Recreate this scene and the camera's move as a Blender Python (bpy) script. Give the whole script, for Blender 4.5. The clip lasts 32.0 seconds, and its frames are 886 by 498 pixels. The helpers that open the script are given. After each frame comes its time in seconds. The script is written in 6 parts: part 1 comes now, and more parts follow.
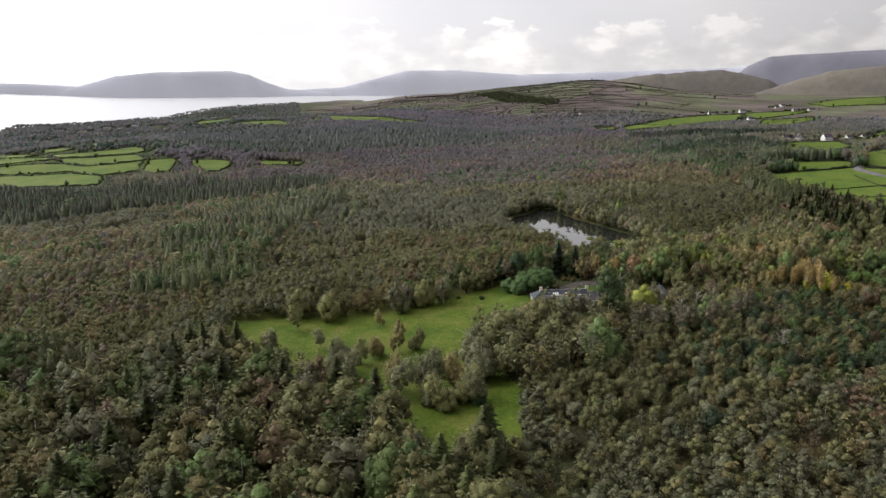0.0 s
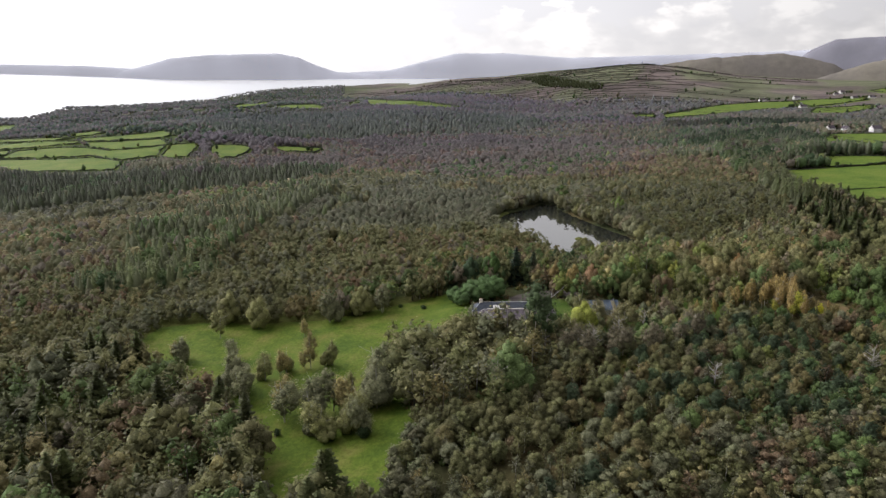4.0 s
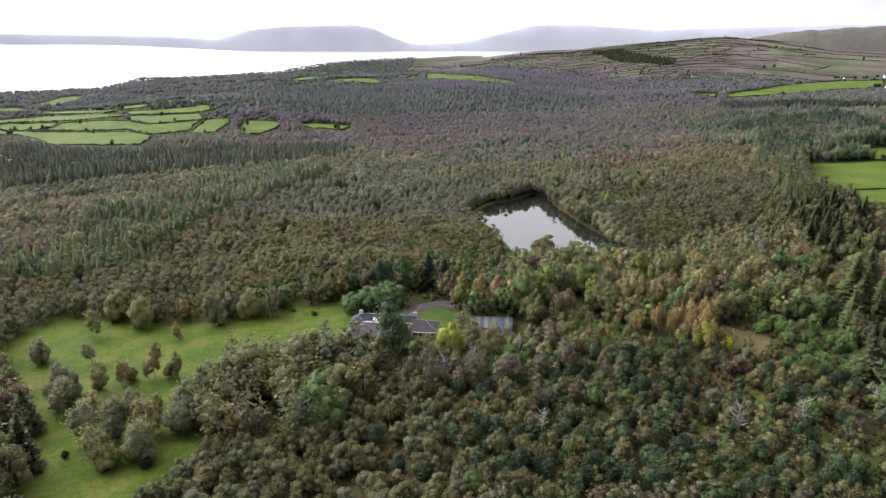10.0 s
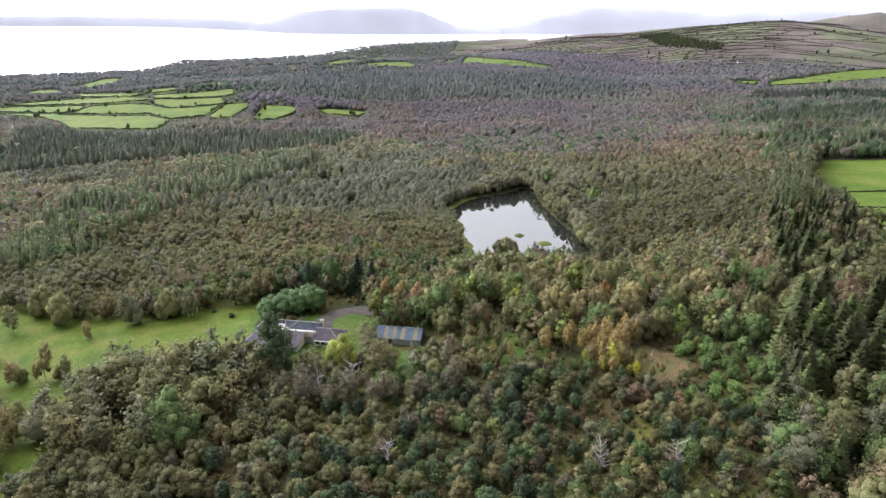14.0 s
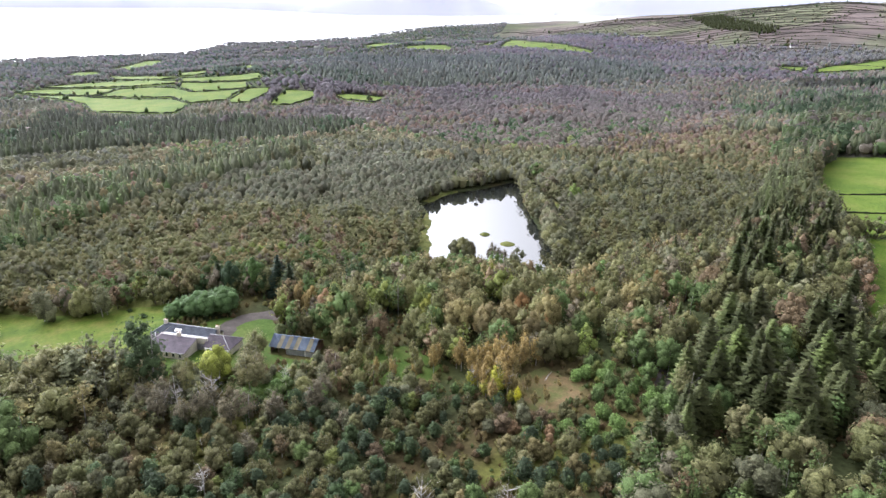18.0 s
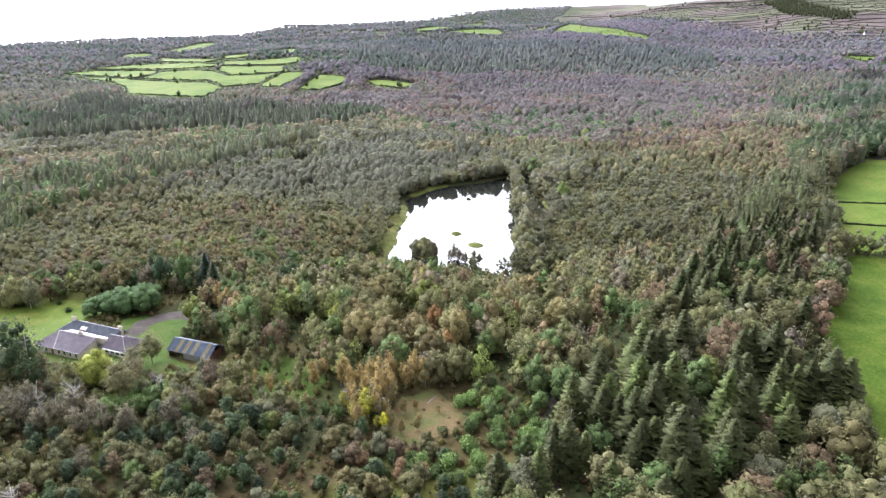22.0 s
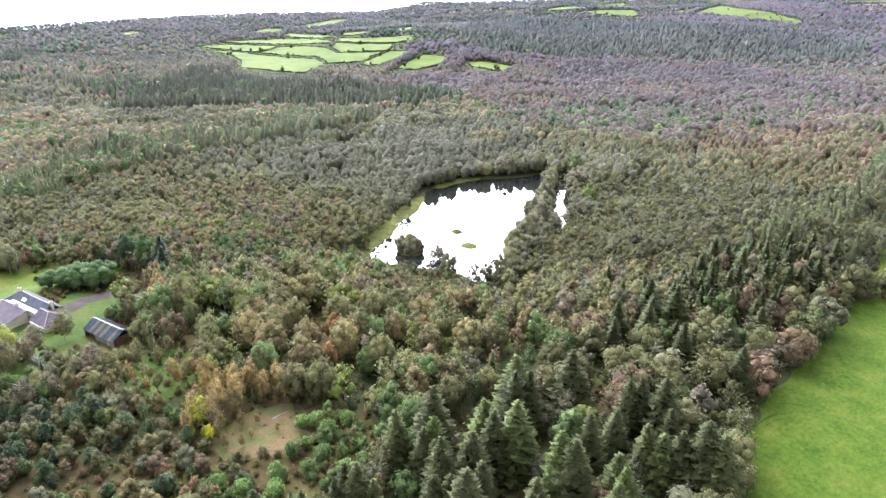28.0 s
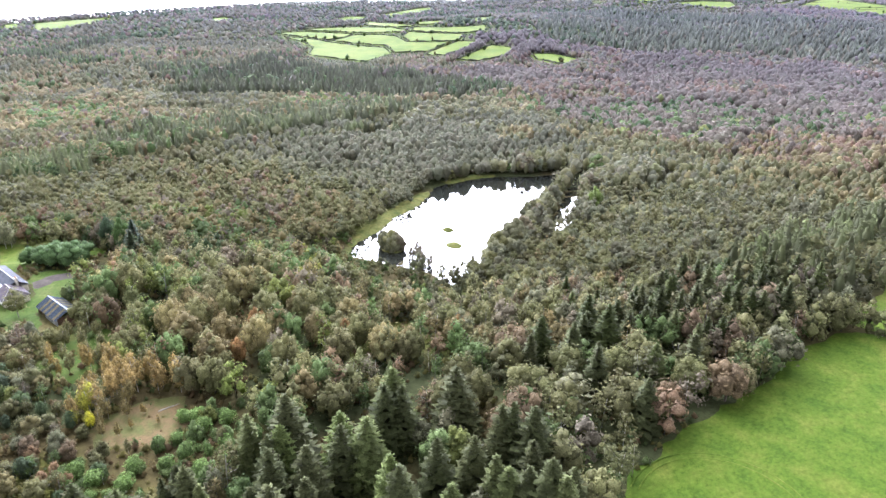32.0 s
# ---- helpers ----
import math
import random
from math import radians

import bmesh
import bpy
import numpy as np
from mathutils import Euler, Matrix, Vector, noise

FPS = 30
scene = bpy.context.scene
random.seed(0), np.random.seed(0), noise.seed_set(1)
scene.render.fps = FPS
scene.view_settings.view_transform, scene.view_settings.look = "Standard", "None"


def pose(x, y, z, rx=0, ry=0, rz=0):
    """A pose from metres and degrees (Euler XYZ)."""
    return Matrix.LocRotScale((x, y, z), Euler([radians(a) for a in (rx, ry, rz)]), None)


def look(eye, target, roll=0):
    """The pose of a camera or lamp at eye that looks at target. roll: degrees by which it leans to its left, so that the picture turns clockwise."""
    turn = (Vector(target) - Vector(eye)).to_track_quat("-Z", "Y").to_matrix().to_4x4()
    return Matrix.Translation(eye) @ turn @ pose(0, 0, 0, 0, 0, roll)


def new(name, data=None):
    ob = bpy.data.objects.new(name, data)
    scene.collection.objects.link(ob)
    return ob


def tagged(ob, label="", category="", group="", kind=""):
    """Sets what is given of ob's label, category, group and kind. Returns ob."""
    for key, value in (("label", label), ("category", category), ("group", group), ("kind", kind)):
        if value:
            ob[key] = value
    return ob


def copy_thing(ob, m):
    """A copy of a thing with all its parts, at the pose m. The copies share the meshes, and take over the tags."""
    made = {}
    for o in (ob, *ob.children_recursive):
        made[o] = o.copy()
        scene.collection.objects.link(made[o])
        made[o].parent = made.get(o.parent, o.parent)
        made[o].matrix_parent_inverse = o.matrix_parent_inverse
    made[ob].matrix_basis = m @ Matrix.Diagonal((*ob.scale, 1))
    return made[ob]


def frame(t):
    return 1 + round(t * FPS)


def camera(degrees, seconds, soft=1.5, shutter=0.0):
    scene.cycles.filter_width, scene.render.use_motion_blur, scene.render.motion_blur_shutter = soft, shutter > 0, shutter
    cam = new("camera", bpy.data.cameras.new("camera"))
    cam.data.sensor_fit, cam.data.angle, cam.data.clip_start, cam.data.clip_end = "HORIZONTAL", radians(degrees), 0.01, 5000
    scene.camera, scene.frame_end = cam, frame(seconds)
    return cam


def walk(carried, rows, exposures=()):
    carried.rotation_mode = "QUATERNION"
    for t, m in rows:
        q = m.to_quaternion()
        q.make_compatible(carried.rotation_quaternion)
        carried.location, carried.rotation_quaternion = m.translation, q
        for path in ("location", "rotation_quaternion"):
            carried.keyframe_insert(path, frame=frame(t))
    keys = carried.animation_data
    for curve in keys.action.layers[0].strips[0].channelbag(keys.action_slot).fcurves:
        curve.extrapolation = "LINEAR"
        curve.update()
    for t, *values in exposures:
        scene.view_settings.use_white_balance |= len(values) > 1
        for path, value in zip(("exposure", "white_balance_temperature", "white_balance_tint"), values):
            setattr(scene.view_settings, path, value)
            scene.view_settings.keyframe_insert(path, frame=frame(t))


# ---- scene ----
cam = camera(64.9, 32.0, soft=1.45)
METRES, EYE, TILT, LEAN, TURN = 446.0, 100.0, -0.4, -1.3, 0.0
ROWS = [
    (0.0, 0.0, 0.0, 0.0, -0.35, -12.59, 1.58),
    (0.5, 0.0138, 0.0067, 0.0011, 0.18, -12.72, 1.55),
    (1.0, 0.0276, 0.0134, 0.0022, 0.73, -12.91, 1.51),
    (1.5, 0.0415, 0.0202, 0.0034, 1.29, -13.08, 1.47),
    (2.0, 0.0556, 0.027, 0.0044, 1.84, -13.22, 1.44),
    (2.5, 0.0697, 0.0338, 0.0056, 2.41, -13.41, 1.42),
    (3.0, 0.0839, 0.0407, 0.0067, 2.98, -13.55, 1.39),
    (3.5, 0.0981, 0.0474, 0.0079, 3.54, -13.69, 1.36),
    (5.5, 0.1551, 0.0747, 0.012, 5.9, -14.45, 1.3),
    (6.0, 0.1691, 0.0813, 0.0129, 6.47, -14.68, 1.27),
    (6.5, 0.1828, 0.0879, 0.014, 7.04, -14.82, 1.22),
    (7.0, 0.1966, 0.0946, 0.0151, 7.62, -14.97, 1.19),
    (7.5, 0.2105, 0.1013, 0.0162, 8.19, -15.14, 1.14),
    (8.0, 0.2247, 0.108, 0.0175, 8.75, -15.26, 1.14),
    (8.5, 0.239, 0.1148, 0.0186, 9.33, -15.38, 1.12),
    (9.0, 0.2533, 0.1216, 0.0198, 9.91, -15.57, 1.1),
    (9.5, 0.2675, 0.1284, 0.0211, 10.46, -15.77, 1.07),
    (10.0, 0.2816, 0.1354, 0.0223, 11.03, -15.92, 1.04),
    (10.5, 0.2953, 0.1425, 0.0233, 11.57, -16.07, 1.01),
    (11.0, 0.3087, 0.1496, 0.0244, 12.12, -16.27, 0.99),
    (11.5, 0.322, 0.1569, 0.0254, 12.66, -16.39, 0.96),
    (12.0, 0.3354, 0.1645, 0.0264, 13.19, -16.56, 0.94),
    (12.5, 0.3489, 0.1722, 0.0275, 13.73, -16.73, 0.94),
    (13.0, 0.3623, 0.18, 0.0285, 14.28, -16.89, 0.92),
    (13.5, 0.3758, 0.1879, 0.0294, 14.83, -17.02, 0.91),
    (14.0, 0.3888, 0.1961, 0.0304, 15.38, -17.21, 0.89),
    (14.5, 0.402, 0.2045, 0.0314, 15.94, -17.39, 0.89),
    (16.5, 0.4548, 0.24, 0.0355, 18.26, -18.07, 0.89),
    (17.0, 0.4682, 0.2493, 0.0364, 18.84, -18.2, 0.88),
    (17.5, 0.4814, 0.2589, 0.0374, 19.44, -18.38, 0.85),
    (18.0, 0.4947, 0.2687, 0.0383, 20.02, -18.56, 0.88),
    (18.5, 0.5078, 0.2787, 0.0392, 20.61, -18.72, 0.86),
    (19.0, 0.5206, 0.2888, 0.04, 21.2, -18.92, 0.86),
    (19.5, 0.5333, 0.2989, 0.0408, 21.8, -19.1, 0.86),
    (20.0, 0.546, 0.309, 0.0417, 22.39, -19.26, 0.84),
    (20.5, 0.5584, 0.3194, 0.0424, 22.98, -19.4, 0.82),
    (21.0, 0.5705, 0.3299, 0.043, 23.72, -19.6, 0.79),
    (21.5, 0.5815, 0.3395, 0.0437, 24.61, -19.7, 0.75),
    (22.0, 0.5931, 0.3499, 0.0443, 25.66, -19.8, 0.72),
    (22.5, 0.6046, 0.3602, 0.0447, 26.71, -19.94, 0.71),
    (23.0, 0.6159, 0.3706, 0.0453, 27.76, -20.12, 0.69),
    (23.5, 0.627, 0.3812, 0.0458, 28.83, -20.25, 0.65),
    (24.0, 0.6378, 0.3918, 0.0464, 29.87, -20.31, 0.62),
    (24.5, 0.6485, 0.4024, 0.0468, 30.91, -20.43, 0.57),
    (25.0, 0.659, 0.4132, 0.0474, 31.94, -20.61, 0.55),
    (25.5, 0.6693, 0.4241, 0.0478, 32.97, -20.75, 0.51),
    (27.5, 0.7107, 0.4677, 0.0504, 37.12, -21.3, 0.41),
    (28.0, 0.7208, 0.4789, 0.0509, 38.14, -21.38, 0.39),
    (28.5, 0.7309, 0.4904, 0.0513, 39.17, -21.48, 0.37),
    (29.0, 0.7409, 0.502, 0.0516, 40.2, -21.57, 0.34),
    (29.5, 0.7508, 0.5139, 0.0519, 41.23, -21.71, 0.32),
    (30.0, 0.7606, 0.5261, 0.0522, 42.26, -21.83, 0.3),
    (30.5, 0.7703, 0.5384, 0.0524, 43.3, -21.91, 0.27),
    (31.0, 0.7799, 0.551, 0.0526, 44.35, -21.98, 0.25),
    (31.5, 0.7894, 0.5638, 0.0528, 45.4, -22.07, 0.23),
    (32.0, 0.7986, 0.5767, 0.053, 46.43, -22.17, 0.21),
]
EXPO = (-1.88, -1.5, -0.82, -0.36, -0.12)
walk(cam, [(t, pose(0, 0, EYE, TILT, LEAN, TURN) @ pose(METRES * x, METRES * y, METRES * z, 90 + pitch, roll, yaw)) for t, x, y, z, yaw, pitch, roll in ROWS], exposures=[(t, e, k, tint) for t, e, k, tint in zip((0.0, 8.0, 16.0, 24.0, 32.0), EXPO, (6650, 6460, 6160, 6000, 5930), (12, 13, 14, 16, 17))])

# ---- world, sun ----
SUN_AZ, SUN_EL = radians(-62), radians(36)      # from +y towards +x
SUN_DIR = Vector((math.sin(SUN_AZ) * math.cos(SUN_EL), math.cos(SUN_AZ) * math.cos(SUN_EL), math.sin(SUN_EL)))
sun = new("sun", bpy.data.lights.new("sun", "SUN"))
sun.data.energy, sun.data.angle, sun.data.color = 2.0, radians(12), (1.0, 0.96, 0.9)
sun.matrix_world = look((0, 0, 400), Vector((0, 0, 400)) - SUN_DIR)


def nodes_of(tree):
    """Two helpers for one node tree: add a node, link two sockets."""
    def add(kind, **values):
        n = tree.nodes.new(kind)
        for key, value in values.items():
            if key.startswith("i_"):
                key = key[2:]
                n.inputs[int(key) if key.isdigit() else key.replace("_", " ")].default_value = value
            elif key == "op":
                n.operation = value
            elif key == "blend":
                n.data_type, n.blend_type = "RGBA", value
        return n

    def link(a, b):
        tree.links.new(a, b)
    return add, link


def ramp_of(add, link, source, stops):
    n = add("ShaderNodeValToRGB")
    e = n.color_ramp.elements
    e[0].position, e[0].color = stops[0][0], (*stops[0][1], 1)
    e[1].position, e[1].color = stops[-1][0], (*stops[-1][1], 1)
    for p, c in stops[1:-1]:
        e.new(p).color = (*c, 1)
    link(source, n.inputs[0])
    return n.outputs[0]


def build_world():
    w = bpy.data.worlds.new("overcast_sky")
    scene.world = w
    w.use_nodes = True
    t = w.node_tree
    t.nodes.clear()
    add, link = nodes_of(t)
    out, bg = add("ShaderNodeOutputWorld"), add("ShaderNodeBackground")
    sky = add("ShaderNodeTexSky")
    sky.sky_type, sky.sun_disc = "NISHITA", False
    sky.sun_elevation, sky.sun_rotation = SUN_EL, SUN_AZ
    scaled = add("ShaderNodeVectorMath", op="SCALE")
    scaled.inputs[3].default_value = 0.09
    link(sky.outputs[0], scaled.inputs[0])
    co = add("ShaderNodeTexCoord")
    sep = add("ShaderNodeSeparateXYZ")
    link(co.outputs["Generated"], sep.inputs[0])
    # a pale veil, and heaped cloud low over the hills
    squash = add("ShaderNodeVectorMath", op="MULTIPLY")
    link(co.outputs["Generated"], squash.inputs[0])
    squash.inputs[1].default_value = (1.0, 1.0, 2.0)
    veil = add("ShaderNodeTexNoise", i_Scale=2.2, i_Detail=4.0)
    link(squash.outputs[0], veil.inputs["Vector"])
    back = ramp_of(add, link, veil.outputs[0], [(0.35, (0.99, 1.0, 1.05)), (0.65, (1.13, 1.13, 1.15))])
    heap = add("ShaderNodeTexNoise", i_Scale=15.0, i_Detail=8.0, i_Roughness=0.55)
    link(squash.outputs[0], heap.inputs["Vector"])
    lump = ramp_of(add, link, heap.outputs[0], [(0.38, (1.0, 1.005, 1.035)), (0.5, (1.1, 1.1, 1.12)), (0.6, (1.34, 1.33, 1.33))])
    bank = add("ShaderNodeMath", op="MULTIPLY_ADD", i_1=-7.0, i_2=0.58)
    link(sep.outputs[2], bank.inputs[0])
    body = add("ShaderNodeMath", op="ADD")
    link(bank.outputs[0], body.inputs[0])
    link(heap.outputs[0], body.inputs[1])
    edge = add("ShaderNodeMapRange", i_1=0.52, i_2=0.6)
    edge.interpolation_type = "SMOOTHSTEP"
    link(body.outputs[0], edge.inputs[0])
    joinc = add("ShaderNodeMix", blend="MIX")
    link(edge.outputs[0], joinc.inputs[0])
    link(back, joinc.inputs[6])
    link(lump, joinc.inputs[7])
    cloud = joinc.outputs[2]
    high = add("ShaderNodeMapRange")
    high.interpolation_type = "SMOOTHSTEP"
    for i, v in ((1, 0.1), (2, 0.8), (3, 1.2), (4, 0.7)):
        high.inputs[i].default_value = v
    link(sep.outputs[2], high.inputs[0])
    dim = add("ShaderNodeVectorMath", op="SCALE")
    link(cloud, dim.inputs[0])
    link(high.outputs[0], dim.inputs[3])
    cloud = dim.outputs[0]
    # cloud lit from behind round the sun
    dot = add("ShaderNodeVectorMath", op="DOT_PRODUCT")
    link(co.outputs["Generated"], dot.inputs[0])
    dot.inputs[1].default_value = SUN_DIR
    near = add("ShaderNodeMapRange")
    near.interpolation_type = "SMOOTHSTEP"
    for i, v in ((1, 0.66), (2, 1.0), (3, 1.0), (4, 6.0)):
        near.inputs[i].default_value = v
    link(dot.outputs["Value"], near.inputs[0])
    veil_sun = add("ShaderNodeMapRange", i_1=0.0, i_2=1.0, i_3=0.95, i_4=2.3)
    link(dot.outputs["Value"], veil_sun.inputs[0])
    soft_glow = add("ShaderNodeVectorMath", op="SCALE")
    link(cloud, soft_glow.inputs[0])
    link(veil_sun.outputs[0], soft_glow.inputs[3])
    cloud = soft_glow.outputs[0]
    glow = add("ShaderNodeVectorMath", op="SCALE")
    link(cloud, glow.inputs[0])
    link(near.outputs[0], glow.inputs[3])
    mix = add("ShaderNodeMix", blend="MIX")
    mix.inputs[0].default_value = 0.9
    link(scaled.outputs[0], mix.inputs[6])
    link(glow.outputs[0], mix.inputs[7])
    link(mix.outputs[2], bg.inputs[0])
    bg.inputs[1].default_value = 1.85
    link(bg.outputs[0], out.inputs[0])


build_world()


# ---- materials ----
def material(name):
    m = bpy.data.materials.new(name)
    m.use_nodes = True
    t = m.node_tree
    t.nodes.clear()
    add, link = nodes_of(t)
    out = add("ShaderNodeOutputMaterial")
    return m, add, link, out


def surface(name, low, high, rough=0.8, grain=1.0, stain=0.06, bump=0.3, metal=0.0, spread=(0.35, 0.68), distance=0.05, glow=None):
    """A two-scale noise surface: stains from low to high, finer grain on top, fine relief."""
    m, add, link, out = material(name)
    p = add("ShaderNodeBsdfPrincipled", i_Roughness=rough, i_Metallic=metal)
    p.inputs["Specular IOR Level"].default_value = 0.5 if rough < 0.6 else 0.15
    co = add("ShaderNodeTexCoord")
    a = add("ShaderNodeTexNoise", i_Scale=stain, i_Detail=5.0, i_Roughness=0.6)
    b = add("ShaderNodeTexNoise", i_Scale=grain, i_Detail=4.0, i_Roughness=0.7)
    link(co.outputs["Object"], a.inputs["Vector"])
    link(co.outputs["Object"], b.inputs["Vector"])
    colour = ramp_of(add, link, a.outputs[0], [(spread[0], low), (spread[1], high)])
    fine = ramp_of(add, link, b.outputs[0], [(0.3, (0.72, 0.72, 0.72)), (0.7, (1.2, 1.2, 1.2))])
    mul = add("ShaderNodeMix", blend="MULTIPLY")
    mul.inputs[0].default_value = 1.0
    link(colour, mul.inputs[6])
    link(fine, mul.inputs[7])
    link(mul.outputs[2], p.inputs["Base Color"])
    # emission that lays distant haze onto the surface
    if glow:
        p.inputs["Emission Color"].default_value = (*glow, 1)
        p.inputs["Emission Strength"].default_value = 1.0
    if bump:
        n = add("ShaderNodeBump", i_Strength=bump, i_Distance=distance)
        link(b.outputs[0], n.inputs["Height"])
        link(n.outputs[0], p.inputs["Normal"])
    link(p.outputs[0], out.inputs[0])
    return m


def leaf_material(name, passing=0.32, spread=1.0):
    """Leaves: the tree's own tint, varied leaf by leaf and tree by tree; some light comes through."""
    m, add, link, out = material(name)
    at = add("ShaderNodeAttribute")
    at.attribute_name = "tint"
    geo = add("ShaderNodeNewGeometry")
    ob = add("ShaderNodeObjectInfo")
    leaf = add("ShaderNodeMapRange", i_3=1 - 0.38 * spread, i_4=1 + 0.48 * spread)
    link(geo.outputs["Random Per Island"], leaf.inputs[0])
    tree = add("ShaderNodeMapRange", i_3=0.88, i_4=1.12)
    link(ob.outputs["Random"], tree.inputs[0])
    k = add("ShaderNodeMath", op="MULTIPLY")
    link(leaf.outputs[0], k.inputs[0])
    link(tree.outputs[0], k.inputs[1])
    # sprays of leaves finer than the tufts
    fine = add("ShaderNodeTexNoise", i_Scale=2.6, i_Detail=3.0, i_Roughness=0.7)
    link(geo.outputs["Position"], fine.inputs["Vector"])
    spray = add("ShaderNodeMapRange", i_1=0.32, i_2=0.68, i_3=1 - 0.46 * spread, i_4=1 + 0.46 * spread)
    link(fine.outputs[0], spray.inputs[0])
    k2 = add("ShaderNodeMath", op="MULTIPLY")
    link(k.outputs[0], k2.inputs[0])
    link(spray.outputs[0], k2.inputs[1])
    wide = add("ShaderNodeTexNoise", i_Scale=0.4, i_Detail=2.0)
    link(geo.outputs["Position"], wide.inputs["Vector"])
    tone = add("ShaderNodeMapRange", i_1=0.35, i_2=0.65, i_3=0.86, i_4=1.14)
    link(wide.outputs[0], tone.inputs[0])
    k = add("ShaderNodeMath", op="MULTIPLY")
    link(k2.outputs[0], k.inputs[0])
    link(tone.outputs[0], k.inputs[1])
    c = add("ShaderNodeVectorMath", op="SCALE")
    link(at.outputs["Color"], c.inputs[0])
    link(k.outputs[0], c.inputs[3])
    p = add("ShaderNodeBsdfPrincipled", i_Roughness=0.7)
    rough = add("ShaderNodeBump", i_Strength=0.45 * spread, i_Distance=0.4)
    link(fine.outputs[0], rough.inputs["Height"])
    link(rough.outputs[0], p.inputs["Normal"])
    p.inputs["Specular IOR Level"].default_value = 0.12
    tr = add("ShaderNodeBsdfTranslucent")
    link(c.outputs[0], p.inputs["Base Color"])
    link(c.outputs[0], tr.inputs[0])
    mix = add("ShaderNodeMixShader")
    mix.inputs[0].default_value = passing
    link(p.outputs[0], mix.inputs[1])
    link(tr.outputs[0], mix.inputs[2])
    link(mix.outputs[0], out.inputs[0])
    return m


def ground_material(name):
    """Forest floor, moor and far country: the cover's tint with two scales of variation."""
    m, add, link, out = material(name)
    at = add("ShaderNodeAttribute")
    at.attribute_name = "tint"
    co = add("ShaderNodeTexCoord")
    a = add("ShaderNodeTexNoise", i_Scale=0.02, i_Detail=6.0, i_Roughness=0.65)
    b = add("ShaderNodeTexNoise", i_Scale=0.6, i_Detail=5.0, i_Roughness=0.7)
    for n in (a, b):
        link(co.outputs["Object"], n.inputs["Vector"])
    ra = ramp_of(add, link, a.outputs[0], [(0.3, (0.7, 0.72, 0.75)), (0.7, (1.3, 1.25, 1.2))])
    rb = ramp_of(add, link, b.outputs[0], [(0.3, (0.6, 0.6, 0.6)), (0.7, (1.35, 1.35, 1.35))])
    x = add("ShaderNodeMix", blend="MULTIPLY")
    y = add("ShaderNodeMix", blend="MULTIPLY")
    x.inputs[0].default_value = y.inputs[0].default_value = 1.0
    link(at.outputs["Color"], x.inputs[6])
    link(ra, x.inputs[7])
    link(x.outputs[2], y.inputs[6])
    link(rb, y.inputs[7])
    p = add("ShaderNodeBsdfPrincipled", i_Roughness=0.95)
    p.inputs["Specular IOR Level"].default_value = 0.04
    link(y.outputs[2], p.inputs["Base Color"])
    n = add("ShaderNodeBump", i_Strength=0.6, i_Distance=0.3)
    link(b.outputs[0], n.inputs["Height"])
    link(n.outputs[0], p.inputs["Normal"])
    link(p.outputs[0], out.inputs[0])
    return m


def grass_material(name, dark, mid, light, patch=0.05, rows=0.0):
    m, add, link, out = material(name)
    co = add("ShaderNodeTexCoord")
    mp = add("ShaderNodeMapping")
    mp.inputs["Scale"].default_value = (1, 0.7, 1)
    mp.inputs["Rotation"].default_value = (0, 0, 0.5)
    link(co.outputs["Object"], mp.inputs[0])
    a = add("ShaderNodeTexNoise", i_Scale=patch, i_Detail=7.0, i_Roughness=0.68)
    b = add("ShaderNodeTexNoise", i_Scale=0.9, i_Detail=6.0, i_Roughness=0.75)
    link(co.outputs["Object"], a.inputs["Vector"])
    link(mp.outputs[0], b.inputs["Vector"])
    colour = ramp_of(add, link, a.outputs[0], [(0.36, dark), (0.5, mid), (0.66, light)])
    fine = ramp_of(add, link, b.outputs[0], [(0.32, (0.62, 0.66, 0.6)), (0.68, (1.28, 1.24, 1.3))])
    x = add("ShaderNodeMix", blend="MULTIPLY")
    x.inputs[0].default_value = 1.0
    link(colour, x.inputs[6])
    link(fine, x.inputs[7])
    p = add("ShaderNodeBsdfPrincipled", i_Roughness=0.85)
    p.inputs["Specular IOR Level"].default_value = 0.06
    link(x.outputs[2], p.inputs["Base Color"])
    n = add("ShaderNodeBump", i_Strength=0.7, i_Distance=0.12)
    link(b.outputs[0], n.inputs["Height"])
    link(n.outputs[0], p.inputs["Normal"])
    link(p.outputs[0], out.inputs[0])
    return m


def water_material(name, ripple, size, colour, rough=0.03, ior=1.33):
    m, add, link, out = material(name)
    co = add("ShaderNodeTexCoord")
    a = add("ShaderNodeTexNoise", i_Scale=size, i_Detail=3.0)
    link(co.outputs["Object"], a.inputs["Vector"])
    n = add("ShaderNodeBump", i_Strength=ripple, i_Distance=0.05)
    link(a.outputs[0], n.inputs["Height"])
    p = add("ShaderNodeBsdfPrincipled", i_Roughness=rough)
    p.inputs["Base Color"].default_value = (*colour, 1)
    p.inputs["IOR"].default_value = ior
    link(n.outputs[0], p.inputs["Normal"])
    link(p.outputs[0], out.inputs[0])
    return m


def glass_material(name):
    m, add, link, out = material(name)
    p = add("ShaderNodeBsdfPrincipled", i_Roughness=0.05)
    p.inputs["Base Color"].default_value = (0.015, 0.018, 0.02, 1)
    p.inputs["Specular IOR Level"].default_value = 0.8
    link(p.outputs[0], out.inputs[0])
    return m


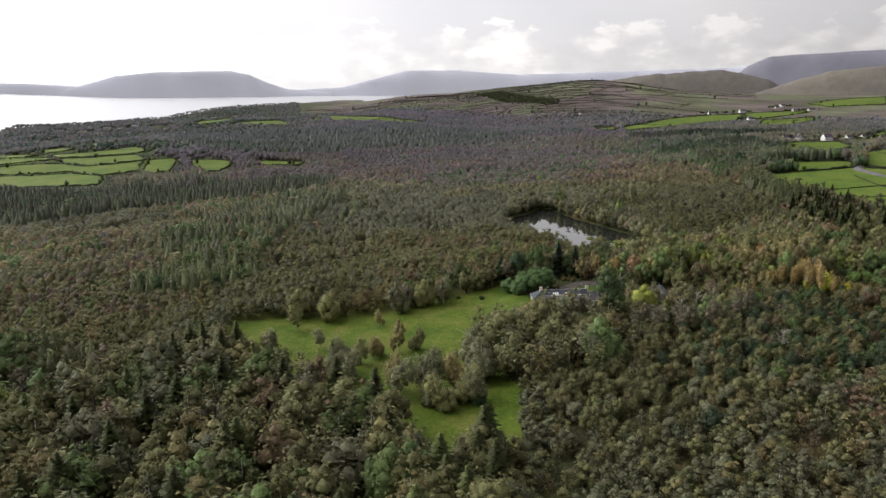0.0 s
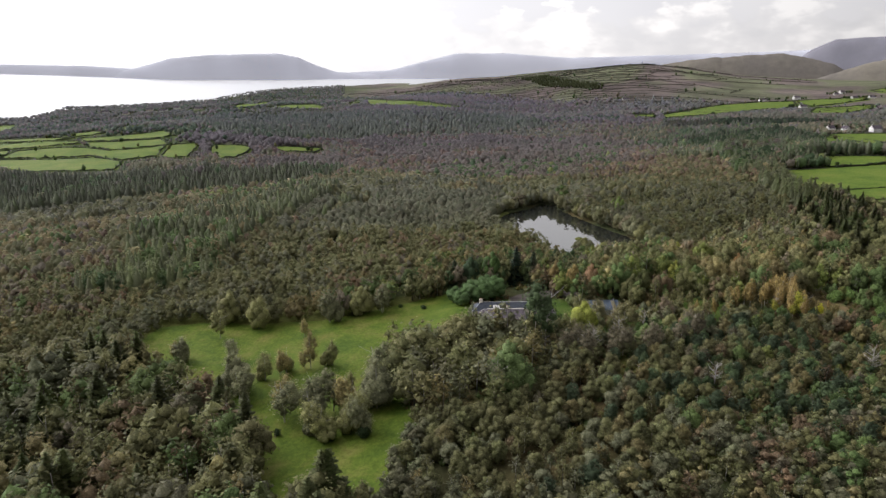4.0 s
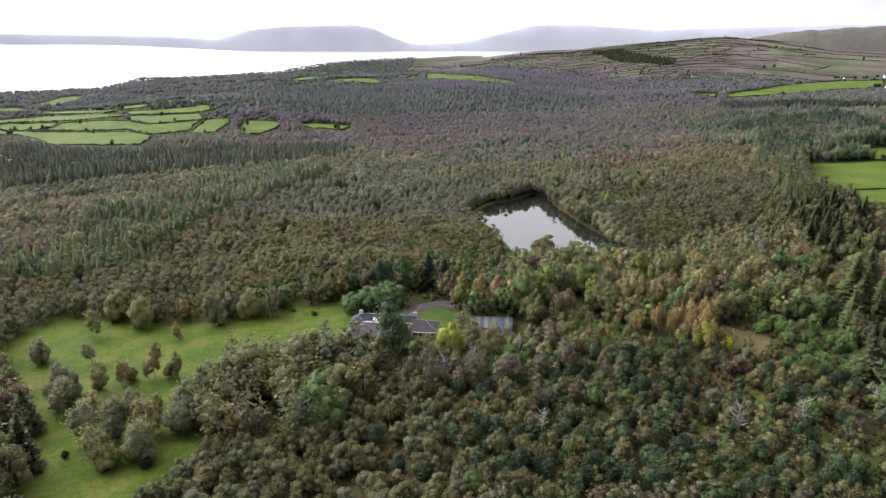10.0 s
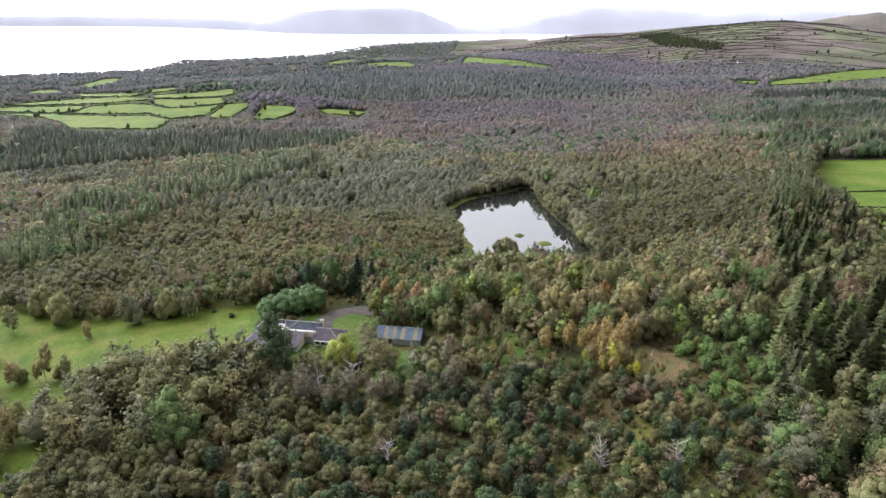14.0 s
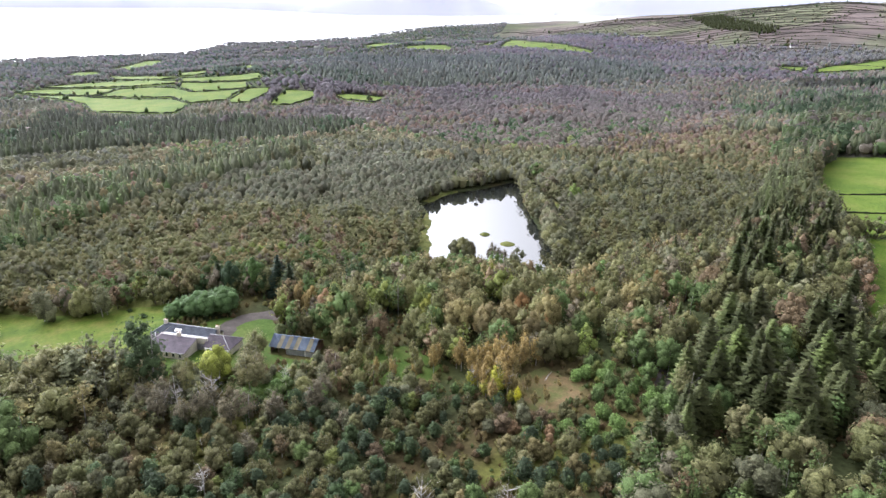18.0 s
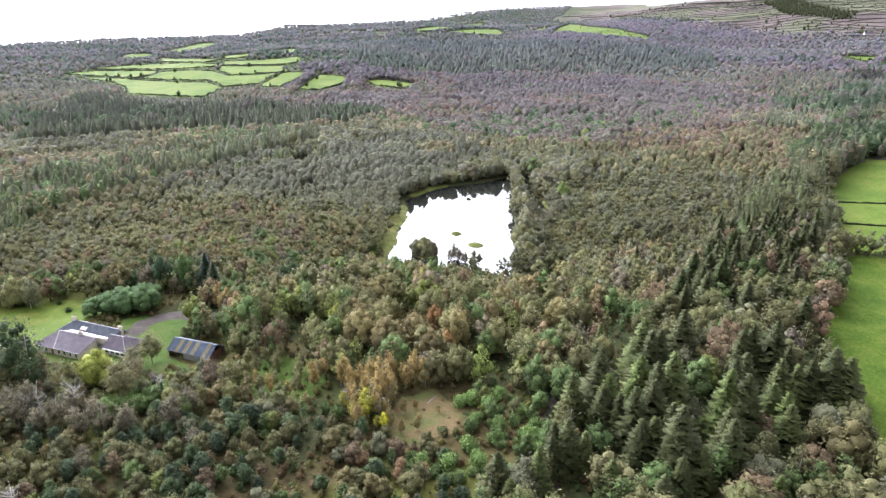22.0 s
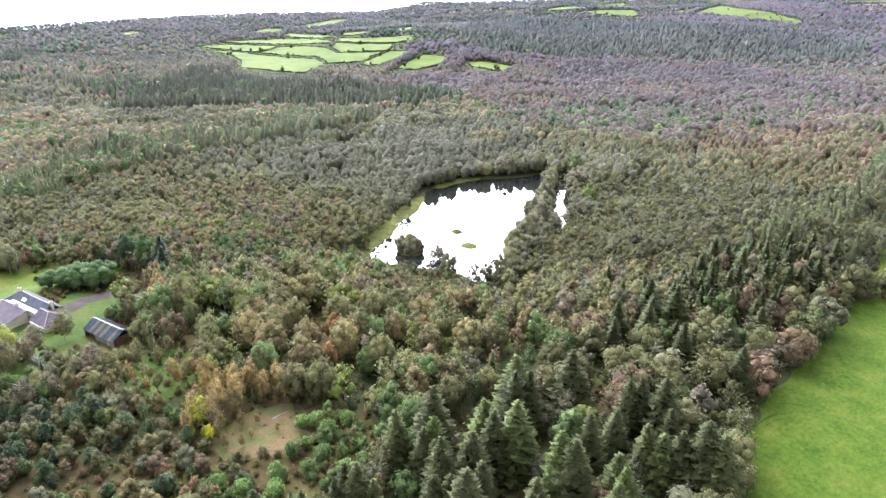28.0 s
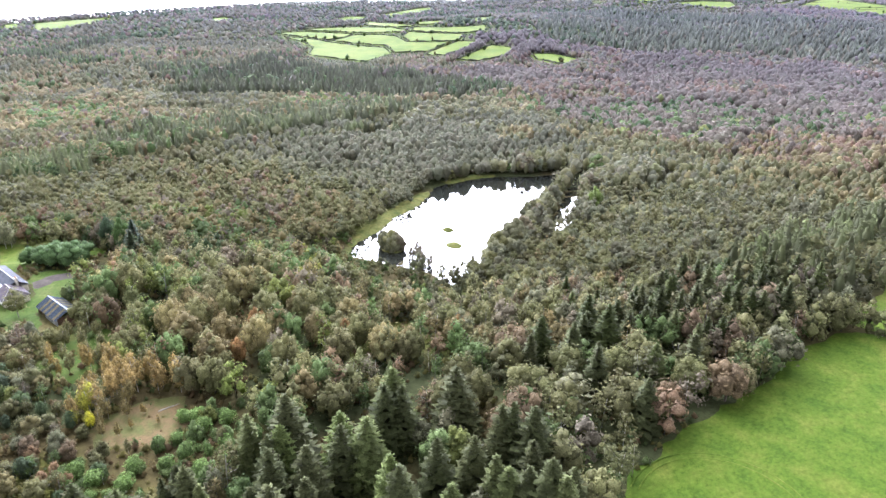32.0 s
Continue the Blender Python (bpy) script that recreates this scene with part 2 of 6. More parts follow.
LEAF = leaf_material("leaves")
NEEDLE = leaf_material("needles", 0.38, 0.7)
# flattened leaf contrast and extra translucency stand in for haze on far woods
LOW_CONTRAST_LEAF = leaf_material("far_leaves", 0.6, 0.22)
BARK = surface("bark", (0.07, 0.055, 0.045), (0.15, 0.13, 0.11), 0.9, 6.0, 0.8, 0.5)
PALE_BARK = surface("pale_bark", (0.26, 0.24, 0.22), (0.5, 0.48, 0.45), 0.85, 5.0, 1.2, 0.4)
GROUND = ground_material("woodland_floor")
LAWN = grass_material("lawn_grass", (0.05, 0.085, 0.012), (0.08, 0.115, 0.016), (0.128, 0.13, 0.034), 0.07)
GARDEN_GRASS = grass_material("garden_grass", (0.038, 0.072, 0.013), (0.054, 0.09, 0.017), (0.08, 0.102, 0.026), 0.1)
PASTURE = grass_material("pasture_grass", (0.036, 0.07, 0.008), (0.058, 0.096, 0.011), (0.086, 0.11, 0.018), 0.09)
FAR_GRASS = grass_material("meadow_grass", (0.064, 0.108, 0.016), (0.09, 0.134, 0.02), (0.124, 0.148, 0.032), 0.03)
REED = grass_material("reed_bed", (0.07, 0.09, 0.026), (0.115, 0.125, 0.036), (0.165, 0.15, 0.05), 0.16)
SOIL = surface("bracken_soil", (0.09, 0.096, 0.032), (0.142, 0.1, 0.05), 0.95, 1.5, 0.16, 0.6, spread=(0.42, 0.58))
GRAVEL = surface("gravel", (0.05, 0.042, 0.038), (0.09, 0.078, 0.07), 0.95, 8.0, 0.2, 0.4)
SLATE = surface("slate", (0.07, 0.058, 0.07), (0.11, 0.092, 0.108), 0.8, 3.0, 0.5, 0.3)
SLATE_BLUE = surface("blue_slate", (0.045, 0.052, 0.068), (0.08, 0.09, 0.112), 0.7, 3.0, 0.5, 0.3)
RENDER_WALL = surface("cream_render", (0.5, 0.45, 0.38), (0.68, 0.63, 0.55), 0.85, 4.0, 0.5, 0.15)
WHITE = surface("white_paint", (0.66, 0.65, 0.62), (0.82, 0.81, 0.79), 0.6, 5.0, 0.7, 0.1)
STONE = surface("field_stone", (0.2, 0.19, 0.18), (0.4, 0.38, 0.35), 0.9, 2.0, 0.4, 0.6)
BLUE_SHEET = surface("blue_sheet_metal", (0.06, 0.09, 0.14), (0.10, 0.14, 0.2), 0.4, 3.0, 0.5, 0.1, 0.2)
TAN_SHEET = surface("weathered_rooflight", (0.22, 0.19, 0.10), (0.33, 0.28, 0.16), 0.45, 3.0, 0.6, 0.1)
PLANK = surface("dark_timber", (0.10, 0.06, 0.045), (0.18, 0.11, 0.08), 0.8, 4.0, 0.6, 0.3)
GREY_PLANK = surface("grey_timber", (0.25, 0.26, 0.27), (0.4, 0.4, 0.4), 0.8, 4.0, 0.6, 0.3)
CLAY = surface("terracotta", (0.25, 0.1, 0.06), (0.38, 0.17, 0.1), 0.8, 4.0, 1.0, 0.2)
LEAD = surface("pale_lead_sheet", (0.26, 0.26, 0.27), (0.4, 0.4, 0.4), 0.5, 3.0, 0.4, 0.1)
TARMAC = surface("tarmac", (0.10, 0.10, 0.105), (0.16, 0.155, 0.15), 0.9, 6.0, 0.1, 0.2)
# mountains: bluish base and emission paint in the haze before them
MOUNTAIN = surface("hazed_far_mountain", (0.27, 0.28, 0.325), (0.32, 0.33, 0.37), 1.0, 0.006, 0.0016, 0.0, glow=(0.74, 0.75, 0.86))
DARK_MOUNTAIN = surface("hazed_near_mountain", (0.125, 0.125, 0.15), (0.165, 0.16, 0.18), 1.0, 0.006, 0.0016, 0.0, glow=(0.27, 0.27, 0.33))
MOORHILL = surface("hazed_moor_mountain", (0.10, 0.09, 0.08), (0.155, 0.14, 0.11), 1.0, 0.03, 0.003, 0.0, glow=(0.14, 0.13, 0.125))
WATER = water_material("pond_water", 0.05, 1.5, (0.016, 0.018, 0.016), 0.02, 2.5)
# pale base colour stands in for the bright sky on the lake
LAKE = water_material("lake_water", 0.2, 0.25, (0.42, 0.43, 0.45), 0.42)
GLASS = glass_material("window_glass")


# ---- small tools ----
def mesh_of(name, verts, quads, mats, index=None, tint=None, smooth=False, normals=None):
    """A mesh from numpy arrays; faces are all quads or all triangles."""
    me = bpy.data.meshes.new(name)
    verts, quads = np.asarray(verts, np.float32), np.asarray(quads, np.int32)
    n, k = quads.shape
    me.vertices.add(len(verts))
    me.vertices.foreach_set("co", verts.ravel())
    me.loops.add(n * k)
    me.loops.foreach_set("vertex_index", quads.ravel())
    me.polygons.add(n)
    me.polygons.foreach_set("loop_start", np.arange(0, n * k, k, dtype=np.int32))
    me.polygons.foreach_set("loop_total", np.full(n, k, dtype=np.int32))
    if index is not None:
        me.polygons.foreach_set("material_index", np.asarray(index, np.int32))
    if smooth:
        me.polygons.foreach_set("use_smooth", np.ones(n, dtype=bool))
    for m in mats:
        me.materials.append(m)
    if tint is not None:
        a = me.attributes.new("tint", "FLOAT_COLOR", "POINT")
        c = np.ones((len(verts), 4), np.float32)
        c[:, :3] = tint
        a.data.foreach_set("color", c.ravel())
    me.update(calc_edges=True)
    if normals is not None:
        me.normals_split_custom_set_from_vertices(np.asarray(normals, np.float32))
    return me


def part(name, bm, mat, parent=None, label=""):
    """Links a bmesh as one mesh object under a thing or a part."""
    me = bpy.data.meshes.new(name)
    bm.to_mesh(me)
    bm.free()
    me.materials.append(mat)
    ob = new(name, me)
    ob.parent = parent
    return tagged(ob, label)


def boxes(*specs):
    """One bmesh of bevel-free boxes: (x0, x1, y0, y1, z0, z1)."""
    bm = bmesh.new()
    for x0, x1, y0, y1, z0, z1 in specs:
        v = [bm.verts.new(c) for c in ((x0, y0, z0), (x1, y0, z0), (x1, y1, z0), (x0, y1, z0), (x0, y0, z1), (x1, y0, z1), (x1, y1, z1), (x0, y1, z1))]
        for f in ((0, 3, 2, 1), (4, 5, 6, 7), (0, 1, 5, 4), (1, 2, 6, 5), (2, 3, 7, 6), (3, 0, 4, 7)):
            bm.faces.new([v[i] for i in f])
    return bm


def prism(points, thick):
    """A slab: the outline (counter-clockwise from above) and its copy below by thick."""
    bm = bmesh.new()
    a = [bm.verts.new(p) for p in points]
    b = [bm.verts.new((p[0], p[1], p[2] - thick)) for p in points]
    bm.faces.new(a)
    bm.faces.new(b[::-1])
    for i in range(len(a)):
        j = (i + 1) % len(a)
        bm.faces.new((a[j], a[i], b[i], b[j]))
    return bm


def value_noise(x, y, scale, seed=0):
    x, y = np.asarray(x, float) / scale + seed * 17.31, np.asarray(y, float) / scale + seed * 9.73
    i, j = np.floor(x), np.floor(y)
    u, v = x - i, y - j
    u, v = u * u * (3 - 2 * u), v * v * (3 - 2 * v)

    def at(a, b):
        s = np.sin(a * 127.1 + b * 311.7 + seed * 74.7) * 43758.5453
        return s - np.floor(s)
    return (at(i, j) * (1 - u) + at(i + 1, j) * u) * (1 - v) + (at(i, j + 1) * (1 - u) + at(i + 1, j + 1) * u) * v


def step(a, b, x):
    t = np.clip((np.asarray(x, float) - a) / (b - a), 0, 1)
    return t * t * (3 - 2 * t)


def inside(poly, x, y):
    x, y = np.asarray(x, float), np.asarray(y, float)
    r = np.zeros(x.shape, bool)
    for (x0, y0), (x1, y1) in zip(poly, poly[1:] + poly[:1]):
        if y0 != y1:
            r ^= ((y0 > y) != (y1 > y)) & (x < (x1 - x0) * (y - y0) / (y1 - y0) + x0)
    return r


def away(poly, x, y, closed=True):
    """Distance to the outline."""
    x, y = np.asarray(x, float), np.asarray(y, float)
    d = np.full(x.shape, 1e9)
    for (x0, y0), (x1, y1) in zip(poly, poly[1:] + poly[:1] if closed else poly[1:]):
        dx, dy = x1 - x0, y1 - y0
        t = np.clip(((x - x0) * dx + (y - y0) * dy) / (dx * dx + dy * dy), 0, 1)
        d = np.minimum(d, np.hypot(x - x0 - t * dx, y - y0 - t * dy))
    return d


# ---- the plan ----
POND_Z = -7.2
POND = [(102, 438), (90, 450), (86, 470), (76, 486), (71, 508), (64, 522), (53, 542), (58, 575), (80, 600), (92, 624), (101, 614), (106, 595), (115, 570), (125, 545), (134, 524), (141, 511),
        (152, 484), (158, 451), (140, 453), (116, 443)]
POND_ARM = [(95, 632), (108, 624), (118, 600), (134, 577), (146, 557), (154, 531), (148, 529), (138, 552), (127, 572), (115, 594), (105, 619)]
LAWN_EDGE = [(-96, 282), (-94, 300), (-79, 310), (-49, 306), (-25, 310), (-7, 315), (9, 327), (28, 338), (36, 348), (44, 344), (40, 322), (42, 312), (44, 286), (26, 278), (16, 267), (13, 254), (17, 237),
             (27, 218), (25, 198), (22, 178), (8, 166), (-10, 176), (-14, 197), (-22, 212), (-41, 230), (-57, 245), (-80, 258)]
CLUMP = [(10, 250), (18, 262), (36, 272), (58, 274), (66, 262), (66, 250), (62, 224), (44, 213), (28, 219), (19, 238)]
GARDEN = [(50, 322), (64, 330), (84, 322), (88, 312), (84, 300), (72, 311), (56, 312)]
GARDEN_SOUTH = [(91, 287), (106, 295), (112, 284), (106, 273), (96, 270), (90, 278)]
DRIVE = [(60, 312), (57, 321), (60, 330), (68, 336), (84, 337), (92, 330), (90, 326), (80, 330), (70, 329), (65, 322), (67, 312)]
CLEARING = [(177, 300), (178, 313), (183, 319), (195, 313), (196, 303), (188, 293), (181, 293)]
GLADE = [(126, 300), (124, 316), (140, 319), (152, 308), (150, 296), (136, 292)]
FIELD_NEAR = [(302, 335), (295, 370), (292, 390), (292, 412), (294, 425), (297, 440), (299, 452), (296, 466), (298, 479), (301, 492), (305, 500), (520, 540), (560, 300), (420, 240), (330, 290)]
FIELD_NEXT = [(301, 508), (301, 549), (299, 594), (305, 660), (330, 735), (520, 780), (560, 560)]
SHORE = [1450, 1500, 1640, 1780, 1920, 2020, 2080, 2140, 2500, 2560, 2620, 2850, 3450, 3680, 4050]
HOUSE_AT, HOUSE_TURN = (43.0, 288.0, 5.0), 5.0
SHED_AT, SHED_TURN = (87.8, 306.3, 4.7), 6.0


def shore_at(az):
    """How far off the lake's shore lies along a bearing."""
    return np.interp(az, [-90, -64, -58, -53, -48, -44, -38, -33, -31, -29, -25, -21, -17, -13, -8], SHORE)


def height(x, y):
    """The land: a bench that climbs to the east, the pond's hollow, the valley and the moor behind."""
    x, y = np.asarray(x, float), np.asarray(y, float)
    d, az = np.hypot(x, y), np.degrees(np.arctan2(x, y))
    centre = 35 + 150 * step(340, 470, y)
    z = -5 + 15 / (1 + np.exp(-(x - centre) / 45))
    z = z - 6 * step(560, 1000, y) * (1 - step(250, 500, x)) + 6 / (1 + np.exp(-(x - 460) / 90))
    z = z - 6 * step(-120, -420, x)
    z = z - 1.5 * np.exp(-((x - 5) / 25) ** 2 - ((y - 215) / 35) ** 2)
    z = z + 22 * np.exp(-((x + 560) / 215) ** 2 - ((y - 1300) / 255) ** 2) + 12 * np.exp(-((x + 400) / 200) ** 2 - ((y - 1090) / 170) ** 2)
    z = z + 16 * np.exp(-((x + 180) / 260) ** 2 - ((y - 1650) / 260) ** 2)
    z = z + (value_noise(x, y, 60, 3) - 0.5) * 1.6 + (value_noise(x, y, 220, 4) - 0.5) * 5 * step(350, 700, d)
    z = z + 16 * np.exp(-((x + 280) / 380) ** 2 - ((y - 2200) / 330) ** 2)
    ridge = np.interp(az, [-16, -12, -6.6, -1, 4, 10, 12.5, 15, 19, 25, 40], [-14, 30, 50, 78, 93, 114, 122, 108, 74, 48, 40])
    moor = step(1750, 3350, d) * (ridge - 5)
    z = z + moor * step(-16, -11, az) + step(1600, 2600, d) * 12 * (value_noise(x, y, 420, 5) - 0.5) * step(-12, 0, az)
    shore = shore_at(az)
    z = z + (np.maximum(-14, lake_z(x, y) + 4) - z) * step(shore - 900, shore, d) * (1 - step(-12, -7, az)) * 0.8
    z = z + 25 * np.exp(-((x + 600) / 330) ** 2 - ((y - 1960) / 260) ** 2)
    z = np.where((az < -6) & (d < shore), np.maximum(z, lake_z(x, y) + 1.5 + 3 * value_noise(x, y, 160, 6)), z)
    z = z + (lake_z(x, y) - 9 - z) * step(shore - 40, shore + 60, d) * (1 - step(-9, -7.5, az))
    p = np.minimum(away(POND, x, y), away(POND_ARM, x, y))
    wet = inside(POND, x, y) | inside(POND_ARM, x, y)
    low = POND_Z + np.where(wet, -np.minimum(p * 0.25, 1.5) - 0.1, 0.1 + np.minimum(p * 0.12, 0.5))
    z = low + (z - low) * np.where(wet, 0, step(0, 70, p) * 0.9 + step(70, 110, p) * 0.1)
    for pad, level, near, far in (([(43, 288), (70, 290), (82, 294), (80, 306), (68, 311), (42, 308)], 5.0, 3, 22), ([(87, 303), (104, 306), (103, 314), (86, 312)], 4.7, 2, 12)):
        p = np.where(inside(pad, x, y), 0, away(pad, x, y))
        z = level + (z - level) * step(near, far, p)
    return z


def lake_z(x, y):
    az = np.degrees(np.arctan2(x, y))
    return -20 + (76 + 36 * step(-22, -36, az)) * np.clip((np.hypot(x, y) - 2250) / 2450, -0.05, 1.2)


def land_tint(x, y):
    """Base colour of the ground cover; some haze is painted into the moor's."""
    d, az = np.hypot(x, y), np.degrees(np.arctan2(x, y))
    c = np.zeros((len(x), 3)) + (0.042, 0.05, 0.022)
    n = value_noise(x, y, 18, 7)[:, None]
    c = c + (np.array((0.075, 0.062, 0.028)) - c) * step(0.5, 0.8, n)
    scrub = (step(20, 60, x) * (1 - step(215, 240, x)) * (1 - step(285, 300, y)))[:, None]
    c = c + (np.array((0.062, 0.05, 0.024)) - c) * scrub * step(0.3, 0.7, value_noise(x, y, 11, 8)[:, None])
    g = (step(0.62, 0.8, value_noise(x, y, 23, 12)) * (d < 500))[:, None]
    c = c + (np.array((0.09, 0.10, 0.025)) - c) * g * 0.8
    # floor painted paler under far woods to lift the shade between crowns
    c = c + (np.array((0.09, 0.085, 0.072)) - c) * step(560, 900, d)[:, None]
    west = (step(-300, -420, x) * step(800, 1100, d))[:, None]
    c = c + (np.array((0.04, 0.046, 0.026)) + np.array((0.01, 0.02, 0.0)) * step(0.5, 0.6, value_noise(x, y, 70, 44))[:, None] - c) * west
    far = step(1750, 2500, d)[:, None] * step(-14, -6, az)[:, None]
    # blue raised in the moor's brown to stand for haze
    moor = np.array((0.112, 0.092, 0.086)) + (np.array((0.105, 0.112, 0.07)) - np.array((0.112, 0.092, 0.086))) * step(0.42, 0.62, value_noise(az * 60, d - az * 26, 190, 9))[:, None]
    moor = moor * (0.55 + 0.9 * value_noise(az * 25, d - az * 26, 60, 19))[:, None]
    c = c + (moor - c) * far
    return c


# ---- ground, water, mountains ----
def build_ground():
    n, k = 230, 4.6
    u = np.linspace(-1, 1, n)
    gx = 90 + 5400 * np.sinh(k * u) / math.sinh(k)
    gy = 380 + 5400 * np.sinh(k * u) / math.sinh(k)
    X, Y = [a.ravel() for a in np.meshgrid(gx, gy)]
    V = np.stack([X, Y, height(X, Y)], 1)
    i = np.arange(n * n).reshape(n, n)
    Q = np.stack([i[:-1, :-1], i[:-1, 1:], i[1:, 1:], i[1:, :-1]], -1).reshape(-1, 4)
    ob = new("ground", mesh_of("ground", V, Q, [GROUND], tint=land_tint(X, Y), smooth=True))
    tagged(ob, "rolling woodland floor, moor and valley ground", "ground", kind="structure")


def patch(name, poly, mat, label, category, lift=0.25, cell=3.0, wobble=1.5, kind="structure", thick=0.0):
    """A cover of grass or gravel draped over the land inside an outline."""
    xs, ys = [p[0] for p in poly], [p[1] for p in poly]
    gx = np.arange(min(xs) - cell, max(xs) + 2 * cell, cell)
    gy = np.arange(min(ys) - cell, max(ys) + 2 * cell, cell)
    X, Y = np.meshgrid(gx, gy)
    sx, sy = X.ravel(), Y.ravel()
    d = away(poly, sx, sy)
    d = np.where(inside(poly, sx, sy), d, -d) + (value_noise(sx, sy, cell * 3, 21) - 0.5) * wobble * 2
    z = height(sx, sy) + lift * np.clip(d / cell + 0.6, -2.5, 1) + (value_noise(sx, sy, cell * 1.4, 5) - 0.5) * 0.25 * (lift > 0.2)
    i = np.arange(sx.size).reshape(X.shape)
    Q = np.stack([i[:-1, :-1], i[:-1, 1:], i[1:, 1:], i[1:, :-1]], -1).reshape(-1, 4)
    Q = Q[(d[Q] > -cell).any(1)]
    used = np.unique(Q)
    remap = np.zeros(sx.size, int)
    remap[used] = np.arange(used.size)
    ob = new(name, mesh_of(name, np.stack([sx, sy, z], 1)[used], remap[Q], [mat], smooth=True))
    return tagged(ob, label, category, kind=kind)


def sheet_of_water(name, poly, z_of, mat, label, cell, margin):
    xs, ys = [p[0] for p in poly], [p[1] for p in poly]
    gx = np.arange(min(xs) - margin, max(xs) + margin + cell, cell)
    gy = np.arange(min(ys) - margin, max(ys) + margin + cell, cell)
    X, Y = np.meshgrid(gx, gy)
    V = np.stack([X.ravel(), Y.ravel(), z_of(X.ravel(), Y.ravel())], 1)
    i = np.arange(X.size).reshape(X.shape)
    Q = np.stack([i[:-1, :-1], i[:-1, 1:], i[1:, 1:], i[1:, :-1]], -1).reshape(-1, 4)
    tagged(new(name, mesh_of(name, V, Q, [mat], smooth=True)), label, "water", kind="structure")


build_ground()
sheet_of_water("pond_water", POND + POND_ARM, lambda x, y: np.full(x.shape, POND_Z), WATER, "still dark pond reflecting the bright sky", 10, 1)
sheet_of_water("lake_water", [(-4700, 300), (-100, 4750)], lake_z, LAKE, "wide pale lake, cloud sheen put into its colour", 60, 0)
patch("lawn", LAWN_EDGE, LAWN, "sunlit rough meadow grass among the trees", "lawn")
for g in (GARDEN, GARDEN_SOUTH):
    patch("garden_lawn", g, GARDEN_GRASS, "mown garden grass beside the house", "lawn", cell=1.8)
patch("gravel_drive", DRIVE, GRAVEL, "grey gravel drive behind the house", "drive", lift=0.42, cell=1.5, wobble=0.6)
patch("clearing", CLEARING, SOIL, "bare brown clearing with dead bracken", "clearing", cell=2.0)
patch("glade", GLADE, GARDEN_GRASS, "small green glade between birches", "glade", cell=2.0)
patch("pasture", FIELD_NEAR, PASTURE, "bright green pasture beside the wood", "field", cell=4.0)
patch("pasture", FIELD_NEXT, FAR_GRASS, "green pasture beyond the hedge bank", "field", cell=4.0)


def quad_field(name, corners, mat, label, cell=14.0, lift=1.2):
    return patch(name, corners, mat, label, "field", lift=lift, cell=cell, wobble=cell * 0.15)


# far enclosures: outlines in plan
WEST_FIELDS = [
    [(-620, 1115), (-555, 1131), (-527, 1159), (-514, 1194), (-466, 1135), (-479, 1101), (-534, 1080), (-584, 1078)],
    [(-581, 1068), (-526, 1071), (-471, 1092), (-458, 1075), (-434, 1040), (-467, 1018), (-497, 998), (-548, 1028)],
    [(-836, 1006), (-794, 1074), (-747, 1093), (-651, 1092), (-601, 1083), (-584, 1061), (-648, 1036), (-736, 1026)],
    [(-812, 950), (-790, 997), (-669, 1017), (-654, 992), (-653, 951), (-720, 954), (-769, 949)],
    [(-652, 1009), (-610, 1025), (-559, 1026), (-502, 997), (-459, 1009), (-437, 1033), (-413, 956), (-449, 926), (-514, 963), (-587, 955), (-643, 950), (-644, 977)],
    [(-758, 933), (-706, 943), (-630, 937), (-536, 943), (-497, 946), (-443, 918), (-418, 853), (-474, 840), (-533, 835), (-603, 888), (-665, 911)],
    [(-429, 1036), (-398, 1058), (-384, 1022), (-366, 946), (-393, 938), (-407, 958), (-420, 1004)],
    [(-368, 1047), (-326, 1054), (-309, 1040), (-297, 993), (-300, 945), (-327, 935), (-344, 976), (-361, 1017)],
    [(-285, 1039), (-266, 1062), (-204, 1057), (-203, 1005), (-253, 1012)],
    [(-689, 1187), (-646, 1211), (-607, 1178), (-624, 1149), (-645, 1141)],
    [(-854, 1195), (-676, 1144), (-632, 1128), (-651, 1105), (-773, 1123)],
]
SHORE_FIELDS = [
    [(-935, 1163), (-988, 1237), (-962, 1268), (-889, 1214), (-879, 1174)],
    [(-642, 1263), (-655, 1330), (-698, 1434), (-570, 1257), (-576, 1201)],
    [(-979, 1316), (-1007, 1402), (-1067, 1526), (-1038, 1568), (-956, 1424), (-900, 1300)],
    [(-1242, 665), (-1258, 721), (-1278, 818), (-1241, 822), (-1137, 725), (-1082, 658), (-1076, 619)],
    [(-1240, 610), (-1261, 639), (-1154, 621), (-1148, 592)],
    [(-1136, 980), (-1145, 1024), (-1062, 1020), (-1048, 949)],
    [(-910, 2028), (-922, 2174), (-862, 2049), (-855, 1921)],
]
MOOR_FIELDS = [
    [(-664, 1885), (-663, 2006), (-780, 2480), (-750, 2600), (-700, 2480), (-574, 1949), (-608, 1866)],
    [(-560, 1887), (-514, 1964), (-459, 2000), (-418, 1940), (-391, 1844), (-450, 1861), (-543, 1861)],
    [(-354, 1969), (-444, 2570), (-377, 2312), (-321, 1967)],
    [(-419, 2554), (-285, 2293), (-136, 2109), (-49, 1988), (-40, 1883), (-97, 1911), (-197, 1976), (-301, 1996)],
]
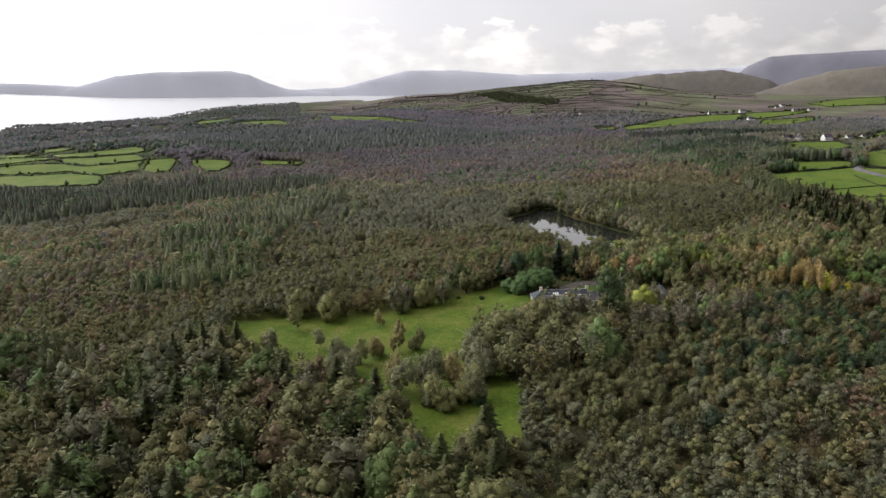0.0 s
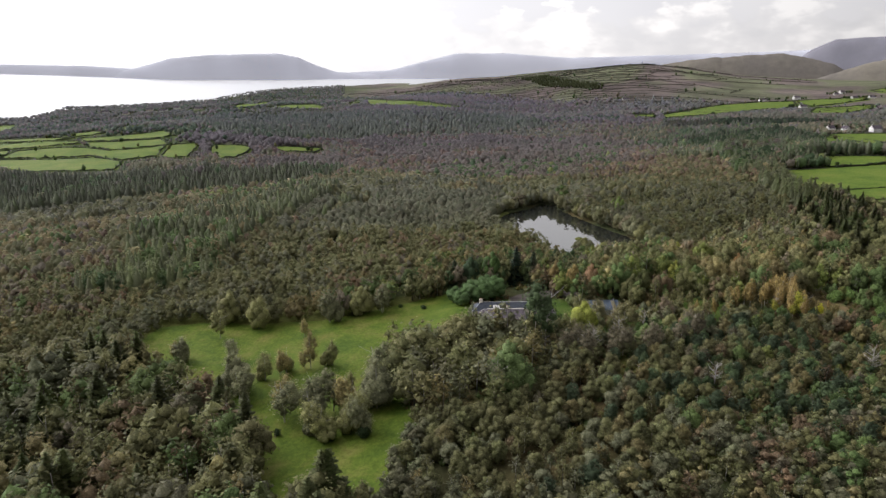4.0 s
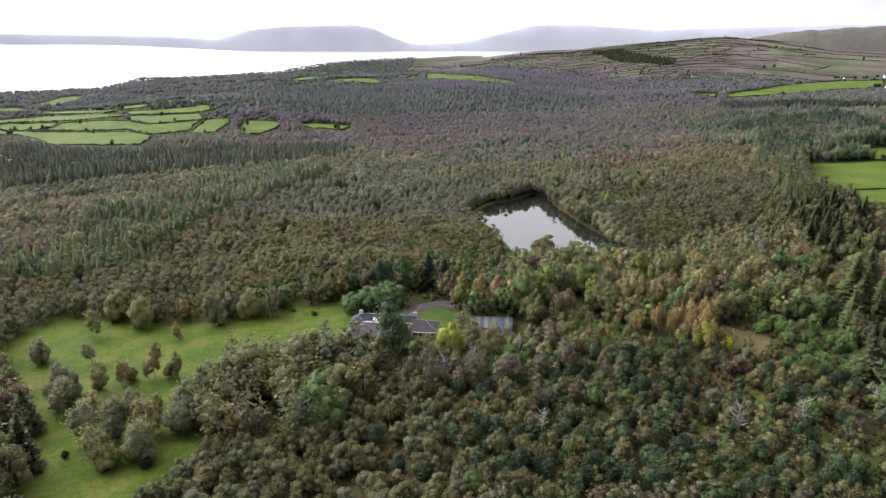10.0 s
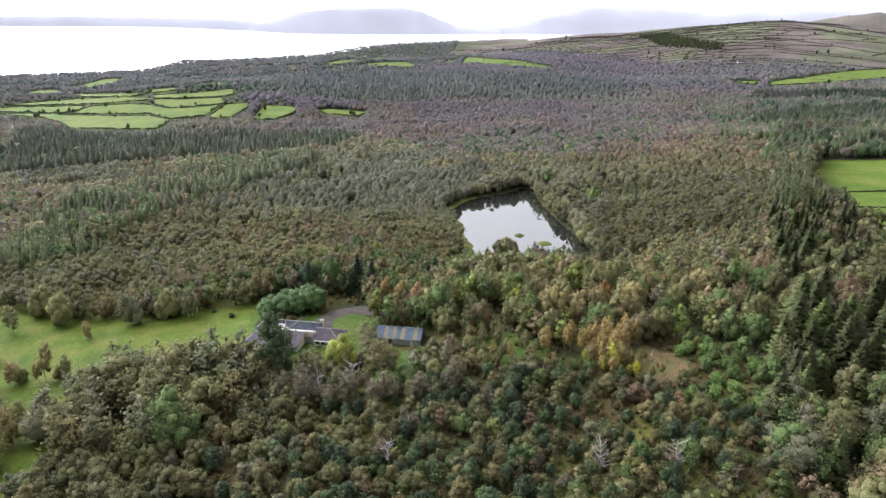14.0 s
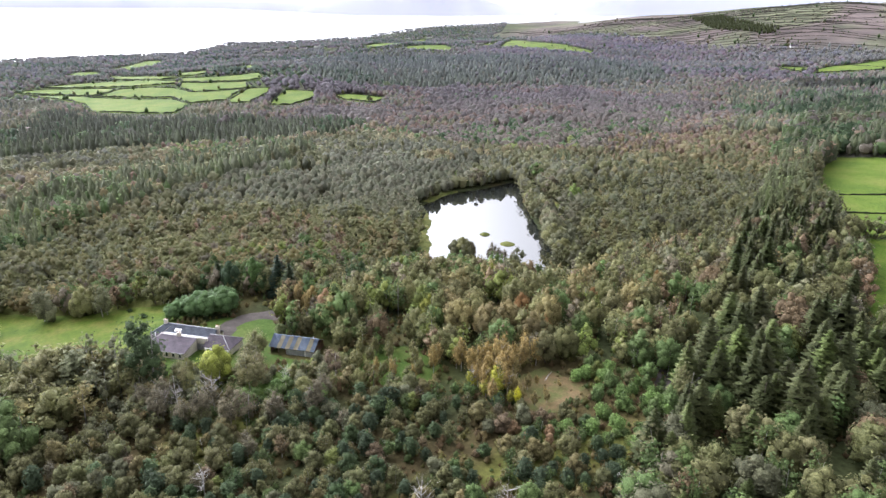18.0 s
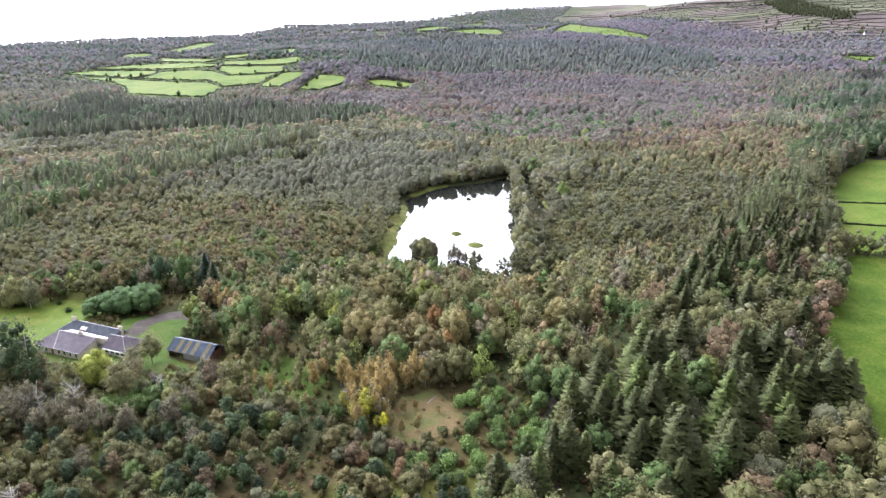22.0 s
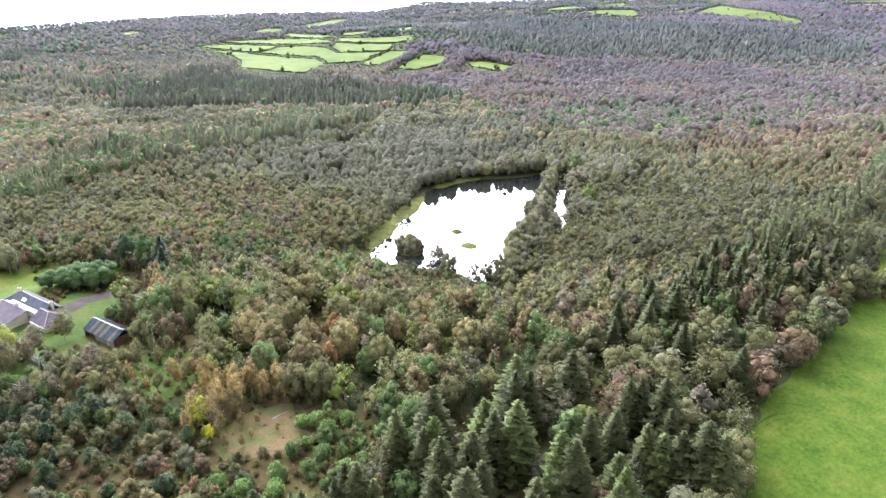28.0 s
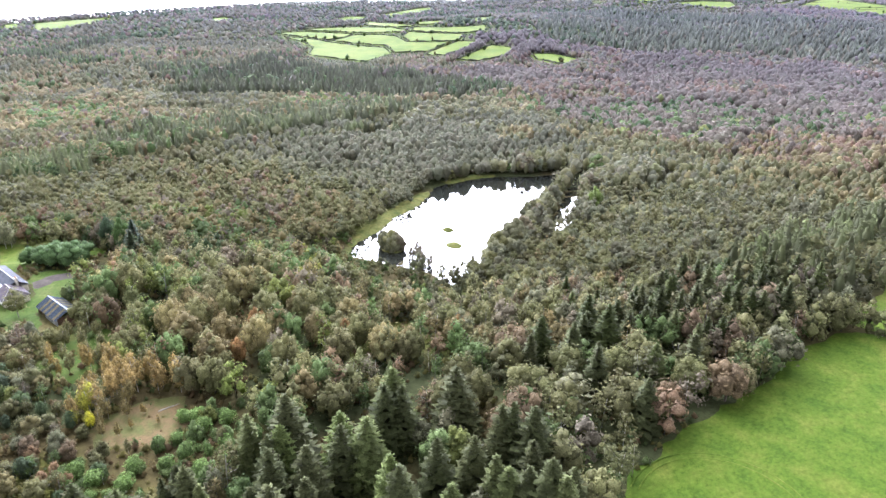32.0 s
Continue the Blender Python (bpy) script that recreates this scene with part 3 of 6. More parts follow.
EAST_FIELDS = [
    [(418, 1612), (598, 1854), (767, 1985), (863, 2024), (784, 1803), (648, 1709), (505, 1562), (407, 1522)],
    [(870, 2024), (1136, 2194), (1052, 2015), (812, 1801)],
    [(713, 1578), (803, 1749), (981, 1848), (923, 1736), (780, 1560)],
    [(349, 1653), (413, 1644), (387, 1539)],
    [(495, 1007), (530, 1070), (610, 1069), (579, 977), (496, 923), (454, 921)],
    [(468, 883), (494, 912), (535, 908), (508, 860)],
    [(374, 803), (429, 847), (485, 820), (459, 767), (393, 751)],
    [(550, 901), (620, 960), (700, 900), (600, 760), (482, 748), (471, 764)],
    [(640, 1090), (833, 1309), (741, 1161), (663, 1089)],
    [(1256, 2410), (1855, 2944), (1457, 2308), (1243, 2246)],
]
# far houses: place, turn, length, width, storeys
HOUSES = [(563, 1144, 20, 12, 8, 1), (577, 1138, -60, 10, 8, 1), (602, 1093, 10, 14, 10, 2), (655, 1122, 25, 13, 8, 1), (690, 1140, 15, 16, 8, 1), (712, 1126, 30, 14, 8, 1), (775, 2028, 10, 16, 9, 1), (800, 2050, 40, 14, 9, 1),
          (889, 2085, 10, 18, 10, 2), (781, 1778, 15, 18, 9, 1), (1127, 2330, 20, 18, 10, 2), (1090, 2290, 0, 15, 10, 1), (1063, 2117, 25, 22, 10, 1)]
HOUSES += [(1120, 2140, 10, 18, 9, 1), (-1071, 1980, 30, 20, 9, 1), (-869, 1913, 10, 22, 9, 1), (-856, 1974, 0, 18, 9, 2), (-753, 1874, 20, 24, 9, 1), (-942, 1852, -10, 18, 9, 1), (-927, 1957, 15, 18, 9, 2), (-835, 2600, 5, 18, 9, 1), (-410, 2131, 5, 40, 13, 1), (-777, 2680, 10, 20, 9, 1), (412, 2060, 10, 18, 9, 1)]
YARDS = [[(x - 12, y - 12), (x + l + 8, y - 12), (x + l + 8, y + 14), (x - 12, y + 14)] for x, y, t, l, w, st in HOUSES]
FAR_FIELDS = WEST_FIELDS + SHORE_FIELDS + MOOR_FIELDS + EAST_FIELDS
for f in FAR_FIELDS:
    quad_field("far_field", f, FAR_GRASS, "small far green field between hedges", cell=6.0 if f[0][1] < 1400 else 14.0)


def mountain(name, az0, az1, dist, profile, mat, label, rough=0.05, seed=0):
    """A far massif: a ridge along a bearing range; profile gives the crest's height share along it."""
    n, rows = 140, 16
    t = np.linspace(0, 1, n)
    az = np.radians(az0 + (az1 - az0) * t)
    crest = np.interp(t, [p[0] for p in profile], [p[1] for p in profile])
    crest = crest + (value_noise(t * 60, t * 0, 2.2, seed) - 0.5) * rough * 60 + (value_noise(t * 60, t * 0, 0.7, seed + 1) - 0.5) * rough * 25
    V = []
    for j in range(rows):
        s = j / (rows - 1)
        d = dist * (0.965 + 0.035 * s)
        z = 20 + (crest - 20) * np.sin(s * math.pi / 2) ** 1.2 + (value_noise(t * 40, t * 0 + s * 3, 3.0, seed + 2) - 0.5) * 120 * rough * math.sin(s * math.pi)
        V.append(np.stack([np.sin(az) * d, np.cos(az) * d, z], 1))
    V.append(np.stack([np.sin(az) * (dist + 30), np.cos(az) * (dist + 30), crest * 0 - 40], 1))
    V = np.concatenate(V)
    i = np.arange((rows + 1) * n).reshape(rows + 1, n)
    Q = np.stack([i[:-1, :-1], i[:-1, 1:], i[1:, 1:], i[1:, :-1]], -1).reshape(-1, 4)
    ob = new(name, mesh_of(name, V, Q, [mat], smooth=True))
    tagged(ob, label, "mountain", kind="structure")


def crest(rise, dist):
    return 100 + rise / 1233 * dist


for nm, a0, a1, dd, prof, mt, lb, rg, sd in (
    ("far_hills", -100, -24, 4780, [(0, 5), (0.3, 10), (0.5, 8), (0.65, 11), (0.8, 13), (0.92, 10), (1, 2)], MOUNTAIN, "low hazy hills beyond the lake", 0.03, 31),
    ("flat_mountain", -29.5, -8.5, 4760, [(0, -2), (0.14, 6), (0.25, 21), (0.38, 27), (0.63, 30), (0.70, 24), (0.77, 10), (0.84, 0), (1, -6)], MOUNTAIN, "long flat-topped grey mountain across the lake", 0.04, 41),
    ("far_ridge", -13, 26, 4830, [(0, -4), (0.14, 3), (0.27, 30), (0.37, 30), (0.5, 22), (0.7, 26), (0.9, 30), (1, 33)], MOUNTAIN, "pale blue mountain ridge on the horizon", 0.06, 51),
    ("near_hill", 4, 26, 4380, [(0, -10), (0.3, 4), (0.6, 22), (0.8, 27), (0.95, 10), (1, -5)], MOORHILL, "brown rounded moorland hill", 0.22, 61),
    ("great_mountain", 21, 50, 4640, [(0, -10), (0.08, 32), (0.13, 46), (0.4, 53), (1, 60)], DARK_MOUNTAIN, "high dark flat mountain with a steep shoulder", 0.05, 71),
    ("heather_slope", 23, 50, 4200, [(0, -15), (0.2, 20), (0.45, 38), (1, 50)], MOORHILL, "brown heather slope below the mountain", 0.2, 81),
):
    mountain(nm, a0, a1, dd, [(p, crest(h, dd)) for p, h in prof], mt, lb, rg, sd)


# ---- trees ----
RNG = np.random.default_rng(11)


def leaf_quads(pos, nor, size, long=1.0, rng=RNG):
    """Pointed tufts of leaves at pos, facing nor."""
    n = len(pos)
    nor = nor / np.linalg.norm(nor, axis=1)[:, None]
    r = rng.normal(size=(n, 3))
    a = np.cross(nor, r)
    a /= np.linalg.norm(a, axis=1)[:, None] + 1e-9
    b = np.cross(nor, a)
    s = (size * rng.uniform(0.65, 1.35, n))[:, None]
    lift = nor * s * 0.25
    V = np.stack([pos + a * s * long, pos + b * s * 0.8 + lift, pos - a * s * long * 0.7 - b * s * 0.6], 1)
    return V.reshape(-1, 3)


def ball(c, r, seg=6, rows=3):
    """A low ball of quads for the dense inside of a crown."""
    th = np.linspace(0.15, math.pi - 0.15, rows + 1)
    ph = np.linspace(0, 2 * math.pi, seg, endpoint=False)
    T, P = np.meshgrid(th, ph, indexing="ij")
    V = np.stack([np.sin(T) * np.cos(P) * r[0], np.sin(T) * np.sin(P) * r[1], np.cos(T) * r[2]], -1).reshape(-1, 3) + c
    i = np.arange((rows + 1) * seg).reshape(rows + 1, seg)
    Q = np.stack([i[:-1], i[1:], np.roll(i[1:], -1, 1), np.roll(i[:-1], -1, 1)], -1).reshape(-1, 4)
    return V, Q


def limb(points, radii, seg=5):
    """A tapered limb through points."""
    P = np.asarray(points, float)
    V = []
    for i, p in enumerate(P):
        d = P[min(i + 1, len(P) - 1)] - P[max(i - 1, 0)]
        d = d / (np.linalg.norm(d) + 1e-9)
        a = np.cross(d, (0.3, 1, 0.2))
        a /= np.linalg.norm(a)
        b = np.cross(d, a)
        ph = np.linspace(0, 2 * math.pi, seg, endpoint=False)[:, None]
        V.append(p + radii[i] * (np.cos(ph) * a + np.sin(ph) * b))
    V = np.concatenate(V)
    i = np.arange(len(P) * seg).reshape(len(P), seg)
    Q = np.stack([i[:-1], i[1:], np.roll(i[1:], -1, 1), np.roll(i[:-1], -1, 1)], -1).reshape(-1, 4)
    return V, Q


def joined(pieces):
    """One mesh of triangles from several pieces."""
    V, T, n = [], [], 0
    for v, q in pieces:
        V.append(v)
        T.append((np.concatenate([q[:, :3], q[:, (0, 2, 3)]]) if q.shape[1] == 4 else q) + n)
        n += len(v)
    return np.concatenate(V), np.concatenate(T)


def tufts(V):
    return V, np.arange(len(V)).reshape(-1, 3)


def unit(v):
    return v / (np.linalg.norm(v, axis=1)[:, None] + 1e-9)


def topped(V, T, N):
    """The crown scaled so that its top stands one unit high."""
    V[:, 2] /= np.sort(V[:, 2])[-4]
    return V, T, N


def leafy_crown(rng, n, width=0.3, low=0.1, size=0.05, waist=0.4, lobes=14, depth=0.3, inner=0.86, loose=0.0, point=1.0, net=(10, 6)):
    """An upright crown for a tree one unit high: an egg with boughs that stand out, covered in small leaf tufts."""
    bough = rng.normal(size=(lobes, 3))
    bough[:, 2] = np.abs(bough[:, 2]) * 0.9 + rng.uniform(-0.5, 0.3, lobes)
    bough = unit(bough)
    reach = rng.uniform(0.75, 1.15, lobes)
    mid = low + (1 - low) * waist

    def shell(d, share):
        up = d[:, 2] > 0
        rz = np.where(up, 1 - mid, mid - low)
        near = np.exp((d @ bough.T - 1) * 9) * reach
        k = (1 - depth + depth * near.max(1)) * share
        flat = np.hypot(d[:, 0], d[:, 1]) ** np.where(up, point, 0.8)
        az = np.arctan2(d[:, 1], d[:, 0])
        return np.stack([np.cos(az) * flat * width * k, np.sin(az) * flat * width * k, d[:, 2] * rz * (0.55 + 0.45 * k) + mid], 1)

    def facing(d):
        return unit(d * (1 / width, 1 / width, 2 / (1 - low)) * 0.3 + (0, 0, 0.2))

    seg, rows = net
    inner = max(inner, 0.9) if n < 60 else inner
    core_v, core_q = ball((0, 0, 0), (1, 1, 1), seg, rows)
    core_d = unit(core_v)
    core_v = shell(core_d, inner * 0.93)
    d = rng.normal(size=(n, 3))
    d[:, 2] += 0.25
    d = unit(d)
    pos = shell(d, (inner + (1.06 - inner) * rng.uniform(0, 1, n) ** 0.7)) + rng.normal(size=(n, 3)) * loose
    nor = unit(facing(d) + rng.normal(size=(n, 3)) * 0.42)
    V, T = joined([(core_v, core_q), tufts(leaf_quads(pos, nor, np.full(n, size), 1.15, rng))])
    return topped(V, T, np.concatenate([facing(core_d), np.repeat(nor, 3, axis=0)]))


def domed_crown(rng, n, width=0.3, low=0.1, size=0.035, lobes=9, fat=0.5, waist=0.45, net=(7, 3), solid=0.82, loose=0.014, lean=0.06):
    """A billowing crown for a tree one unit high: round boughs heaped over an egg, each a dome of fine leaf tufts."""
    k = np.arange(lobes)
    s = np.r_[0.97, 0.05 + 0.8 * (k[1:] - 0.5) / max(lobes - 1, 1)] + rng.uniform(-0.04, 0.04, lobes)
    turn = k * 2.4 + rng.uniform(-0.5, 0.5, lobes)
    body = np.interp(s, (0, waist, 0.8, 1), (0.6, 1.0, 0.62, 0.12))
    spread = width * 0.66 * body * rng.uniform(0.75, 1.2, lobes)
    rad = width * fat * np.interp(s, (0, waist, 1), (0.85, 1.1, 0.8)) * rng.uniform(0.8, 1.25, lobes)
    tall = rad * rng.uniform(1.0, 1.45, lobes)
    off = rng.normal(size=2) * lean
    c = np.stack([np.cos(turn) * spread + off[0] * s, np.sin(turn) * spread + off[1] * s, low + tall * 0.6 + (0.97 - low - tall * 1.5) * s], 1)
    axis = np.array((0, 0, low + 0.3 * (1 - low)))
    V, Q, N = [], [], []
    for j in range(lobes):
        v, q = ball((0, 0, 0), (1, 1, 1), *net)
        v = unit(v)
        k_out = 1 + rng.normal(size=len(v)) * 0.09
        p = c[j] + v * np.stack([rad[j] * k_out, rad[j] * k_out, tall[j] * k_out], 1) * solid
        V.append(p)
        Q.append((p, q))
        N.append(unit(unit(v / (1, 1, 1.3)) * 0.7 + unit((p - axis) * (1, 1, 0.7)) * 0.45 + (0, 0, 0.1)))
    share = rad * tall
    j = rng.choice(lobes, n, p=share / share.sum())
    d = unit(rng.normal(size=(n, 3)) + (0, 0, 0.35))
    pos = c[j] + d * rng.uniform(0.8, 1.16, n)[:, None] * np.stack([rad[j], rad[j], tall[j]], 1) + rng.normal(size=(n, 3)) * loose
    nor = unit(d * 0.75 + unit((pos - axis) * (1, 1, 0.7)) * 0.45 + (0, 0, 0.1) + rng.normal(size=(n, 3)) * 0.42)
    V, T = joined(Q + [tufts(leaf_quads(pos, nor, np.full(n, size), 1.2, rng))])
    return topped(V, T, np.concatenate(N + [np.repeat(nor, 3, axis=0)]))


def spruce_crown(rng, whorls, arms, width=0.2, low=0.06, ragged=0.25, links=3, sway=0.45):
    """Whorls of boughs round a stem: each bough a drooping spray that lifts at its tip."""
    P, A, S, W, N = [], [], [], [], []
    for h in np.linspace(low, 0.96, whorls):
        for b in range(max(3, int(round(arms * (1.12 - 0.55 * h))))):
            z = h + rng.uniform(-0.5, 0.5) / whorls
            az = rng.uniform(0, 2 * math.pi)
            r = width * max(1.03 - z, 0.04) ** 0.66 * rng.uniform(1 - ragged * 1.4, 1 + ragged * 0.7)
            rad, side = np.array((math.cos(az), math.sin(az), 0)), np.array((-math.sin(az), math.cos(az), 0))
            for i in range(links):
                f = (i + 0.6) / links
                drop = -0.32 * r * f + 0.16 * r * f ** 3
                P.append(rad * r * f + (0, 0, z + drop) + side * rng.normal() * r * 0.08)
                A.append(rad + (0, 0, -0.25 + 0.45 * f) + side * rng.normal() * sway)
                S.append(r / links * 1.1 * rng.uniform(0.8, 1.3))
                W.append(side * r * 0.33 * (1.15 - 0.6 * f) * rng.uniform(0.7, 1.3))
                N.append(rad * 0.9 + (0, 0, 0.4) + rng.normal(size=3) * 0.25)
    P, A, S, W, N = np.array(P), unit(np.array(A)), np.array(S)[:, None], np.array(W), unit(np.array(N))
    V = np.stack([P + A * S, P - A * S * 0.7 + W, P - A * S * 0.7 - W], 1).reshape(-1, 3)
    cv, cq = limb([(0, 0, low), (0, 0, 0.45), (0, 0, 0.97)], [width * 0.66, width * 0.38, 0.004], 6)
    V, T = joined([(cv, cq), tufts(V)])
    return topped(V, T, np.concatenate([unit(cv * (1, 1, 0) + (0, 0, 0.02)), np.repeat(N, 3, axis=0)]))


def trunk_of(rng, high, thick, limbs=4, lean=0.04, spread=0.2):
    a = rng.normal(size=2) * lean
    pieces = [limb([(0, 0, -0.04), (a[0] * 0.4, a[1] * 0.4, high * 0.5), (a[0], a[1], high)], [thick, thick * 0.75, thick * 0.3], 6)]
    for j in range(limbs):
        z, w = high * rng.uniform(0.4, 0.85), rng.uniform(0, 2 * math.pi)
        p = np.array((a[0] * z / high, a[1] * z / high, z))
        q = p + np.array((math.cos(w) * spread, math.sin(w) * spread, spread * rng.uniform(0.6, 1.3)))
        pieces.append(limb([p, (p + q) / 2 + (0, 0, -0.01), q], [thick * 0.45, thick * 0.3, thick * 0.1], 4))
    return joined(pieces)


def bare_limbs(rng, n=22):
    """A leafless crown: forking pale limbs and twigs."""
    pieces = [limb([(0, 0, -0.03), (0.01, 0.0, 0.4), (0.03, 0.02, 0.95)], [0.022, 0.016, 0.003], 5)]
    for j in range(n):
        z, w, s = rng.uniform(0.25, 0.85), rng.uniform(0, 2 * math.pi), rng.uniform(0.14, 0.3)
        p = np.array((0.02 * z, 0.01 * z, z))
        q = p + np.array((math.cos(w) * s, math.sin(w) * s, s * rng.uniform(0.3, 1.0)))
        pieces.append(limb([p, p * 0.45 + q * 0.55 + (0, 0, -0.015), q], [0.009, 0.006, 0.0015], 3))
        for _ in range(3):
            f = rng.uniform(0.4, 0.95)
            b = p + (q - p) * f
            e = b + rng.normal(size=3) * 0.055 + (0, 0, 0.04)
            pieces.append(limb([b, e], [0.004, 0.001], 3))
    return joined(pieces)


# kinds: (crown maker by detail, trunk height, trunk width, bark, leaf material)
def crown_of(kind, rng, detail):
    n = {0: 500, 1: 150, 2: 18, 3: 3, 4: 1100, 5: 54}[detail]
    big = {0: 0.86, 1: 1.2, 2: 1.8, 3: 2.2, 4: 0.56, 5: 1.6}[detail]
    net = {0: (7, 3), 1: (6, 2), 2: (6, 3), 3: (5, 2), 4: (9, 5), 5: (5, 2)}[detail]
    more = {0: 1.1, 1: 0.62, 4: 1.3, 5: 0.42}.get(detail, 1.0)
    if detail in (0, 1, 4, 5):
        if kind == "willow":
            return domed_crown(rng, n, 0.31, 0.02, 0.036 * big, int(12 * more), 0.45, 0.42, net)
        if kind == "birch":
            return domed_crown(rng, n, 0.215, 0.16, 0.030 * big, int(14 * more), 0.42, 0.42, net, 0.55, 0.03, 0.08)
        if kind == "oak":
            return domed_crown(rng, int(n * 1.4), 0.38, 0.08, 0.032 * big, int(17 * more), 0.38, 0.5, net, 0.74, 0.02)
    if kind == "willow":
        return leafy_crown(rng, n, 0.31, 0.03, 0.043 * big, 0.48, 8, 0.3, net=net, point=0.8)
    if kind == "birch":
        return leafy_crown(rng, n, 0.22, 0.09, 0.036 * big, 0.42, 9, 0.4, 0.7, 0.015, 0.95, net)
    if kind == "oak":
        return leafy_crown(rng, int(n * 1.2), 0.37, 0.10, 0.046 * big, 0.5, 10, 0.34, 0.86, 0.0, 0.75, net)
    if kind == "shrub" and detail == 3:
        return leafy_crown(rng, 14, 0.6, -0.1, 0.15, 0.4, 8, 0.4, 0.6, 0.05, 1.0, (4, 2))
    if kind == "shrub":
        return leafy_crown(rng, int(n * 1.2), 0.62, -0.1, 0.07 * big, 0.45, 12, 0.45, 0.72, net=net)
    if kind == "pine":
        return leafy_crown(rng, n, 0.30, 0.0, 0.05 * big, 0.34, 18, 0.5, 0.7, 0.012, 1.2, net)
    if detail in (2, 3, 5):
        return leafy_crown(rng, int(n * 0.8), 0.19, 0.02, 0.022 * big, 0.22, 12, 0.4, 0.9, 0.0, 1.4, net)
    return spruce_crown(rng, {0: 33, 1: 15, 4: 36}[detail], {0: 19, 1: 11, 4: 20}[detail], 0.225, 0.04, 0.34, {0: 5, 1: 3, 4: 5}[detail])


KINDS = ("willow", "birch", "oak", "spruce", "pine", "shrub")
TRUNKS = {"willow": (0.5, 0.016, 4), "birch": (0.85, 0.011, 3), "oak": (0.6, 0.024, 5), "spruce": (0.92, 0.014, 0), "pine": (0.8, 0.02, 0), "shrub": (0.4, 0.03, 3)}
PROTO = {}
for kind in KINDS:
    for detail in range(6):
        rng = np.random.default_rng(len(kind) * 100 + detail)
        PROTO[kind, detail] = [(crown_of(kind, rng, detail), trunk_of(rng, TRUNKS[kind][0], TRUNKS[kind][1], TRUNKS[kind][2] if detail in (0, 4) else 0 if detail == 5 else min(2, TRUNKS[kind][2]))) for _ in range(5)]


STANDS = {
    "firband": [(-526, 756), (-485, 772), (-408, 752), (-355, 756), (-313, 789), (-259, 805), (-159, 793), (-112, 730), (-161, 674), (-246, 640), (-294, 586), (-326, 529)],
    "plum": [(-268, 871), (-213, 943), (-193, 1086), (-112, 1211), (15, 1277), (154, 1154), (259, 1134), (215, 942), (152, 895), (44, 916), (-48, 879), (-115, 819), (-169, 821)],
    "plum_west": [(-443, 1081), (-393, 1193), (-281, 1090), (-200, 1000), (-281, 930), (-352, 930)],
    "hill_fir": [(-651, 1562), (-611, 1724), (-380, 1728), (-194, 1635), (-23, 1722), (108, 1757), (162, 1419), (11, 1313), (-119, 1250), (-216, 1167), (-324, 1146), (-415, 1200)],
    "larch": [(-187, 453), (-178, 496), (-178, 550), (-161, 603), (-143, 633), (-118, 681), (-82, 638), (-93, 559), (-106, 489), (-110, 429), (-106, 381), (-124, 373), (-149, 379)],
    "willows": [(-101, 358), (-97, 470), (-59, 568), (-5, 661), (48, 599), (67, 476), (26, 405), (13, 365), (-11, 337), (-53, 314), (-113, 286), (-153, 332)],
    "warm": [(143, 812), (303, 819), (274, 608), (232, 470), (170, 470), (149, 589)],
    "east_fir": [(290, 767), (393, 1005), (477, 1005), (427, 853), (321, 718), (281, 571), (294, 516), (289, 464), (276, 440), (240, 400), (240, 440), (261, 549)],
    "gold": [(-360, 566), (-248, 643), (-141, 743), (-70, 801), (-19, 732), (-63, 579), (-173, 627), (-202, 473), (-219, 406)],
    "east_block": [(320, 1008), (323, 901), (290, 761), (274, 662), (329, 728), (356, 821), (409, 885), (456, 928), (463, 948), (471, 1033), (448, 1070), (394, 1066), (360, 1051), (326, 1022)],
    "east_strip": [(328, 1207), (383, 1234), (444, 1230), (499, 1215), (542, 1195), (595, 1203), (607, 1230), (563, 1249), (519, 1272), (434, 1293), (352, 1298)],
    "near_fir": [(227, 312), (221, 334), (225, 350), (238, 364), (257, 368), (278, 367), (290, 366), (294, 347), (286, 330), (263, 308), (240, 299)],
}


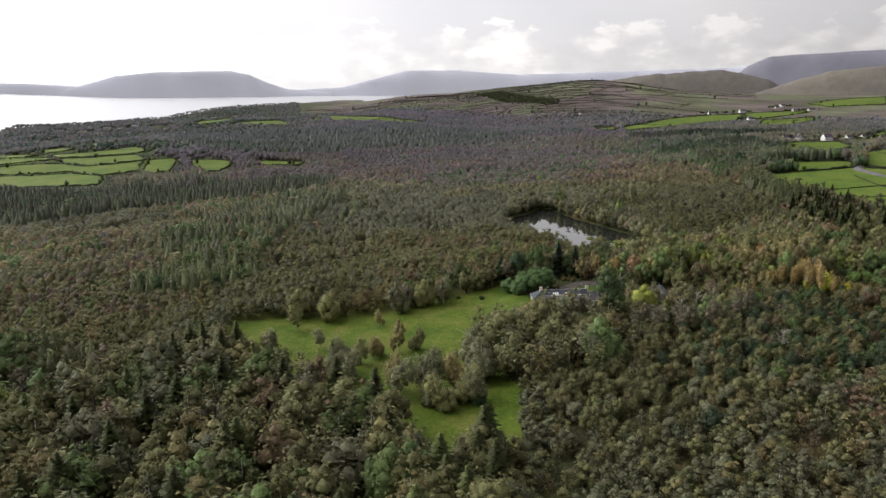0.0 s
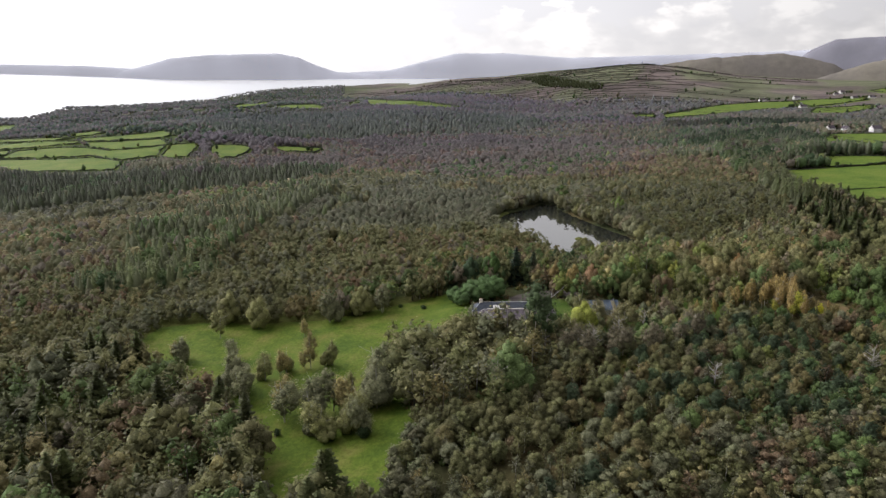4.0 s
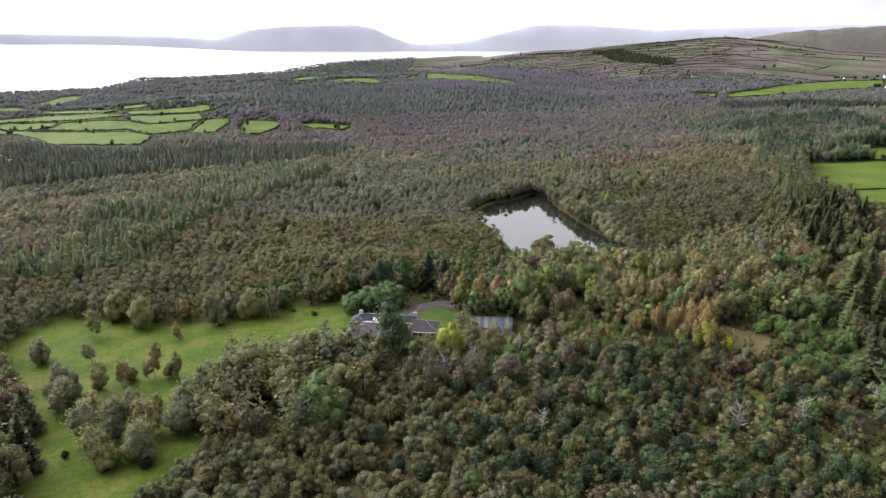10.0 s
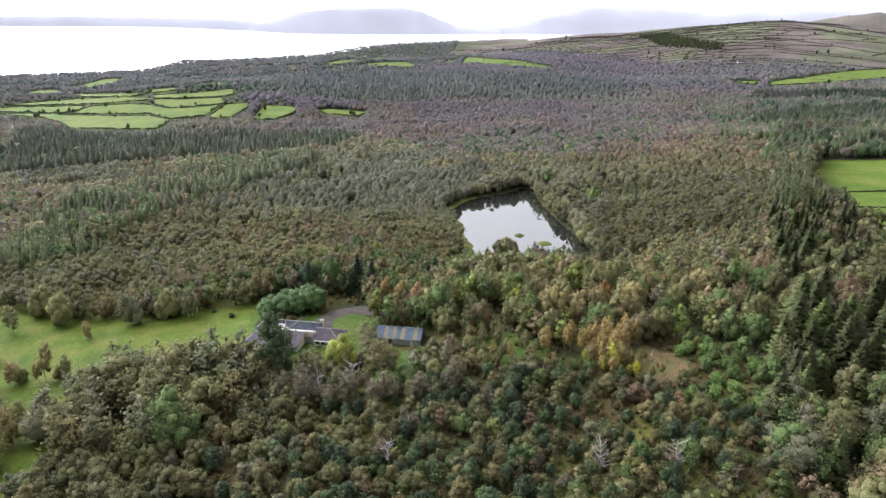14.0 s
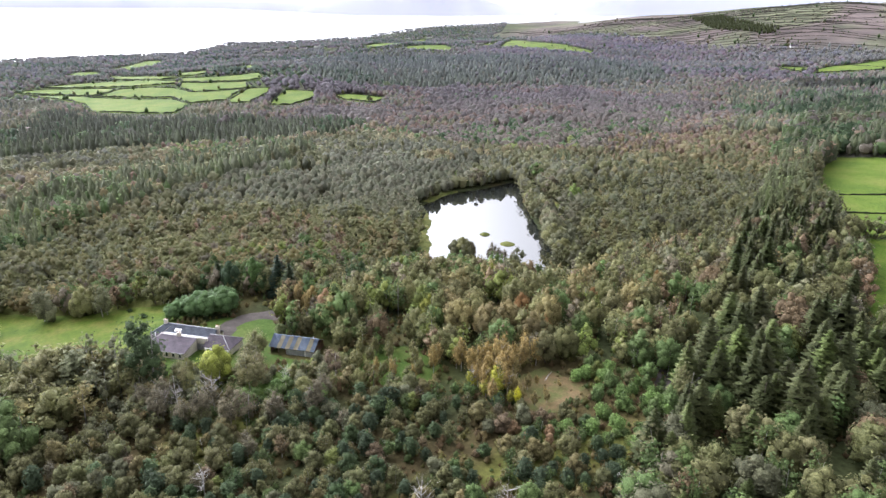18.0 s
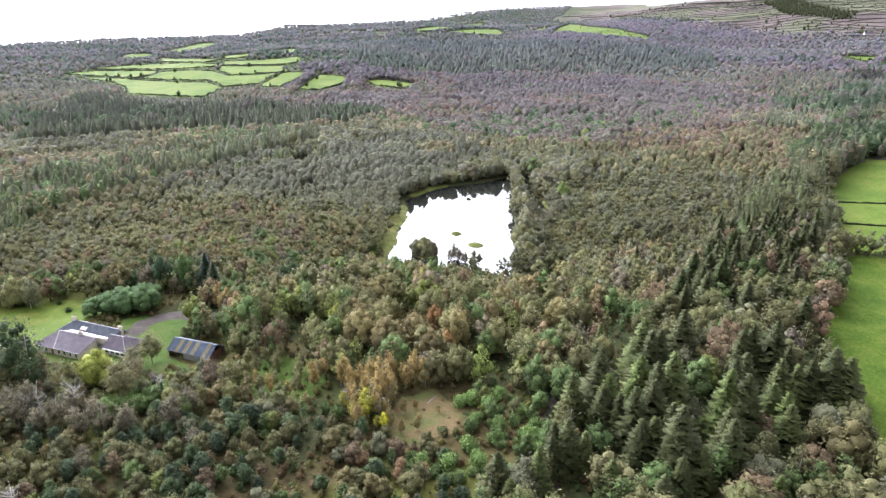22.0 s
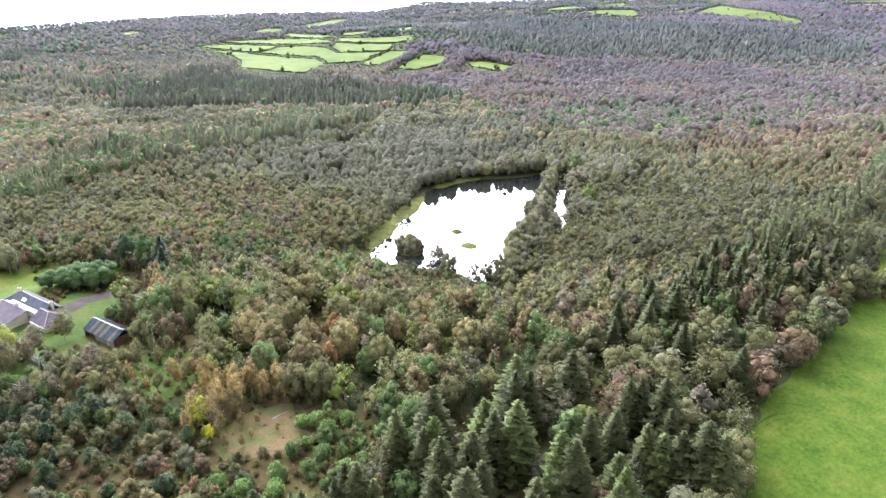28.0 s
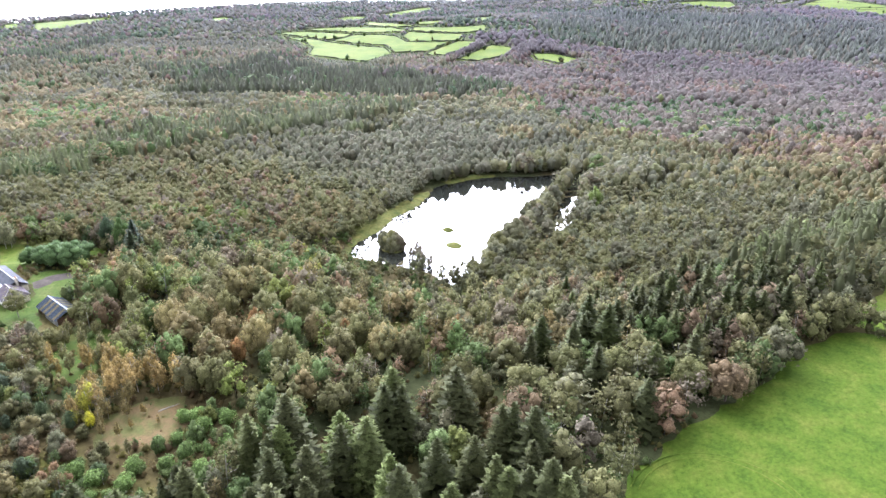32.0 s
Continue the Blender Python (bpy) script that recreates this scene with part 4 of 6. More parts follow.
def woodland_plan():
    """Where trees stand, in four belts of growing distance."""
    path = [(0, 0), (356, 257)]
    rows = []
    for belt, (d0, d1, gap) in enumerate(((0, 265, 3.7), (265, 640, 5.0), (640, 1050, 6.6), (1050, 3900, 10.5))):
        gx, gy = np.meshgrid(np.arange(-2300, 1500, gap), np.arange(80, 2650 if belt < 3 else 3700, gap))
        x = gx.ravel() + RNG.uniform(-0.42, 0.42, gx.size) * gap
        y = gy.ravel() + RNG.uniform(-0.42, 0.42, gx.size) * gap
        d = away(path, x, y, False)
        near_edge = np.interp(x, [-1200, -700, -300, -150, -90, 0, 100, 200, 290, 360], [560, 450, 330, 180, 115, 105, 135, 180, 250, 315])
        az, r = np.degrees(np.arctan2(x, y)), np.hypot(x, y)
        shore = shore_at(az)
        keep = (d >= d0) & (d < d1) & (y > near_edge) & (r < shore - 25)
        keep &= (y > 330 - 0.18 * (356 - x) - 170 * (x > -250)) & ((az < 35) | (r < 560))
        edge = np.interp(az, [-11, -4, 2, 7, 20], [2650, 2500, 2250, 2000, 1900])
        moorland = (az > -11) & (r > edge)
        keep &= ~moorland | ((RNG.uniform(size=len(x)) < 0.5 * (1 - step(edge, edge + 200, r))))
        if belt == 0:
            clump = inside(CLUMP, x, y)
            scrub = (x > 20) & (x < 225) & (y < 292) & ~clump
            firs = (x > 228) & (y > 250) & (y < 440)
            thick = value_noise(x, y, 17, 27)
            keep &= ~scrub | (RNG.uniform(size=len(x)) < 0.5 + 0.36 * step(0.34, 0.5, thick))
            keep &= scrub | (RNG.uniform(size=len(x)) < np.where((x > 100) & (x < 180) & (y > 326) & (y < 405), 0.24, np.where(firs, 0.26, np.where((x < 15) & (y < 250) | (x < -40) & (y < 272), 0.27, np.where(clump | (x > 95) & (x < 236) & (y > 318) & (y < 440), 0.36, 0.56)))))
        if belt == 3:
            keep &= (r < 2700) | (RNG.uniform(size=len(x)) < 0.45) & (az < -8)
            keep &= (x > -330) | (RNG.uniform(size=len(x)) < 0.85)
        rows.append(np.stack([x[keep], y[keep], np.full(keep.sum(), belt)], 1))
    P = np.concatenate(rows)
    x, y, belt = P.T
    water = np.minimum(away(POND, x, y), away(POND_ARM, x, y))
    keep = ~inside(POND, x, y) & ~inside(POND_ARM, x, y) & (water > 2)
    for poly, margin in ((LAWN_EDGE, 1), (GARDEN, 1), (GARDEN_SOUTH, 1), (DRIVE, 1.5), (CLEARING, 1), (GLADE, 1), (FIELD_NEAR, 2), (FIELD_NEXT, 2)):
        keep &= ~(inside(poly, x, y) | (away(poly, x, y) < margin))
    keep &= (belt == 0) | (value_noise(x, y, 13, 52) > 0.1) | (value_noise(x, y, 60, 53) < 0.45)
    for poly in FAR_FIELDS + YARDS:
        keep &= ~(inside(poly, x, y) | (away(poly, x, y) < 1))
    keep &= away([(43, 296), (80, 300)], x, y, False) > 16
    keep &= away([(88, 308), (104, 310)], x, y, False) > 8
    keep &= ~inside([(22, 311), (42, 311), (58, 324), (70, 338), (66, 348), (48, 348), (30, 332)], x, y)
    keep &= away([(40, 316), (52, 326), (64, 338)], x, y, False) > 9
    keep &= away([(150, 302), (164, 306), (176, 316)], x, y, False) > 7
    # banks of reed west of the pond and open ground
    keep &= ~((away(POND, x, y) < 5) & (x < 100) & (y > 448) & (y < 540))
    return x[keep], y[keep], belt[keep].astype(int)


# leaf tints
GREY_WILLOW, OLIVE, OCHRE, RUSSET = (0.13, 0.133, 0.074), (0.134, 0.134, 0.056), (0.182, 0.154, 0.066), (0.165, 0.118, 0.068)
PLUM, GREEN, LIME, DEEP, SPRUCE, PINE_BLUE = (0.138, 0.12, 0.078), (0.095, 0.138, 0.045), (0.15, 0.178, 0.045), (0.06, 0.095, 0.036), (0.08, 0.096, 0.034), (0.065, 0.092, 0.05)
TINTS = np.array((GREY_WILLOW, OLIVE, OCHRE, RUSSET, PLUM, GREEN, LIME, DEEP, SPRUCE, PINE_BLUE))


def woodland_kinds(x, y, belt):
    """Kind, height and tint of every tree by the part of the wood it stands in."""
    n, place_y = len(x), y
    u, w = RNG.uniform(size=n), RNG.uniform(size=n)
    patchy = value_noise(x, y, 38, 14)
    broad = step(0.22, 0.78, value_noise(x, y, 110, 15))
    d = away([(0, 0), (356, 257)], x, y, False)
    y = y + (value_noise(x, y, 150, 16) - 0.5) * 260 * (belt > 0)
    kind = np.zeros(n, int)
    tint = np.zeros(n, int)
    high = np.zeros(n)

    def zone(mask, mix, tall, tints):
        """mix: shares of the kinds; tints: shares of the tints, by a noise that keeps neighbours alike."""
        k = np.searchsorted(np.cumsum(mix) / sum(mix), np.clip(u * 0.75 + patchy * 0.25, 0, 0.999))
        t = np.searchsorted(np.cumsum(tints) / sum(tints), np.clip(np.where(belt > 0, w * 0.45 + broad * 0.55, w * 0.7 + broad * 0.3), 0, 0.999))
        kind[mask], tint[mask] = k[mask], t[mask]
        high[mask] = (RNG.uniform(tall[0], tall[1], n))[mask]

    #                     willow birch oak spruce pine shrub          grey olive ochre russet plum green lime deep
    every = np.ones(n, bool)
    zone(every, (4, 3, 2, 0.6, 0, 0.6), (8, 12.5), (3, 6, 2, 0.6, 0.6, 1.2, 0.3, 0.6))
    zone((x < 60) & (y > 310) & (belt < 2), (8, 2, 0.2, 0.15, 0, 0), (8.5, 10.8), (6, 5, 0.8, 0.4, 1.2, 0.5, 0.06, 0.1))
    zone((x > -60) & (x < 130) & (y > 300) & (y < 450), (2, 2, 5, 0.5, 0, 0.6), (9, 14), (3, 5, 1.5, 0.5, 0.7, 1.8, 0.5, 0.6))
    zone((x > 120) & (x < 260) & (y > 330) & (y < 720), (5, 3, 3, 0.25, 0, 0.3), (8.5, 12), (3.5, 4.5, 2.4, 2.0, 2.0, 1.2, 0.3, 0.4))
    zone((x > 95) & (x < 236) & (y > 318) & (y < 440), (4, 2.5, 4, 0.2, 0, 0.2), (10, 14), (4, 6, 2.0, 0.9, 0.7, 2.4, 1.4, 0.4))
    zone((x > 20) & (x < 225) & (y < 292), (8, 2.4, 0.3, 0, 0.7, 0.5), (5.6, 8.2), (6, 3.5, 1.6, 1.0, 0.7, 0.8, 0.15, 0.6))
    zone((x > 95) & (x < 215) & (y > 205) & (y < 285), (5, 2.5, 0.5, 0, 2.4, 1.2), (4.2, 7.4), (4, 4, 1.4, 0.9, 0.8, 2.4, 0.4, 1.6))
    zone((x > 215) & (x < 300) & (y > 300) & (y < 720), (3, 2, 2, 1.2, 0, 0.3), (8.5, 13), (2.5, 3.4, 1, 1.4, 1.8, 1.6, 0.3, 0.8))
    zone((x > 218) & (y > 250) & (y < 400), (2, 2.2, 2.2, 1.3, 0, 0.2), (9, 14), (2, 4, 0.5, 0.7, 0.5, 3, 0.8, 1.6))
    zone((x > 255) & (y > 330) & (y < 500), (3, 2.4, 2, 1.6, 0, 0.1), (10, 15), (2.5, 4, 0.3, 0.6, 0.8, 2.4, 0.4, 1.6))
    zone((x > 150) & (x < 215) & (y > 255) & (y < 300), (4, 2.5, 0.6, 0, 1.6, 2.5), (4, 7), (3, 2, 1.5, 1, 0.6, 3, 0.4, 1.5))
    zone((x < 15) & (y < 250) | (x < -40) & (y < 272), (1.5, 2.5, 3, 2.6, 0, 0.4), (12, 18), (1.5, 5, 1.2, 0.4, 0.2, 3, 0.3, 2.5))
    zone(inside(CLUMP, x, place_y), (3, 4, 3, 0, 0, 0.2), (13, 18), (2.5, 5, 2, 0.5, 0.6, 0.5, 0.05, 0.3))
    zone((x > 60) & (x < 190) & (place_y > 412) & (place_y < 462) & (place_y < 470 - 0.1 * x), (6, 0.6, 0.6, 0.2, 0, 2), (3.2, 5.2), (3, 5, 2, 0.6, 0.5, 2, 1, 0.4))
    zone((x > 15) & (x < 84) & (place_y > 425) & (place_y < 565), (5, 5, 0.4, 0.2, 0, 0), (10, 13), (6, 5, 0.8, 0.4, 1.2, 0.5, 0.06, 0.1))
    zone((x > 192) & (x < 224) & (y > 282) & (y < 330), (3, 0.6, 0.6, 0, 0, 6), (4.5, 7.5), (0.6, 1, 0.6, 0.4, 0.2, 8, 1.6, 0.6))
    stand = step(0.0, 1.0, value_noise(x * 0.7 + y * 0.45, y * 0.8 - x * 0.5, 75, 28))
    wide_wood = ((belt == 1) | (belt == 2)) & (away(POND, x, place_y) > 60)
    zone(wide_wood & (stand > 0.88), (1, 1, 0.6, 4.5, 0, 0), (9, 12.5), (1, 3, 0.3, 0.2, 0.3, 3, 0.2, 2))
    zone(wide_wood & (stand < 0.3), (2, 3, 4, 0.2, 0, 0), (8, 11), (1, 4, 4, 0.5, 0.3, 3, 2.0, 0.3))
    slope = (y > 1900) & (x > -600)
    zone(slope, (1, 0.5, 1, 4, 0, 0), (9, 13), (1, 2, 0.2, 0.4, 2, 1, 0, 2))
    firs = ((((x + 120) / 42) ** 2 + ((y - 395) / 34) ** 2) < 1) | ((np.abs(y - 700 - 0.1 * x) < 62) & (x < -120) & (x > -520))
    zone(firs, (1.2, 1.2, 0.6, 4.5, 0, 0), (10, 14), (0.5, 1, 0.2, 0.1, 0.1, 1, 0, 2))
    zone((y > 760) & (x > -330) & (x < 420), (3, 1, 4, 0.5, 0, 0), (8, 12), (2, 2.5, 0.5, 1.5, 4, 0.6, 0.1, 1.2))
    hill = (((x + 180) / 280) ** 2 + ((y - 1500) / 260) ** 2) < 1
    zone(hill, (1, 0.5, 1, 5, 0, 0), (9, 13), (1, 2, 0.2, 0.3, 3, 0.6, 0, 2))
    zone((x > 255) & (x < 480) & (y > 720) & (y < 1250), (1, 1, 2, 4, 0, 0), (10, 15), (1, 2, 0.5, 0.5, 1, 1, 0.1, 2))
    zone((x > 140) & (x < 195) & (place_y > 446) & (place_y < 575), (4, 1, 3, 0.1, 0, 0), (9, 12), (4, 4, 1, 0.6, 1.2, 0.6, 0.1, 0.2))

    def stand_of(name):
        return inside(STANDS[name], x, place_y)

    zone(stand_of("gold"), (5, 2, 3, 0.4, 0, 0), (8, 11.5), (2, 5, 3, 0.4, 0.4, 2.2, 0.8, 0.3))
    zone(stand_of("willows"), (8, 1.5, 0.6, 0.1, 0, 0), (8.5, 10.8), (7, 5, 0.4, 0.5, 1.6, 0.3, 0.05, 0.1))
    zone(stand_of("warm"), (6, 2, 2, 0.2, 0, 0.4), (7, 10), (3, 4, 2.4, 2.2, 2.2, 0.6, 0.15, 0.2))
    zone(stand_of("firband"), (0.4, 0.4, 0.4, 5, 0, 0), (13, 17), (1, 2, 0.2, 0.2, 0.5, 1, 0, 2))
    zone(stand_of("plum") | stand_of("plum_west"), (2, 0.6, 6, 0.3, 0, 0), (9, 14), (1, 0.8, 0.2, 1.6, 6, 0.2, 0, 0.3))
    zone(stand_of("hill_fir"), (0.4, 0.3, 0.5, 5, 0, 0), (10, 14), (1, 2, 0.2, 0.3, 1, 1, 0, 2))
    zone(stand_of("larch"), (0.8, 1.2, 0.4, 4.5, 0, 0), (11, 15), (1, 3, 1, 0.2, 0.2, 2, 0.2, 1))
    zone(stand_of("east_fir"), (1.0, 0.9, 1.2, 4.0, 0, 0.2), (13, 18), (1.5, 3, 0.6, 0.6, 0.6, 2, 0.2, 1.5))
    zone(stand_of("east_block") | stand_of("east_strip"), (1, 0.6, 3, 4, 0, 0), (13, 18), (1, 2, 0.2, 0.6, 0.8, 2, 0, 4))
    zone((x > 100) & (x < 180) & (place_y > 326) & (place_y < 405), (2, 1, 6, 0.2, 0, 0), (12, 16), (4.5, 6, 1.8, 0.8, 0.6, 2.2, 1.2, 0.5))
    zone(stand_of("near_fir"), (1.0, 1.8, 0.5, 4.0, 0, 0.2), (14, 21), (4, 5, 0.3, 0.5, 0.8, 3, 0.4, 1.2))
    high = np.where(stand_of("near_fir") & (kind != 3), high * 0.62, high)
    zone((belt == 3) & (x < -330) & ~stand_of("hill_fir") & ~stand_of("plum_west"), (3, 1, 4, 1, 0, 1), (7, 11), (2, 4, 1, 0.5, 1, 2, 0.2, 2))
    y = place_y
    colour = TINTS[tint] * np.where(belt > 1, RNG.uniform(0.92, 1.08, n), RNG.uniform(0.84, 1.16, n))[:, None] * RNG.uniform(0.96, 1.04, (n, 3))
    conifer = (kind == 3) | (kind == 4)
    base = np.where((kind == 4)[:, None], TINTS[9], TINTS[8])
    light = (RNG.uniform(size=n) < 0.3)[:, None]
    colour = np.where(conifer[:, None], (base * np.where(light, 1.35, 1.0) * RNG.uniform(0.8, 1.25, n)[:, None]) + np.where(light, (0.01, 0.018, 0.0), 0), colour)
    warm = np.array(((0.0, 0.0, 0.0), (0.012, 0.012, 0.006), (0.012, 0.024, 0.0), (0.022, 0.018, 0.01)))[RNG.integers(0, 4, n)]
    colour = np.where((kind == 3)[:, None] & (belt < 2)[:, None], colour + warm, colour)
    high = np.where(kind == 3, high * 1.15, np.where(kind == 5, high * 0.42, high))
    scale = np.where(belt == 2, 0.85, np.where(belt == 3, 0.8, 1.0))
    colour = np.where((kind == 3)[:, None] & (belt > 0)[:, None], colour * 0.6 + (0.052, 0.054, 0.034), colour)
    # haze painted into the leaf colour: paler and bluer further off
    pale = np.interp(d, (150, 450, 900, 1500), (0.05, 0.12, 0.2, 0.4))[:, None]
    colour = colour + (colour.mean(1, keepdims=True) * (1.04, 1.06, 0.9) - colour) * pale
    haze_gain = np.stack([np.interp(d, (250, 330, 640, 1050, 1600), g) for g in ((0.92, 1.36, 1.42, 1.36, 1.5), (0.92, 1.35, 1.42, 1.36, 1.5), (0.92, 1.46, 1.85, 2.1, 2.5))], 1)
    colour = colour * haze_gain * np.where(kind == 3, np.where(belt > 0, 1.0, 0.92), 1.0)[:, None] * np.where(belt > 0, 0.8 + 0.2 * patchy + 0.2 * value_noise(x, y, 210, 45), 1.0)[:, None]
    high_wood = ((x > 95) & (x < 232) & (y > 300) | inside(CLUMP, x, y)) & (belt == 0) & (kind != 3)
    colour = colour * np.where(high_wood, 1.22, np.where((x > 20) & (x < 225) & (y < 292) & (belt == 0), 0.9, 1.0))[:, None]
    colour = colour * np.where((stand_of("firband") | stand_of("east_fir")) & (kind == 3), 0.82, np.where(stand_of("east_block") | stand_of("east_strip"), 0.62, 1.0))[:, None]
    # low scrub in front of the far fields, so that they lie open to the south-east
    out = np.stack([x - 150, y - 120], 1)
    out /= np.linalg.norm(out, axis=1)[:, None]
    for reach in (240, 170, 110, 80, 55, 30, 12):
        px, py = x + out[:, 0] * reach, y + out[:, 1] * reach
        front = np.zeros(n, bool)
        for f in WEST_FIELDS + EAST_FIELDS + YARDS:
            front |= inside(f, px, py)
        high = np.where(front & (belt > 1), np.minimum(high, reach * np.minimum(0.085, 95 / d) + 0.8), high)
    # low growth before the barn and the garden
    barn = away([(88, 306), (104, 310)], x, y, False)
    high = np.where((barn < 26) & (y < 310), np.minimum(high, np.maximum(barn * 0.34 - 1.0, 1.2)), high)
    high = high * np.where(belt > 0, 0.78 + 0.44 * value_noise(x, y, 26, 51), 1.0)
    wide = np.where((x > 20) & (x < 225) & (y < 292), 1.25, np.where((x < 15) & (y < 250) | (x > 228) & (y < 440), 1.2, 1.0))
    return kind, high * scale, colour, wide


def scatter(name, kind, detail, x, y, high, colour, label, wide=None):
    """Many trees as one mesh."""
    if len(x) == 0:
        return
    V, Q, C, I, n = [], [], [], [], 0
    z = height(x, y) - 0.1
    wide = np.ones(len(x)) if wide is None else wide
    pick, turn = RNG.integers(0, 5, len(x)), RNG.uniform(0, 2 * math.pi, len(x))
    B = []
    for k in range(5):
        s = pick == k
        m = int(s.sum())
        if not m:
            continue
        (cv, cq, cn), (tv, tq) = PROTO[kind, detail][k]
        if detail < 2:
            pv, pq = joined([(cv, cq), (tv, tq)])
            pn = np.concatenate([cn, unit(tv * (1, 1, 0) + 1e-6)])
            idx = np.r_[np.zeros(len(cq), int), np.ones(len(tq), int)]
        else:
            pv, pq, pn, idx = cv, cq, cn, np.zeros(len(cq), int)
        c, sn = np.cos(turn[s])[:, None], np.sin(turn[s])[:, None]
        h, wd = high[s][:, None], (high[s] * wide[s] * RNG.uniform(0.88, 1.15, m))[:, None]
        X = (pv[:, 0] * c - pv[:, 1] * sn) * wd + x[s][:, None]
        Y = (pv[:, 0] * sn + pv[:, 1] * c) * wd + y[s][:, None]
        Z = pv[:, 2] * h + z[s][:, None]
        V.append(np.stack([X, Y, Z], -1).reshape(-1, 3))
        B.append(unit(np.stack([(pn[:, 0] * c - pn[:, 1] * sn) / wd, (pn[:, 0] * sn + pn[:, 1] * c) / wd, pn[:, 2] / h], -1).reshape(-1, 3)))
        Q.append((pq[None] + (np.arange(m) * len(pv))[:, None, None]).reshape(-1, 3) + n)
        C.append(np.repeat(colour[s], len(pv), axis=0))
        I.append(np.tile(idx, m))
        n += m * len(pv)
    mats = [LOW_CONTRAST_LEAF if detail > 1 else NEEDLE if kind in ("spruce", "pine") else LEAF, PALE_BARK if kind == "birch" else BARK]
    ob = new(name, mesh_of(name, np.concatenate(V), np.concatenate(Q), mats, np.concatenate(I), np.concatenate(C), smooth=True, normals=np.concatenate(B)))
    tagged(ob, label, "trees", kind="stuff")


LABELS = {
    "willow": ("willow_tree", "rounded grey-green willow with dense small leaves"),
    "birch": ("birch_tree", "slender birch with pale trunk and thinning leaves"),
    "oak": ("oak_tree", "broad spreading oak with a lobed crown"),
    "spruce": ("spruce_tree", "tall dark spruce with drooping boughs"),
    "pine": ("pine_tree", "young bushy blue-green pine"),
    "shrub": ("shrub", "low dense green shrub at the wood's edge"),
}
BELTS = ("near", "middle", "far", "distant")


def tree_thing(kind, shade, variant, detail=0):
    """One tree with its trunk and crown, at the origin, one unit high."""
    name, label = LABELS[kind]
    (cv, cq, cn), (tv, tq) = PROTO[kind, detail][variant]
    base = new(name)
    crown = new("crown", mesh_of("crown", cv, cq, [NEEDLE if kind in ("spruce", "pine") else LEAF], tint=np.tile(shade, (len(cv), 1)), smooth=True, normals=cn))
    trunk = new("trunk", mesh_of("trunk", tv, tq, [PALE_BARK if kind == "birch" else BARK], smooth=True))
    crown.parent = trunk.parent = base
    return tagged(base, label, "shrub" if kind == "shrub" else "tree", name.replace("_tree", "") + " trees of the wood")


def plant(kind, x, y, high, colour, wide, limit):
    """The trees nearest to the clearings as things of their own; returns which were planted."""
    order = np.argsort(away([(60, 200), (150, 260), (230, 310), (285, 350)], x, y, False))[:limit]
    by_hue = order[np.argsort(colour[order, 0] / colour[order, 1])]
    shades = [colour[by_hue[int((i + 0.5) / 14 * len(order))]] for i in range(14)]
    first = []
    for i, shade in enumerate(shades):
        first.append(tree_thing(kind, shade, i % 5))
    z = height(x, y)
    for c, j in enumerate(order):
        d = np.abs(np.array(shades) - colour[j]).sum(1)
        ob = first[int(np.argmin(d + RNG.uniform(0, 0.02, 14)))]
        w = high[j] * wide[j] * RNG.uniform(0.95, 1.2)
        ob = copy_thing(ob, pose(x[j], y[j], z[j] - 0.1, 0, 0, RNG.uniform(0, 360)))
        ob.scale = (w, w, high[j])
    for ob in first:
        for o in (*ob.children_recursive, ob):
            bpy.data.objects.remove(o)
    done = np.zeros(len(x), bool)
    done[order] = True
    return done


def build_woodland():
    x, y, belt = woodland_plan()
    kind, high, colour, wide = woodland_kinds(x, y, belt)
    for k, name in enumerate(KINDS):
        for b in range(4):
            s = (kind == k) & (belt == b)
            if b == 0 and s.any():
                sx, sy, sh, sc = x[s], y[s], high[s], colour[s]
                done = plant(name, sx, sy, sh, sc, wide[s], min(110 if name == "birch" else 250, int(s.sum())))
                scatter(f"{name}_woodland", name, 1, sx[~done], sy[~done], sh[~done], sc[~done], f"near wood of {name} trees in autumn leaf", wide[s][~done] * 1.05)
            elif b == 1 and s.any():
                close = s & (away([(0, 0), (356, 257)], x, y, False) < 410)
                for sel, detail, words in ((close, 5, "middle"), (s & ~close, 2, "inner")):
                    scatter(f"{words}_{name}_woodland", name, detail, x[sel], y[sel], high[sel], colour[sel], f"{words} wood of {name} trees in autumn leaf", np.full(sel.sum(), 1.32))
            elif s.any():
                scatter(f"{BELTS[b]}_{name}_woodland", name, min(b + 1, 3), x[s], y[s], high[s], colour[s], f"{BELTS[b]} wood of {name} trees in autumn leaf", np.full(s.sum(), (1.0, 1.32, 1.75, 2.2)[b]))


build_woodland()


# ---- house ----
def hip_roof(u0, u1, v0, v1, z, rise, over=0.45, left=True, right=True):
    """Slate planes of a hipped roof: a list of outlines (ridge along u)."""
    u0, u1, v0, v1 = u0 - over, u1 + over, v0 - over, v1 + over
    m, half = (v0 + v1) / 2, (v1 - v0) / 2
    a, b = (u0 + (half if left else 0), m, z + rise), (u1 - (half if right else 0), m, z + rise)
    c = [(u0, v0, z), (u1, v0, z), (u1, v1, z), (u0, v1, z)]
    planes = [[c[0], c[1], b, a], [c[2], c[3], a, b]]
    if left:
        planes.append([c[3], c[0], a])
    if right:
        planes.append([c[1], c[2], b])
    return planes, a, b


